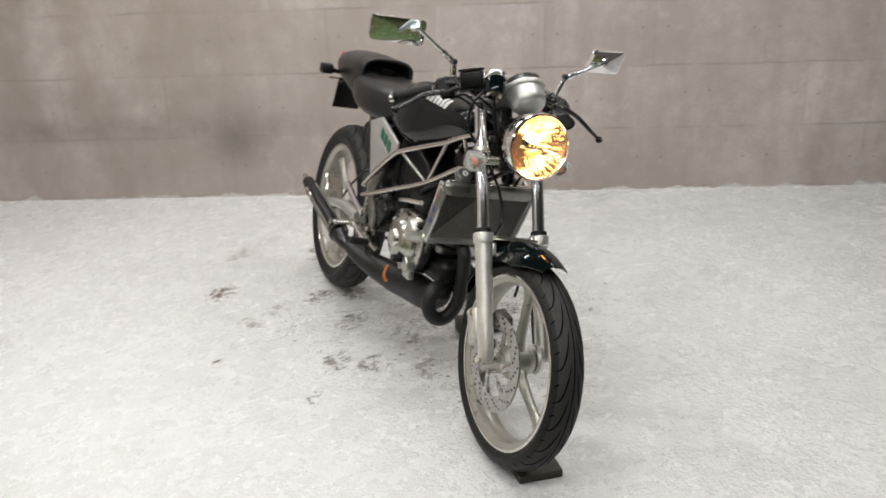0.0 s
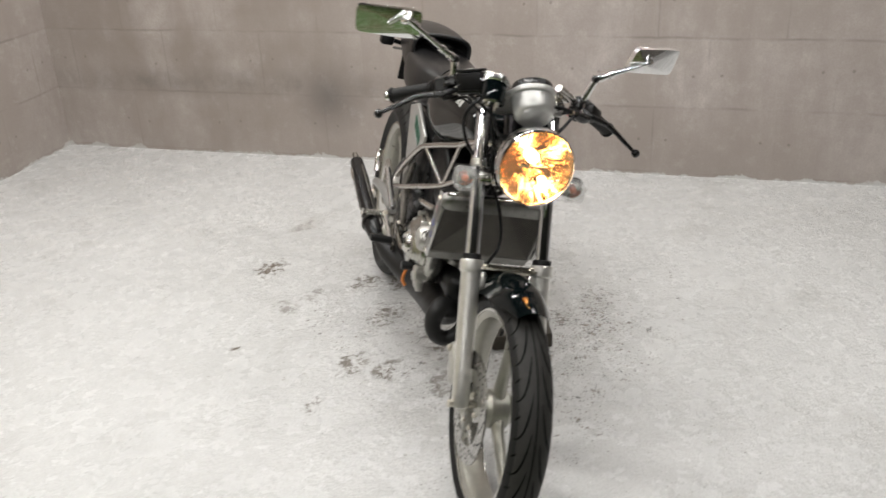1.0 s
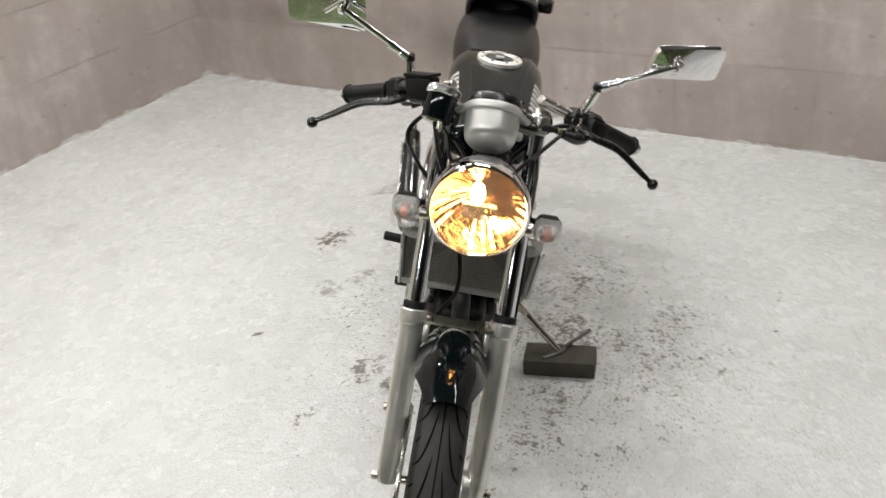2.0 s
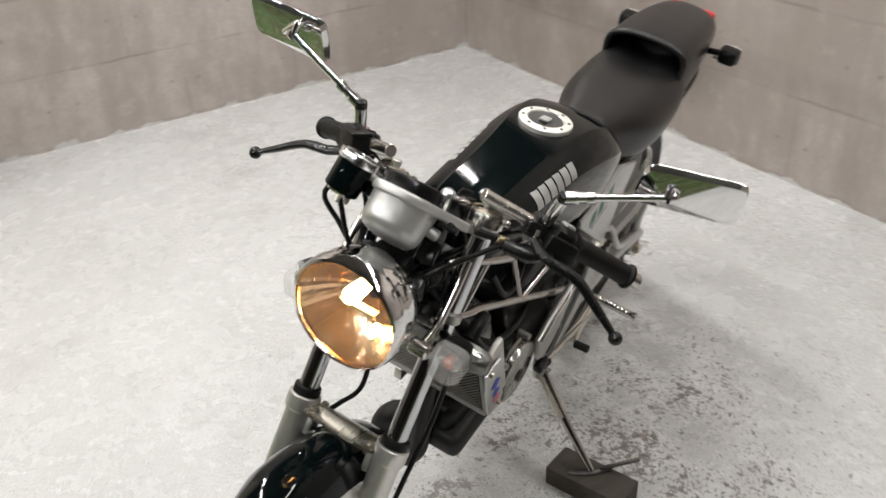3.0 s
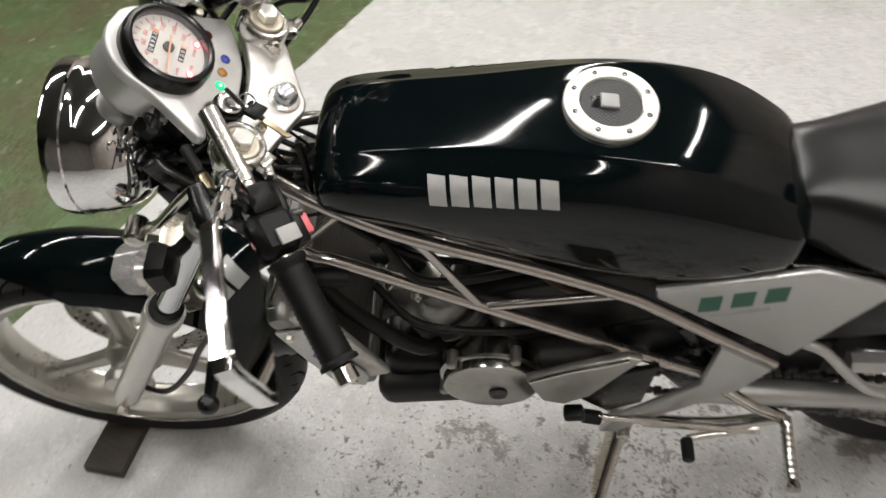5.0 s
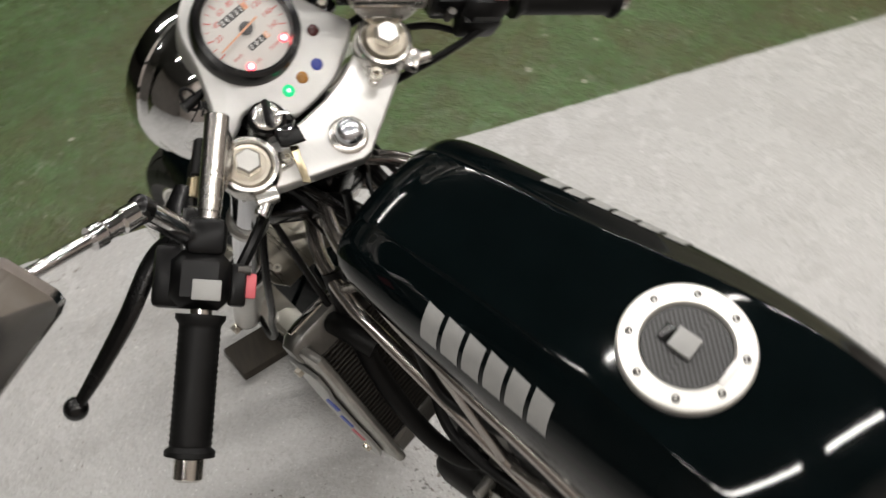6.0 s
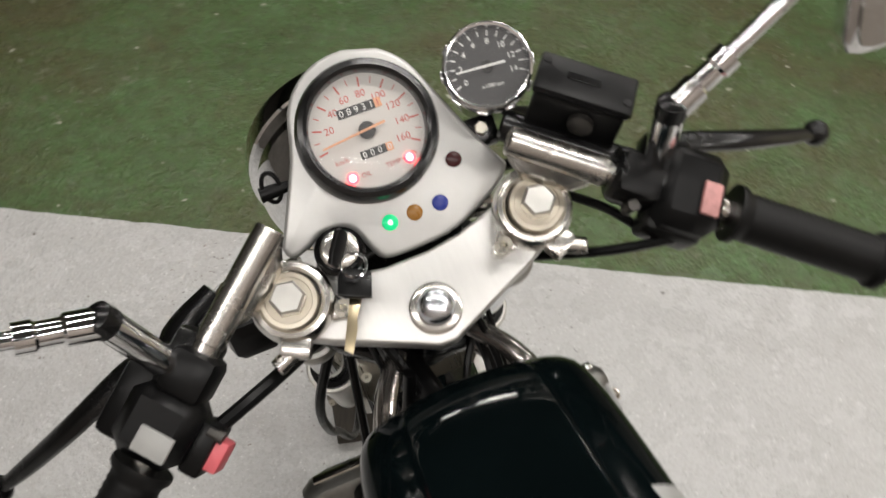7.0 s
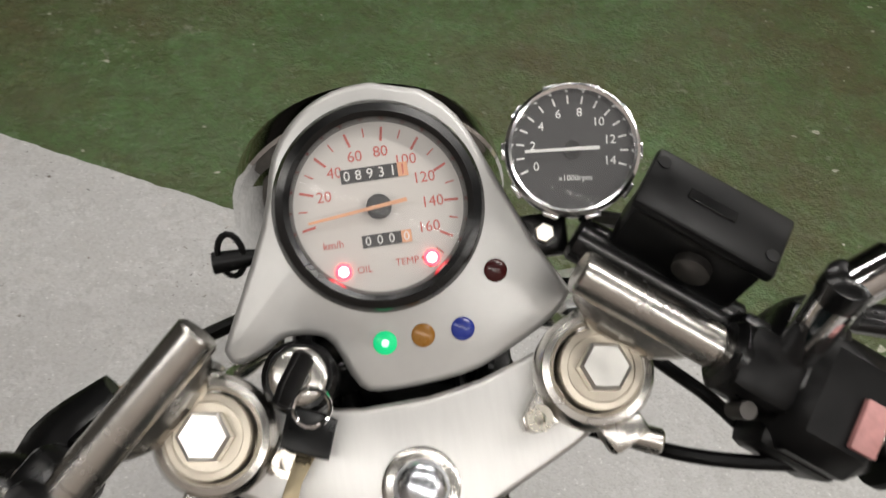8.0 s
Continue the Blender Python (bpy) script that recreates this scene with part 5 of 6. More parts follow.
TANK = [(0.968, 0.845, 0.03, 0.841, 0.056, 0.815, 0.034, 0.795),
        (0.962, 0.859, 0.041, 0.853, 0.074, 0.822, 0.045, 0.788),
        (0.947, 0.873, 0.046, 0.868, 0.085, 0.83, 0.053, 0.78),
        (0.915, 0.879, 0.048, 0.874, 0.091, 0.834, 0.060, 0.772),
        (0.86, 0.885, 0.0495, 0.88, 0.096, 0.836, 0.066, 0.757),
        (0.78, 0.893, 0.052, 0.887, 0.101, 0.838, 0.074, 0.732),
        (0.7, 0.900, 0.060, 0.895, 0.1055, 0.836, 0.08, 0.708),
        (0.63, 0.900, 0.068, 0.895, 0.109, 0.826, 0.086, 0.69),
        (0.56, 0.890, 0.074, 0.882, 0.111, 0.806, 0.09, 0.688),
        (0.5, 0.868, 0.075, 0.858, 0.108, 0.786, 0.09, 0.7),
        (0.45, 0.836, 0.069, 0.824, 0.099, 0.768, 0.084, 0.714),
        (0.415, 0.806, 0.0638, 0.798, 0.089, 0.756, 0.076, 0.722)]
tank = soften(part("fuel_tank", loft([tank_loop(*r) for r in TANK]), black_paint, bike, "glossy black fuel tank with silver lettering", sharp=180))
CAPM = axes((0.652, 0, 0.9000), Vector((0.995, 0, 0.06)).normalized(), Vector((0, 1, 0)), Vector((-0.06, 0, 0.995)).normalized())
cap = part("filler_cap", lathe([(0.0325, 0.001), (0.033, 0.004), (0.0345, 0.0055), (0.0485, 0.0045), (0.050, 0.003), (0.050, -0.006), (0.0325, -0.006)], CAPM, 56, True), ring_alloy, tank, "alloy filler ring with eight screws")
part("cap_insert", lathe([(0, 0.0025), (0.032, 0.0025), (0.032, -0.003), (0, -0.003)], CAPM, 48), knurl, cap, "dark knurled cap insert")
part("cap_hinge", box(0.006, 0.024, 0.004, CAPM @ pose(-0.0345, 0.0, 0.004, 0, 0, 0), 0.001), brushed, cap)
part("lock_flap", box(0.019, 0.018, 0.004, CAPM @ pose(0.002, 0, 0.0055, 0, -3, 0), 0.001), grey_key, cap, "steel lock flap")
part("lock_recess", box(0.009, 0.015, 0.0015, CAPM @ pose(0.0165, 0.0, 0.003), 0.0005), satin_black, cap)
for k in range(8):
    a = 2 * math.pi * (k + 0.5) / 8
    part("cap_screw", lathe([(0, 0.0005), (0.0012, 0.0005), (0.0016, 0.0014), (0.0027, 0.0014), (0.0030, 0.0006), (0.0030, 0), (0, 0)], CAPM @ pose(0.0415 * math.cos(a), 0.0415 * math.sin(a), 0.0045), 16), steel_dark, cap)


_dep = bpy.context.evaluated_depsgraph_get()
_dep.update()
_skin = BVHTree.FromObject(tank, _dep)


def on_tank(x, z, s):
    """The place on the tank's flank at x and z, a little proud of it."""
    hit, nrm, _k, _dist = _skin.ray_cast(Vector((x, s * 0.3, z)), Vector((0, -s, 0)))
    if hit is None:
        return None
    return hit + (nrm if nrm.y * s > 0 else -nrm) * 0.0006


for s in (1, -1):
    for k in range(6):
        x0 = 0.837 - 0.0231 * k
        rise = 0.0154 * k * 0.0217 / 0.13
        bm = bmesh.new()
        rows = []
        for i in range(9):
            t = i / 8
            z = 0.8445 + rise * 0.5 + 0.0265 * t
            row = [on_tank(x0 + 0.003 * t - f * 0.0186, z, s) for f in (0, 0.33, 0.67, 1)]
            if None in row:
                break
            rows.append([bm.verts.new(p) for p in row])
        for a, b in zip(rows, rows[1:]):
            for q in range(3):
                bm.faces.new((a[q], a[q + 1], b[q + 1], b[q]))
        part("letter_bar", bm, letter_silver, tank, "plain silver lettering block")

# seat and tail
def seat_loop(x, zc, hw, ze, bz, bw, dip=0.004):
    half = [(0.0, zc - dip), (hw * 0.5, zc), (hw * 0.85, zc - (zc - ze) * 0.35), (hw, ze), (hw * 0.98, (ze + bz) / 2), (bw, bz)]
    # the tail is shifted a little to the right to fit the camera's view
    lead = -0.025 * max(0.0, 0.42 - x)
    return [(x, lead + y, z) for y, z in half] + [(x, lead - y, z) for y, z in half[::-1] if y > 0]


seat = soften(part("seat", loft([seat_loop(*r) for r in [
    (0.455, 0.808, 0.052, 0.7898, 0.752, 0.05), (0.445, 0.824, 0.062, 0.7972, 0.742, 0.058), (0.41, 0.830, 0.064, 0.7982, 0.722, 0.072), (0.36, 0.832, 0.086, 0.7924, 0.7, 0.086), (0.29, 0.841, 0.114, 0.7848, 0.69, 0.1), (0.21, 0.842, 0.12, 0.7856, 0.69, 0.104), (0.14, 0.846, 0.12, 0.79, 0.695, 0.104, 0.010), (0.085, 0.848, 0.114, 0.798, 0.705, 0.1, 0.022), (0.04, 0.846, 0.10, 0.806, 0.72, 0.095, 0.026), (0.0, 0.845, 0.09, 0.808, 0.73, 0.088, 0.026)]]), vinyl, bike, "black vinyl single seat with a raised back rest", sharp=180))
tail = soften(part("tail_hump", loft([seat_loop(*r) for r in [
    (0.020, 0.862, 0.060, 0.84, 0.80, 0.055, 0.0), (0.045, 0.870, 0.072, 0.845, 0.79, 0.07, 0.0), (0.090, 0.882, 0.086, 0.852, 0.775, 0.085, -0.001), (0.100, 0.887, 0.093, 0.855, 0.765, 0.09, -0.002), (0.094, 0.892, 0.099, 0.857, 0.75, 0.095, -0.003), (0.05, 0.896, 0.104, 0.857, 0.728, 0.1, -0.004), (-0.02, 0.898, 0.102, 0.856, 0.735, 0.096, -0.005), (-0.12, 0.893, 0.094, 0.85, 0.755, 0.086, -0.005),
    (-0.20, 0.884, 0.085, 0.842, 0.775, 0.076, -0.005), (-0.235, 0.872, 0.078, 0.836, 0.785, 0.07, -0.004), (-0.245, 0.86, 0.07, 0.833, 0.795, 0.062, -0.003)]]), vinyl, bike, "black tail hump with a hollow front behind the seat", sharp=180))
# padded lip round the hollow
_lip = seat_loop(0.103, 0.888, 0.093, 0.855, 0.765, 0.09, -0.002)
_lip = [_lip[k] for k in (5, 4, 3, 2, 1, 0, 10, 9, 8, 7, 6)]
part("hump_lip", tube(_lip, 0.0075, 10, 4), vinyl, tail, "padded lip of the tail hump")
part("tail_lamp", box(0.03, 0.12, 0.045, pose(-0.245, -0.016, 0.845, 0, -12, 0), 0.01, 3), red_lens, bike, "red tail lamp")
part("number_plate_holder", box(0.010, 0.11, 0.13, pose(-0.272, -0.016, 0.705, 0, 18, 0), 0.004), black_plastic, bike, "black number plate holder")
part("rear_mudguard", box(0.14, 0.11, 0.012, pose(-0.21, -0.015, 0.76, 0, -18, 0), 0.005), black_plastic, bike)
for s in (-1, 1):
    RI = axes((-0.185, s * 0.135 - 0.013, 0.803), Vector((0, 1, 0)), Vector((0, 0, 1)), Vector((-1, 0, 0)))
    ring8 = ((-1, -0.7), (-0.7, -1), (0.7, -1), (1, -0.7), (1, 0.7), (0.7, 1), (-0.7, 1), (-1, 0.7))
    ri = part("rear_indicator", loft([[RI @ Vector((w * a, w * b * 0.8, z)) for a, b in ring8] for w, z in ((0.012, -0.030), (0.021, -0.025), (0.0245, -0.008), (0.0245, 0.010))]), black_plastic, bike, "black boxy rear indicator")
    part("indicator_stalk", tube([(-0.19, s * 0.117 - 0.013, 0.800), (-0.19, s * 0.08 - 0.013, 0.794), (-0.2, s * 0.06 - 0.013, 0.788)], 0.008, 10), black_plastic, ri)
    part("indicator_lens", loft([[RI @ Vector((w * a, w * b * 0.8, z)) for a, b in ring8] for w, z in ((0.0242, 0.0104), (0.0235, 0.024), (0.018, 0.031))]), lens_clear, ri)
    part("luggage_hook", tube([(-0.235, s * 0.075, 0.765), (-0.25, s * 0.105, 0.762), (-0.262, s * 0.105, 0.762), (-0.262, s * 0.075, 0.762)], 0.0035, 8, 4), steel_dark, bike)

# side panels
for s in (1, -1):
    P3 = axes((0, s * 0.088, 0), Vector((1, 0, 0)), Vector((0, 0, s)), Vector((0, -s, 0)))
    line = [(0.572, 0.664), (0.575, 0.682), (0.40, 0.733), (0.295, 0.700), (0.372, 0.520), (0.382, 0.522)]
    if s < 0:
        line = [(x, -z) for x, z in line]
    panel = part("side_panel", prism([(x, z * 1.0) for x, z in line], 0.012, axes((0, s * 0.086, 0), Vector((1, 0, 0)), Vector((0, 0, 1)), Vector((0, -1, 0))) if s > 0 else axes((0, -0.104, 0), Vector((1, 0, 0)), Vector((0, 0, -1)), Vector((0, 1, 0))), 0.005, 3), silver_paint, bike, "silver side panel with green model lettering")
    for k in range(3):
        x = 0.516 - 0.036 * k
        z = 0.656 + 0.013 * k
        part("model_bar", prism([(-0.015, -0.017), (0.011, -0.017), (0.018, 0.017), (-0.008, 0.017)], 0.002, axes((x - 0.008, 0.0985 if s > 0 else -0.1165, z), Vector((-0.955, 0, 0.295)), Vector((0.295, 0, 0.955)), Vector((0, 1, 0)))), green_ink, panel, "green model lettering block")
    part("model_underline", box(0.07, 0.002, 0.006, pose(0.468, 0.0985 if s > 0 else -0.1165, 0.640, 0, 17, 0)), grey_key, panel)

# trellis frame, right rails flared to fit the camera's view
for s in (1, -1):
    def P(x, z, y=0.078):
        return (x, s * (y if s > 0 else y + 0.042 * max(0.0, min(1.0, (0.80 - x) / 0.38))), z)
    rail = part("frame_rail", tube([P(1.03, 0.81, 0.03), P(0.985, 0.805, 0.055), P(0.92, 0.780, 0.072), P(0.85, 0.750, 0.078), P(0.725, 0.707, 0.084), P(0.62, 0.668, 0.092), P(0.575, 0.645, 0.096), P(0.475, 0.567, 0.098), P(0.385, 0.494, 0.096)], 0.0082, 14, 5), frame_metal, bike, "silver tubular trellis frame rail")
    low = [P(1.075, 0.735, 0.03), P(1.04, 0.722, 0.055), P(0.985, 0.705, 0.072), P(0.946, 0.694, 0.076), P(0.779, 0.610, 0.083)]
    low += [P(0.60, 0.520, 0.092), P(0.475, 0.460, 0.097)] if s > 0 else [P(0.60, 0.538, 0.092), P(0.475, 0.488, 0.097), P(0.395, 0.460, 0.097)]
    part("lower_rail", tube(low, 0.0082, 14, 5), frame_metal, rail)
    for a, b in (((0.857, 0.750, 0.078), (0.783, 0.614, 0.083)), ((0.772, 0.610, 0.083), (0.612, 0.664, 0.092)), ((0.94, 0.79, 0.068), (1.0, 0.71, 0.065))):
        part("brace_tube", tube([P(*a), P(*b)], 0.006, 12), frame_metal, rail)
    if s > 0:
        part("pivot_plate", prism([(0.474, 0.566), (0.394, 0.506), (0.420, 0.440), (0.532, 0.315), (0.565, 0.27), (0.592, 0.267), (0.577, 0.312), (0.476, 0.450)], 0.012, axes((0, 0.102, 0), Vector((1, 0, 0)), Vector((0, 0, 1)), Vector((0, -1, 0))), 0.003), silver_paint, rail)
    else:
        part("pivot_plate", prism([(0.49, 0.575), (0.375, 0.495), (0.385, 0.455), (0.44, 0.375), (0.47, 0.36), (0.475, 0.40), (0.43, 0.475)], 0.012, axes((0, -0.118, 0), Vector((1, 0, 0)), Vector((0, 0, 1)), Vector((0, -1, 0))), 0.003), guard_steel, rail)
    # passenger footrest loop and rear stay
    if s > 0:
        part("rear_stay", tube([P(0.36, 0.545, 0.09), P(0.33, 0.535, 0.098), P(0.27, 0.465, 0.104), P(0.22, 0.425, 0.104), P(0.10, 0.385, 0.100), P(0.02, 0.352, 0.094)], 0.0078, 12, 5), silver_paint, rail)
part("head_tube", rod((1.085, 0, 0.735), (1.01, 0, 0.885), 0.026, 20), satin_black, bike)
part("sub_frame", tube([(0.42, 0.07, 0.70), (0.2, 0.075, 0.705), (-0.1, 0.07, 0.76), (-0.2, 0, 0.775), (-0.1, -0.07, 0.76), (0.2, -0.075, 0.705), (0.42, -0.07, 0.70)], 0.011, 10, 5), satin_black, bike)
# tray and air box enlarged to block light through the frame
part("inner_tray", box(0.36, 0.155, 0.16, pose(0.33, 0, 0.60, 0, 14, 0), 0.02, 3), black_plastic, bike)
part("air_box", box(0.32, 0.14, 0.16, pose(0.63, 0, 0.605, 0, 24, 0), 0.02, 3), black_plastic, bike)
part("inner_mudguard", guard_shell(RW[0], RW[1], 0.345, 22, 88, 0.062, 0.004, 20), black_plastic, bike)

# swing arm, chain, rear axle
for s in (1, -1):
    def P(x, z, y=0.085):
        return (x, s * y if s > 0 else -y - 0.045, z)
    arm = part("swing_arm", tube([P(0.46 if s > 0 else 0.37, 0.375), P(0.32, 0.372), P(0.18, 0.362), P(0.02, 0.330), P(-0.035, 0.318)], [0.020, 0.020, 0.017, 0.015, 0.014], 12, 5, True, 1.0), silver_paint, bike, "silver box swing arm")
    if s > 0:
        part("arm_upper", tube([P(0.28, 0.482), P(0.15, 0.487), P(0.05, 0.497), P(-0.03, 0.500)], [0.015, 0.019, 0.018, 0.013], 6, 3), silver_paint, arm)
        part("arm_strut", tube([P(-0.015, 0.49), P(0.02, 0.40), P(0.02, 0.34)], 0.009, 10), silver_paint, arm)
    part("adjuster", box(0.06, 0.016, 0.035, pose(-0.01, 0.088 if s > 0 else -0.133, 0.292, 0, 8, 0), 0.004), worn_chrome, arm)
    part("axle_nut", hexagon(0.013, 0.014, along(P(0.0, 0.289, 0.096), P(0.0, 0.289, 0.15))), bolt_metal, arm)
part("rear_axle", rod((-0.01, -0.14, 0.302), (-0.01, 0.1, 0.302), 0.008), worn_chrome, bike)
# black filler added where the gap by the pivot should look dark
part("pivot_gap_block", box(0.09, 0.19, 0.12, pose(0.475, -0.012, 0.425, 0, 35, 0), 0.012, 2), satin_black, bike)
part("chain_runner", box(0.16, 0.05, 0.11, pose(0.36, 0.03, 0.41, 0, 8, 0), 0.012, 2), black_plastic, bike)
part("rear_sprocket", lathe([(0.06, -0.003), (0.088, -0.003), (0.088, 0.003), (0.06, 0.003)], axes((0, 0.062, 0.289), Vector((1, 0, 0)), Vector((0, 0, -1)), Vector((0, 1, 0))), 44, True), steel_dark, bike)
_ch = bmesh.new()
_top = [(0.56 - 0.0135 * k, 0.062, 0.385 + (0.377 - 0.385) * k / 42, 0) for k in range(42)]
_low = [(0.56 - 0.0135 * k, 0.062, 0.325 + (0.205 - 0.325) * k / 42, 0) for k in range(42)]
_arc = [(0.088 * math.cos(g), 0.062, 0.289 + 0.088 * math.sin(g), 90 - math.degrees(g)) for g in [math.radians(92 + 8.8 * k) for k in range(21)]]
_nose = [(0.56 + 0.03 * math.cos(g), 0.062, 0.355 + 0.03 * math.sin(g), 90 - math.degrees(g)) for g in [math.radians(75 - 25 * k) for k in range(7)]]
_top, _low = _top + _arc, _low + _nose
for k, p in enumerate(_top + _low):
    b = box(0.0125, 0.014 if k % 2 else 0.009, 0.011, pose(p[0], p[1], p[2], 0, p[3], 0), 0.002, 1)
    me = bpy.data.meshes.new("tmp")
    b.to_mesh(me)
    b.free()
    _ch.from_mesh(me)
    bpy.data.meshes.remove(me)
part("chain", _ch, steel_dark, bike, "oily drive chain")
part("shock_spring", tube([(0.40 + 0.035 * math.sin(2 * math.pi * k / 12) - 0.0009 * k, 0.035 * math.cos(2 * math.pi * k / 12), 0.41 + 0.0022 * k) for k in range(73)], 0.005, 8), steel_dark, bike)

# engine
eng = part("crankcase", box(0.25, 0.18, 0.12, pose(0.68, 0, 0.395, 0, 12, 0), 0.03, 3), dark_casting, bike, "cast alloy single-cylinder engine")
GEN = axes((0.764, 0.086, 0.424), Vector((1, 0, 0)), Vector((0, 0, -1)), Vector((0, 1, 0))) @ Matrix.Scale(0.92, 4)
cov = part("generator_cover", lathe([(0, 0.030), (0.069, 0.030), (0.0725, 0.0285), (0.0735, 0.026), (0.074, 0.014), (0.0775, 0.012), (0.080, 0.009), (0.0805, -0.02), (0, -0.02)], GEN, 56), polished_case, eng, "satin alloy round generator cover")
part("cover_plug", lathe([(0.004, 0.036), (0.012, 0.036), (0.015, 0.032), (0, 0.032), (0, 0.034)], GEN @ pose(-0.012, 0.018, 0), 20), steel_dark, cov)
for k in range(5):
    a = 2 * math.pi * k / 5 + 0.5
    part("cover_bolt", rod(GEN @ Vector((0.082 * math.cos(a), 0.082 * math.sin(a), -0.005)), GEN @ Vector((0.082 * math.cos(a), 0.082 * math.sin(a), 0.024)), 0.0075, 12, 0.002), satin_alloy, cov)
SPR = axes((0, 0.112, 0), Vector((1, 0, 0)), Vector((0, 0, 1)), Vector((0, -1, 0)))
part("sprocket_cover", prism([(0.706, 0.448), (0.717, 0.478), (0.667, 0.512), (0.589, 0.556), (0.571, 0.549), (0.589, 0.513), (0.625, 0.433), (0.659, 0.40), (0.69, 0.41)], 0.014, SPR, 0.004, 3), satin_alloy, eng, "satin sprocket cover with a polished edge")
part("cover_rib", tube([(0.712, 0.127, 0.478), (0.667, 0.127, 0.510), (0.589, 0.127, 0.553)], 0.0025, 8), clamp_metal, eng)
part("sprocket_guard", prism([(0.650, 0.405), (0.612, 0.46), (0.564, 0.49), (0.540, 0.503), (0.545, 0.382), (0.59, 0.345)], 0.010, SPR @ pose(0, 0, 0.010), 0.003), satin_black, eng, "black sprocket guard")
CLU = axes((0.735, -0.092, 0.415), Vector((1, 0, 0)), Vector((0, 0, 1)), Vector((0, -1, 0)))
part("clutch_cover", lathe([(0, 0.05), (0.05, 0.05), (0.062, 0.044), (0.07, 0.03), (0.084, 0.024), (0.088, 0.01), (0.09, -0.02), (0, -0.02)], CLU, 40), polished_case, eng, "satin alloy clutch cover")
part("clutch_cap", lathe([(0, 0.062), (0.024, 0.062), (0.030, 0.056), (0.032, 0.045), (0, 0.045)], CLU @ pose(0.006, 0.004, 0), 28), worn_chrome, eng)
part("oil_filler", lathe([(0, 0.066), (0.010, 0.066), (0.013, 0.060), (0.013, 0.03), (0, 0.03)], CLU @ pose(0.045, -0.050, 0), 14), black_plastic, eng)
part("side_case", prism([(-0.10, -0.06), (-0.03, -0.095), (0.07, -0.085), (0.115, -0.02), (0.12, 0.06), (0.06, 0.095), (-0.04, 0.09), (-0.105, 0.03)], 0.05, CLU @ pose(0, 0, 0.014), 0.010, 3), polished_case, eng, "cast alloy engine side case")
for k in range(8):
    a = 2 * math.pi * k / 8 + 0.3
    part("cover_bolt", rod(CLU @ Vector((0.087 * math.cos(a), 0.087 * math.sin(a), 0.0)), CLU @ Vector((0.087 * math.cos(a), 0.087 * math.sin(a), 0.03)), 0.007, 10, 0.002), satin_alloy, eng)
for k in range(3):
    part("case_rib", tube([CLU @ Vector((-0.085 + 0.03 * k, -0.055, 0.016)), CLU @ Vector((-0.06 + 0.03 * k, 0.02, 0.018)), CLU @ Vector((-0.03 + 0.03 * k, 0.07, 0.016))], 0.004, 8), cast_alloy, eng)
part("oil_pump", join(rod(CLU @ Vector((0.07, -0.06, 0.0)), CLU @ Vector((0.07, -0.06, 0.035)), 0.024, 18, 0.004), box(0.05, 0.03, 0.02, CLU @ pose(0.08, -0.085, 0.018), 0.004)), satin_alloy, eng)
part("water_pipe", tube([CLU @ Vector((0.09, 0.06, 0.03)), CLU @ Vector((0.115, 0.075, 0.02)), CLU @ Vector((0.13, 0.12, -0.03))], 0.012, 12, 5), rubber, eng)
part("hose_clip", tube([CLU @ Vector((0.125 + 0.004 * math.cos(g), 0.078 + 0.0135 * math.sin(g), 0.03 + 0.0135 * math.cos(g))) for g in [2 * math.pi * q / 16 for q in range(17)]], 0.002, 6), chrome, eng)
part("pump_cover", lathe([(0, 0.055), (0.026, 0.055), (0.034, 0.046), (0.038, 0.02), (0, 0.02)], CLU @ pose(0.09, 0.055, -0.01), 24), cast_alloy, eng)
part("sump", box(0.28, 0.115, 0.08, pose(0.785, 0.008, 0.355, 0, -4, 0), 0.025, 3), black_plastic, eng, "black engine underside")
# filler block added below the engine, shaped to fit the camera's view
part("belly_filler", box(0.20, 0.085, 0.06, pose(0.835, 0.050, 0.335, 0, 11, 0), 0.02, 3), exhaust_black, eng)
CYL = along((0.80, 0, 0.43), (0.89, 0, 0.62))
part("cylinder", lathe([(0, 0), (0.062, 0.0), (0.062, 0.10), (0.066, 0.105), (0.066, 0.13), (0.055, 0.15), (0, 0.155)], CYL, 24), header_alloy, eng, "cast alloy cylinder")
for k in range(4):
    part("cylinder_flange", lathe([(0.05, 0.03 + 0.024 * k), (0.072 - 0.002 * k, 0.03 + 0.024 * k), (0.072 - 0.002 * k, 0.036 + 0.024 * k), (0.05, 0.036 + 0.024 * k)], CYL, 28, True), header_alloy if k % 2 else dark_casting, eng)
part("water_elbow", tube([CYL @ Vector((0.0, 0.05, 0.10)), CYL @ Vector((0.0, 0.085, 0.11)), CYL @ Vector((-0.02, 0.098, 0.14))], 0.014, 12, 4), header_alloy, eng)
for k in range(6):
    a = 2 * math.pi * k / 6
    part("head_nut", hexagon(0.008, 0.012, CYL @ pose(0.048 * math.cos(a), 0.048 * math.sin(a), 0.148)), bolt_metal, eng)
part("spark_plug_cap", tube([CYL @ Vector((0, 0, 0.15)), CYL @ Vector((0.0, 0.0, 0.19)), (0.93, 0.01, 0.68), (0.90, 0.02, 0.72)], [0.012, 0.011, 0.006, 0.004], 10, 4), black_plastic, eng)
part("carburettor", join(rod((0.74, 0, 0.545), (0.64, 0, 0.575), 0.028, 20, 0.004), rod((0.69, 0, 0.52), (0.69, 0, 0.61), 0.024, 18, 0.004), box(0.05, 0.06, 0.05, pose(0.69, 0, 0.51), 0.008)), cast_alloy, bike, "alloy carburettor")
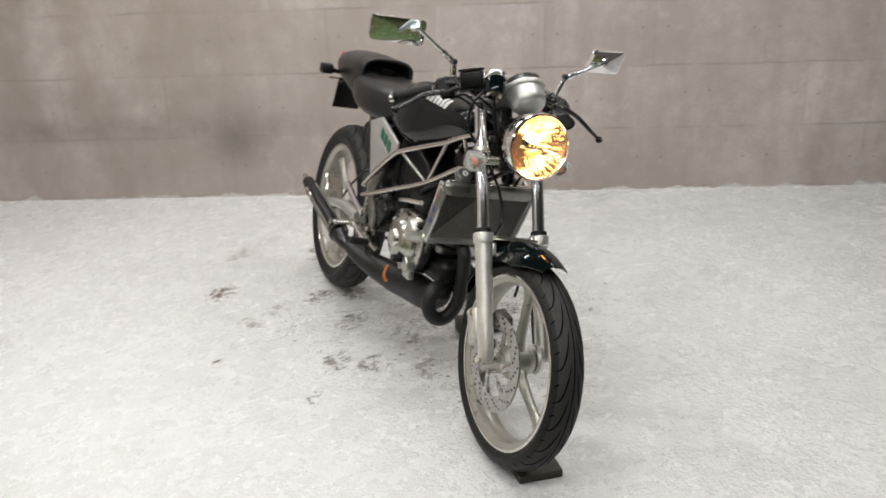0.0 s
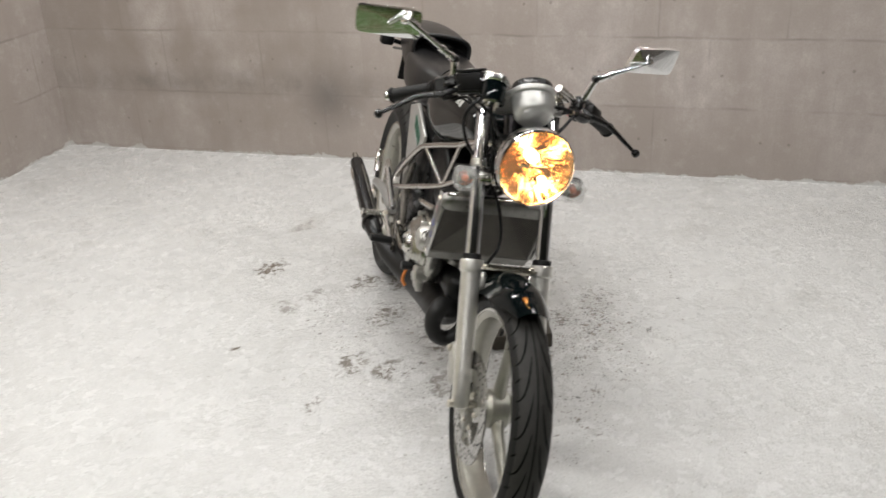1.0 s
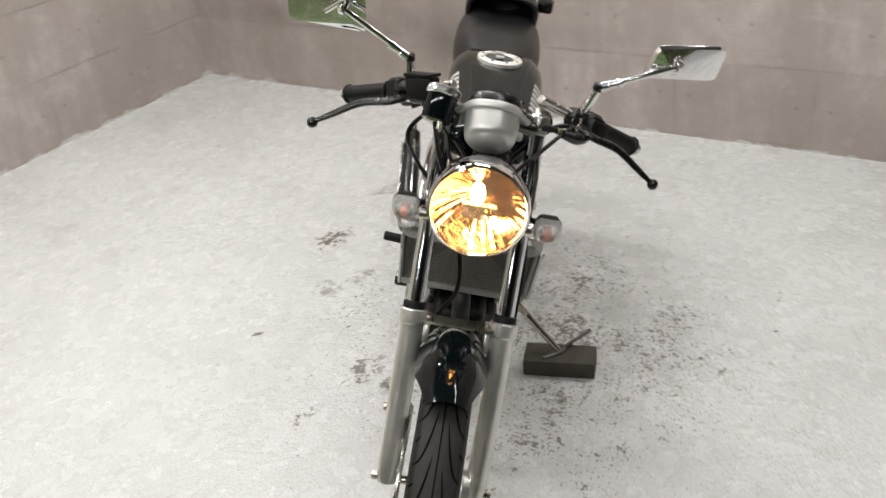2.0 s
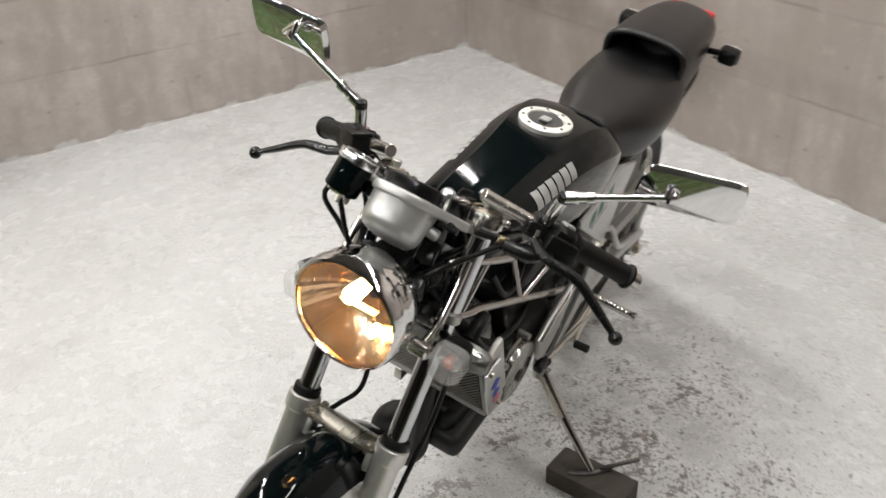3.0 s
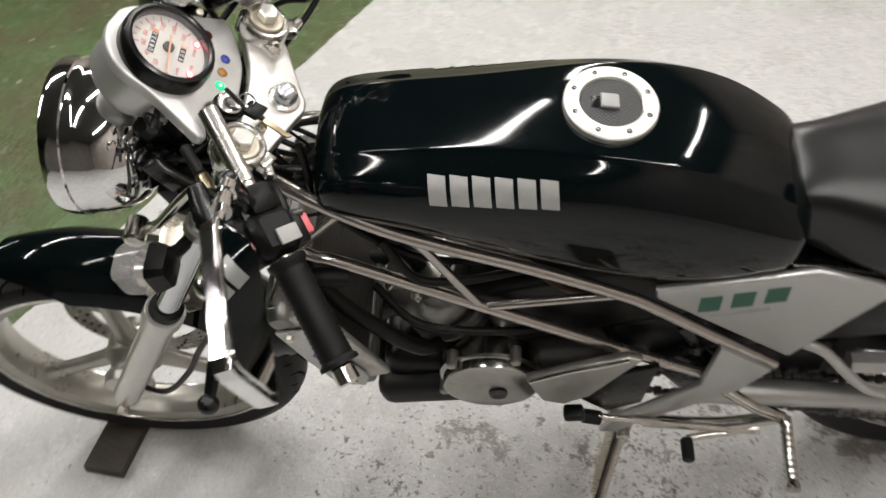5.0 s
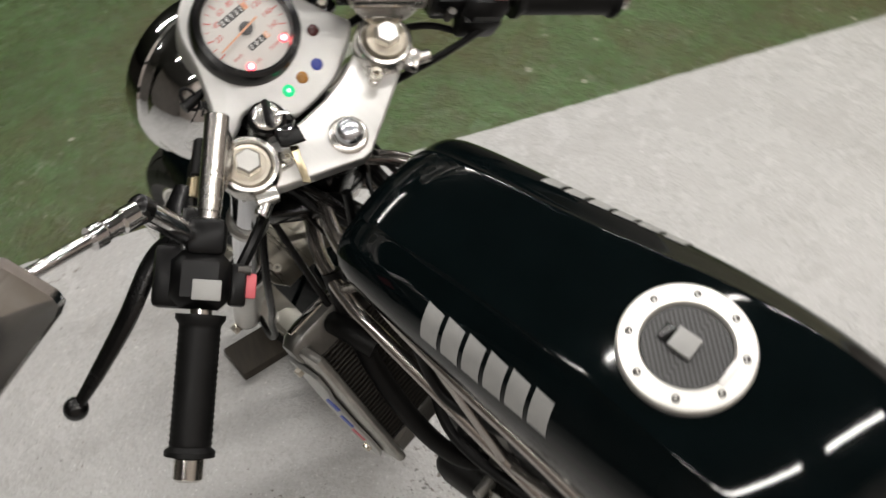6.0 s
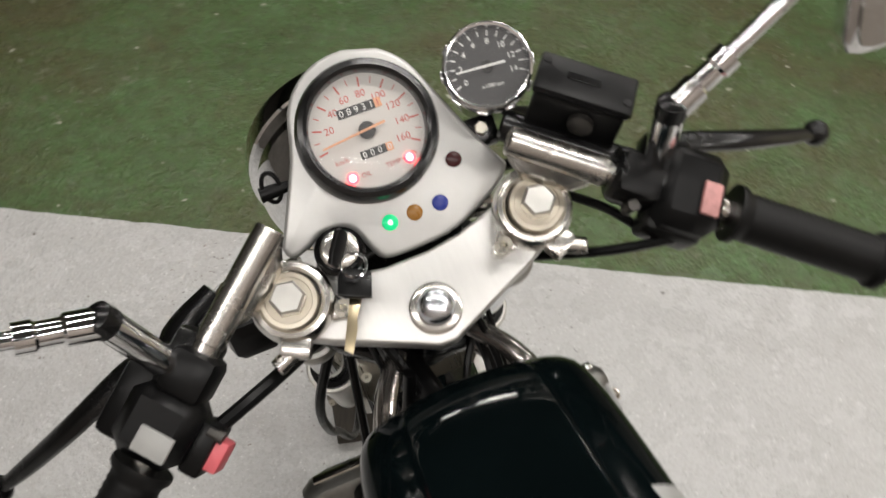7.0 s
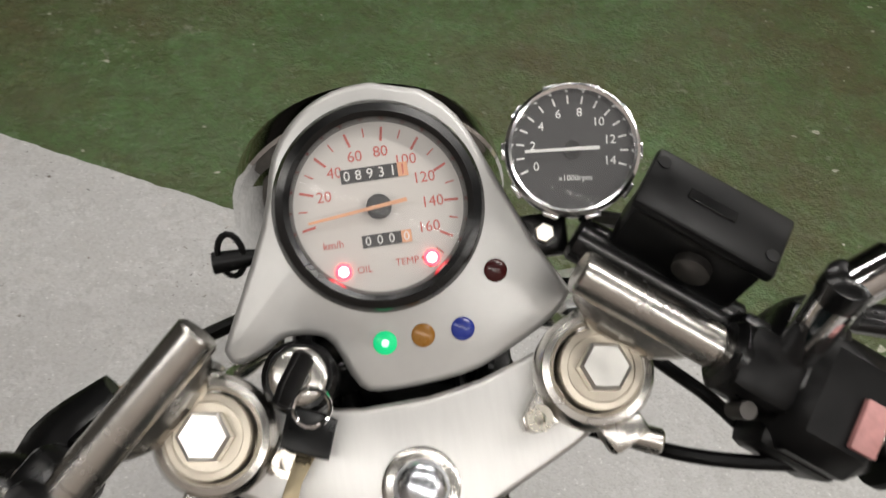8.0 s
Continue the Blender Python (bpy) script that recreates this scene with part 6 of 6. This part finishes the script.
part("reservoir_can", lathe([(0, 0), (0.028, 0), (0.028, 0.012), (0.03, 0.014), (0.028, 0.016), (0.028, 0.028), (0.03, 0.03), (0.028, 0.032), (0.028, 0.05), (0, 0.05)], axes((0.56, 0.035, 0.60), Vector((1, 0, 0)), Vector((0, 0.5, 0.86)), Vector((0, -0.86, 0.5))), 24), satin_alloy, bike)
for pts, r, m in (([(1.02, 0.06, 0.72), (0.96, 0.09, 0.63), (0.90, 0.10, 0.56), (0.86, 0.09, 0.50), (0.83, 0.06, 0.46)], 0.011, rubber), ([(0.95, -0.04, 0.52), (0.91, -0.06, 0.49), (0.88, -0.07, 0.47), (0.82, -0.07, 0.46)], 0.012, rubber),
                  ([(0.98, 0.03, 0.86), (0.96, 0.05, 0.77), (0.86, 0.06, 0.69), (0.74, 0.03, 0.63)], 0.0045, black_plastic),
                  ([(0.90, 0.065, 0.73), (0.86, 0.08, 0.67), (0.80, 0.075, 0.66), (0.72, 0.05, 0.65)], 0.006, rubber), ([(0.92, 0.05, 0.60), (0.86, 0.085, 0.56), (0.76, 0.085, 0.545), (0.66, 0.06, 0.52)], 0.006, rubber), ([(0.75, 0.04, 0.68), (0.68, 0.07, 0.64), (0.60, 0.06, 0.60)], 0.005, brown_rubber),
                  ([(0.90, -0.05, 0.66), (0.8, -0.085, 0.60), (0.72, -0.07, 0.56)], 0.008, rubber), ([(1.06, -0.03, 0.80), (1.0, -0.06, 0.66), (0.9, -0.08, 0.55)], 0.005, black_plastic)):
    part("hose", tube(pts, r, 10, 6), m, bike)
part("kick_pipe", tube([(0.80, -0.10, 0.55), (0.72, -0.115, 0.535), (0.66, -0.11, 0.52)], 0.008, 10, 4), worn_chrome, bike)
part("ignition_box", box(0.09, 0.07, 0.05, pose(0.88, 0.0, 0.70, 0, 24, 0), 0.006), black_plastic, bike)
part("belly_tube", rod((0.93, 0, 0.70), (0.985, 0, 0.79), 0.03, 16), satin_black, bike)
# black fillers added to close bright gaps behind the rails
part("gap_block", box(0.17, 0.13, 0.12, pose(0.52, 0, 0.505, 0, 18, 0), 0.015, 3), black_plastic, bike)
part("gap_plate", box(0.02, 0.15, 0.17, pose(0.47, 0, 0.47, 0, 30, 0), 0.004), satin_black, bike)
part("coil", box(0.05, 0.05, 0.04, pose(0.96, 0.0, 0.745, 0, 30, 0), 0.008), black_plastic, bike)
part("harness_sleeve", tube([(1.15, 0.02, 0.80), (1.10, 0.04, 0.83), (1.06, 0.03, 0.80), (1.0, 0.02, 0.79), (0.94, 0.0, 0.77)], 0.014, 10, 5), black_plastic, bike)

# cables about the steering head
for pts, r in (([bar_at(0.30, 1, (0.03, 0, -0.012)), (1.09, 0.10, 0.90), (1.13, 0.05, 0.85), (1.10, 0.06, 0.76), (1.0, 0.085, 0.66)], 0.004), ([POD @ Vector((0.06, 0, -0.09)), (1.14, 0.03, 0.85), (1.10, 0.065, 0.78), (1.085, 0.102, 0.70), (1.115, 0.108, 0.60), (1.165, 0.104, 0.50), (1.205, 0.098, 0.41), (1.265, 0.090, 0.32), (1.332, 0.068, 0.295)], 0.0045),
               ([TC @ Vector((0, 0, -0.055)), (1.13, -0.08, 0.86), (1.12, -0.05, 0.80), (1.05, -0.02, 0.76)], 0.004), ([bar_at(0.42, 1, (-0.02, 0, -0.02)), (0.985, 0.12, 0.90), (1.03, 0.07, 0.87), (1.07, 0.03, 0.84)], 0.005), ([bar_at(0.42, -1, (-0.02, 0, -0.02)), (0.985, -0.12, 0.90), (1.03, -0.07, 0.87), (1.07, -0.03, 0.84)], 0.0036),
               ([(1.14, 0.0, 0.84), (1.12, -0.06, 0.86), (1.09, -0.08, 0.90), (1.05, -0.13, 0.93)], 0.004)):
    part("cable", tube(pts, r, 8, 6), black_plastic, bike)
part("connector_block", join(box(0.05, 0.06, 0.04, pose(1.14, 0.0, 0.86, 0, 20, 0), 0.006), box(0.03, 0.09, 0.05, pose(1.12, 0, 0.80, 0, 20, 0), 0.006)), black_plastic, bike)

# radiator
RD = axes((0.978, 0, 0.572), Vector((0, 1, 0)), Vector((0.42, 0, 0.908)).normalized(), Vector((0.908, 0, -0.42)).normalized())
rad = part("radiator", box(0.262, 0.160, 0.03, RD, 0.003), radiator_core, bike, "radiator with a meshed core and alloy brackets")
part("core_frame", join(box(0.276, 0.010, 0.038, RD @ pose(0, -0.082, 0), 0.004), box(0.010, 0.165, 0.038, RD @ pose(0.135, 0, 0), 0.004), box(0.010, 0.165, 0.038, RD @ pose(-0.135, 0, 0), 0.004)), header_alloy, rad)
_hd = [(-0.140, 0.55), (-0.132, 0.85), (-0.118, 1.0), (0.118, 1.0), (0.134, 0.88), (0.143, 0.6)]
part("header_tank", loft([[RD @ Vector((y, 0.096 + k * (0.020 * v), k * 0.019 * u + 0.002)) for u, v in ((-1, -0.8), (1, -0.8), (1, 0.45), (0.75, 0.85), (0.3, 1), (-0.3, 1), (-0.75, 0.85), (-1, 0.45))] for y, k in _hd]), header_alloy, rad, "cast alloy header tank of the radiator")
part("header_ridge", box(0.262, 0.004, 0.010, RD @ pose(0, 0.1165, 0.002), 0.0015), worn_chrome, rad)
part("lower_tank", box(0.272, 0.024, 0.036, RD @ pose(0, -0.094, 0), 0.007, 3), header_alloy, rad)
part("outlet_neck", tube([RD @ Vector((0.09, 0.10, -0.02)), RD @ Vector((0.09, 0.10, -0.05)), RD @ Vector((0.085, 0.08, -0.075))], 0.013, 12, 4), rubber, rad)
part("end_tank", box(0.012, 0.185, 0.058, RD @ pose(0.1335, 0.010, -0.022), 0.005, 2), cast_alloy, rad, "alloy end tank of the radiator")
for s in (-1, 1):
    line = [(1.029, 0.641), (0.982, 0.650), (0.972, 0.628), (0.975, 0.605), (0.953, 0.560), (0.937, 0.545), (0.926, 0.522), (0.932, 0.497), (0.967, 0.497), (0.998, 0.562)] if s > 0 else [(1.022, 0.668), (0.985, 0.668), (0.955, 0.58), (0.930, 0.500), (0.930, 0.480), (0.965, 0.480), (1.002, 0.560)]
    br = part("radiator_bracket", prism(line, 0.005, axes((0, s * 0.1415 + (0.0025 if s < 0 else 0), 0), Vector((1, 0, 0)), Vector((0, 0, 1)), Vector((0, -1, 0))), 0.001), silver_paint, rad, "alloy bracket with a blue and red sticker")
    for du, dv, mt, nm, w in ((0.978, 0.588, blue_ink, "sticker_blue", 0.022), (0.966, 0.558, blue_ink, "sticker_blue", 0.018), (0.955, 0.534, red_ink, "sticker_red", 0.016)) if s > 0 else ((0.990, 0.620, red_ink, "sticker_red", 0.018), (0.978, 0.580, blue_ink, "sticker_blue", 0.018), (0.972, 0.545, blue_ink, "sticker_blue", 0.016)):
        part(nm, box(w, 0.0012, 0.019, pose(du, -0.1394 if s < 0 else 0.1469, dv, 0, 62, 0)), mt, br)
    for du, dv in ((1.012, 0.634), (0.945, 0.515)) if s > 0 else ((1.004, 0.657), (0.947, 0.492)):
        part("bracket_bolt", hexagon(0.006, 0.006, axes((du, 0.1462 if s > 0 else -0.1388, dv), Vector((1, 0, 0)), Vector((0, 0, -s)), Vector((0, s, 0)))), bolt_metal, br)
CM = RD @ axes((-0.082, 0.112, -0.026), Vector((1, 0, 0)), Vector((0, 0.35, -0.937)), Vector((0, 0.937, 0.35)))
part("radiator_cap", lathe([(0, 0.022), (0.019, 0.022), (0.0225, 0.019), (0.0235, 0.013), (0.0235, 0.009), (0.016, 0.004), (0.016, -0.012), (0, -0.012)], CM, 28), header_alloy, rad, "dark radiator filler cap")
part("cap_tab", box(0.06, 0.014, 0.006, CM @ pose(0, 0, 0.015), 0.002), header_alloy, rad)
part("cap_ring", lathe([(0.004, 0.0222), (0.004, 0.0235), (0.0085, 0.0235), (0.0085, 0.0222)], CM, 20, True), white_ink, rad)
_mesh = bmesh.new()
for k in range(36):
    for d in (-1, 1):
        u0 = -0.128 + 0.256 * k / 35
        a, b = Vector((u0, -0.078, 0.017)), Vector((u0 + d * 0.10, 0.078, 0.017))
        if abs(b.x) > 0.128:
            t = (math.copysign(0.128, b.x) - a.x) / (b.x - a.x)
            b = a.lerp(b, t)
        if (b - a).length < 0.01:
            continue
        q = tube([RD @ a, RD @ b], 0.0008, 4)
        me = bpy.data.meshes.new("tmp")
        q.to_mesh(me)
        q.free()
        _mesh.from_mesh(me)
        bpy.data.meshes.remove(me)
part("stone_guard", _mesh, guard_steel, rad, "expanded metal stone guard")

# exhaust: header loop, chamber, twin silencer on the right
exh = part("exhaust", tube([(0.90, 0.0, 0.465), (0.935, 0.004, 0.445), (0.945, 0.008, 0.40), (0.942, 0.012, 0.345), (0.940, 0.010, 0.285), (0.938, -0.010, 0.243), (0.937, -0.042, 0.230), (0.938, -0.070, 0.248), (0.930, -0.078, 0.285), (0.920, -0.060, 0.316), (0.898, -0.030, 0.305), (0.86, -0.022, 0.278), (0.80, -0.028, 0.256), (0.70, -0.036, 0.246), (0.60, -0.055, 0.238), (0.52, -0.095, 0.245), (0.45, -0.140, 0.262), (0.39, -0.165, 0.278)],
                           [0.020, 0.020, 0.0205, 0.021, 0.021, 0.021, 0.0215, 0.022, 0.023, 0.026, 0.033, 0.041, 0.048, 0.051, 0.050, 0.042, 0.029, 0.02], 20, 5), exhaust_black, bike, "matt black looped exhaust with a slim silencer")
part("silencer", tube([(0.40, -0.165, 0.275), (0.34, -0.18, 0.295), (0.10, -0.205, 0.365), (0.0, -0.215, 0.395)], [0.018, 0.028, 0.028, 0.022], 20, 4), satin_black, exh)
part("silencer_band", tube([(0.31, -0.212, 0.312), (0.06, -0.238, 0.385)], 0.0028, 8), worn_chrome, exh)
part("silencer_edge", tube([(0.31, -0.176, 0.330), (0.06, -0.203, 0.404)], 0.0028, 8), worn_chrome, exh)
_so, _sd = Vector((0.085, -0.2345, 0.375)), Vector((0.92, 0.10, -0.26)).normalized()
_su = Vector((0.26, 0.0, 0.92)).normalized()
part("silencer_slot", tube([_so + _sd * (0.030 * math.cos(g)) + _su * (0.010 * math.sin(g)) for g in [2 * math.pi * q / 20 for q in range(21)]], 0.0025, 6), worn_chrome, exh)
part("tail_pipe", rod((0.0, -0.215, 0.395), (-0.04, -0.22, 0.407), 0.011, 14), worn_chrome, exh)
part("silencer_strap", tube([(0.33, -0.18 + 0.0325 * math.cos(a), 0.30 + 0.0325 * math.sin(a)) for a in [2 * math.pi * k / 16 for k in range(17)]], 0.004, 6), steel_dark, exh)
part("drain_strap", tube([(0.66, -0.115, 0.30), (0.655, -0.12, 0.265), (0.66, -0.11, 0.245)], 0.005, 8, 3), spark_orange, exh)

# footrests, pedals, gear linkage
for s in (1, -1):
    hang = part("footrest_hanger", tube([(0.53, s * 0.105, 0.30), (0.42, s * 0.112, 0.312), (0.335, s * 0.108, 0.338)], 0.011, 12, 4), worn_chrome, bike, "polished footrest hanger")
    part("hanger_strut", tube([(0.44, s * 0.106, 0.43), (0.38, s * 0.108, 0.37), (0.33, s * 0.108, 0.335)], 0.009, 10), worn_chrome, hang)
    prof = [(0, 0), (0.008, 0)]
    for k in range(9):
        prof += [(0.0085, 0.010 + 0.010 * k), (0.0105, 0.013 + 0.010 * k), (0.0085, 0.018 + 0.010 * k)]
    prof += [(0.011, 0.105), (0.011, 0.112), (0, 0.112)]
    part("footrest", lathe(prof, along((0.325, s * 0.108, 0.335), (0.333, s * 0.216, 0.340)), 14), worn_chrome, hang, "knurled steel footrest")
lvr = part("gear_lever", tube([(0.36, 0.118, 0.315), (0.43, 0.125, 0.30), (0.465, 0.132, 0.298)], 0.006, 10, 3), worn_chrome, bike, "gear lever with a rubber toe peg")
part("toe_peg", rod((0.466, 0.132, 0.298), (0.466, 0.168, 0.301), 0.0095, 14, 0.002), rubber, lvr)
part("gear_rod", rod((0.36, 0.122, 0.31), (0.63, 0.118, 0.345), 0.0055, 10), worn_chrome, lvr)
part("rod_joint", box(0.03, 0.022, 0.022, pose(0.64, 0.118, 0.352, 0, 10, 0), 0.005), black_plastic, lvr)
part("linkage_boot", rod((0.625, 0.118, 0.342), (0.60, 0.118, 0.335), 0.011, 12), rubber, lvr)
part("brake_pedal", tube([(0.34, -0.118, 0.31), (0.45, -0.125, 0.285), (0.52, -0.14, 0.30)], 0.007, 10, 3), worn_chrome, bike, "brake pedal")
part("reservoir_rear", box(0.03, 0.03, 0.05, pose(0.37, -0.10, 0.50), 0.005), cast_alloy, bike)
part("rear_master_cylinder", rod((0.36, -0.105, 0.40), (0.37, -0.105, 0.48), 0.011, 14), worn_chrome, bike)

# right-hand hanger clutter
part("hanger_plate", prism([(0.30, 0.33), (0.36, 0.30), (0.44, 0.33), (0.47, 0.42), (0.42, 0.47), (0.35, 0.43)], 0.008, axes((0, -0.100, 0), Vector((1, 0, 0)), Vector((0, 0, 1)), Vector((0, -1, 0))), 0.002), worn_chrome, bike, "polished rear-set plate")
for x, z in ((0.33, 0.34), (0.41, 0.345), (0.435, 0.43), (0.37, 0.42)):
    part("plate_bolt", hexagon(0.007, 0.008, axes((x, -0.108, z), Vector((1, 0, 0)), Vector((0, 0, 1)), Vector((0, -1, 0)))), bolt_metal, bike)
part("passenger_hanger", tube([(-0.02, -0.135, 0.44), (0.0, -0.14, 0.415), (0.02, -0.14, 0.375)], 0.012, 12, 4), worn_chrome, bike, "chrome passenger footrest hanger")
part("hanger_rod", rod((0.23, -0.142, 0.458), (0.430, -0.142, 0.398), 0.0105, 14, 0.002), polished_tube, bike, "polished hanger rod")
part("lower_rod", rod((0.37, -0.15, 0.351), (0.53, -0.15, 0.328), 0.008, 12, 0.002), polished_tube, bike)
part("pedal_pad", rod((0.548, -0.150, 0.338), (0.552, -0.218, 0.345), 0.012, 14, 0.003), rubber, bike, "black rubber brake pedal pad")
part("rod_eye", lathe([(0.005, -0.008), (0.014, -0.008), (0.014, 0.008), (0.005, 0.008)], axes((0.37, -0.152, 0.351), Vector((1, 0, 0)), Vector((0, 0, 1)), Vector((0, -1, 0))), 18, True), bolt_metal, bike)
part("brake_rod", rod((0.44, -0.118, 0.30), (0.37, -0.112, 0.40), 0.005, 10), chrome, bike)
part("pedal_spring", tube([(0.40 + 0.006 * math.cos(k * 1.2), -0.118 + 0.006 * math.sin(k * 1.2), 0.34 + 0.0009 * k) for k in range(90)], 0.0014, 5), steel_dark, bike)
part("rear_brake_hose", tube([(0.37, -0.105, 0.48), (0.34, -0.11, 0.53), (0.26, -0.105, 0.50), (0.14, -0.10, 0.42), (0.06, -0.09, 0.36)], 0.004, 8, 5), black_plastic, bike)
part("rear_caliper", box(0.07, 0.04, 0.05, pose(0.06, -0.072, 0.352, 0, 25, 0), 0.010, 3), cast_alloy, bike, "cast alloy rear caliper")
part("rear_disc", lathe([(0.06, 0.058), (0.105, 0.058), (0.105, 0.062), (0.06, 0.062)], CR, 64, True), worn_chrome, rear_wheel, "steel rear brake disc")

# side stand
BI = BIKE.inverted()
foot = BI @ Vector((0.520, 0.748, 0.040))
pivot = Vector((0.555, 0.100, 0.268))
stand = part("side_stand", tube([pivot, pivot.lerp(foot, 0.5) + Vector((0.004, 0, 0)), foot + Vector((0, 0, 0.006))], [0.011, 0.010, 0.008], 12, 5), worn_chrome, bike, "side stand with rusty foot resting on a wooden block")
part("stand_bracket", box(0.04, 0.02, 0.05, pose(0.56, 0.095, 0.275, 10, 0, 0), 0.005), cast_alloy, stand)
part("stand_bolt", rod((0.555, 0.10, 0.265), (0.555, 0.122, 0.262), 0.011, 12, 0.002), worn_chrome, stand)
part("stand_foot", tube([BI @ Vector((0.56, 0.72, 0.041)), BI @ Vector((0.52, 0.748, 0.041)), BI @ Vector((0.47, 0.765, 0.044))], [0.006, 0.012, 0.006], 10, 4, True, 0.5), steel_dark, stand)
part("stand_tang", tube([BI @ Vector((0.50, 0.755, 0.045)), BI @ Vector((0.46, 0.785, 0.062)), BI @ Vector((0.425, 0.80, 0.066))], 0.005, 8, 3), steel_dark, stand)
_sp0, _sp1 = pivot + Vector((0.018, 0.006, -0.01)), pivot.lerp(foot, 0.45) + Vector((0.014, 0, 0))
_d = (_sp1 - _sp0)
_fm = along(_sp0, _sp1)
part("stand_spring", tube([_fm @ Vector((0.0065 * math.cos(k * 0.9), 0.0065 * math.sin(k * 0.9), _d.length * k / 150)) for k in range(151)], 0.0018, 5), bolt_metal, stand)

# wooden blocks
tagged(part("wooden_block", box(0.19, 0.085, 0.050, pose(0.520, 0.752, FLOOR + 0.0255, 0, 0, 108.0), 0.004), wood), "dirty dark wooden block under the side stand", "block")
tagged(part("wheel_chock", box(0.12, 0.075, 0.022, pose(1.375, 0.885, FLOOR + 0.0112, 0, 0, 106), 0.003), wood), "dirty dark wooden chock against the front tyre", "chock")

# clutter behind the headlight
rng = random.Random(5)
for k, (x, y, z, sx, sy, sz) in enumerate(((1.125, 0.045, 0.835, 0.03, 0.026, 0.05), (1.12, -0.04, 0.84, 0.035, 0.03, 0.05), (1.10, 0.055, 0.79, 0.05, 0.02, 0.03), (1.105, 0.0, 0.765, 0.05, 0.06, 0.045), (1.135, 0.03, 0.78, 0.03, 0.03, 0.03), (1.10, -0.055, 0.80, 0.04, 0.02, 0.045), (1.085, 0.03, 0.865, 0.04, 0.03, 0.02))):
    plug = part("wire_connector", box(sx, sy, sz, pose(x, y, z, rng.uniform(-20, 20), 24 + rng.uniform(-12, 12), rng.uniform(-15, 15)), 0.004), black_plastic if k % 3 else satin_black, bike)
for k in range(9):
    s = 1 if k % 2 else -1
    y0 = s * rng.uniform(0.01, 0.06)
    pts = [(1.13 + rng.uniform(-0.01, 0.02), y0, 0.81 + rng.uniform(-0.03, 0.05)), (1.10 + rng.uniform(-0.02, 0.03), y0 + s * rng.uniform(0.0, 0.03), 0.80 + rng.uniform(-0.03, 0.06)), (1.06 + rng.uniform(-0.02, 0.02), s * rng.uniform(0.03, 0.06), 0.80 + rng.uniform(-0.04, 0.04)), (1.0 + rng.uniform(-0.02, 0.02), s * rng.uniform(0.01, 0.045), 0.775 + rng.uniform(-0.04, 0.03)), (0.93, s * rng.uniform(0.0, 0.03), 0.745 + rng.uniform(-0.02, 0.02))]
    part("wire", tube(pts, rng.choice((0.0022, 0.003, 0.004)), 7, 5), black_plastic, bike)
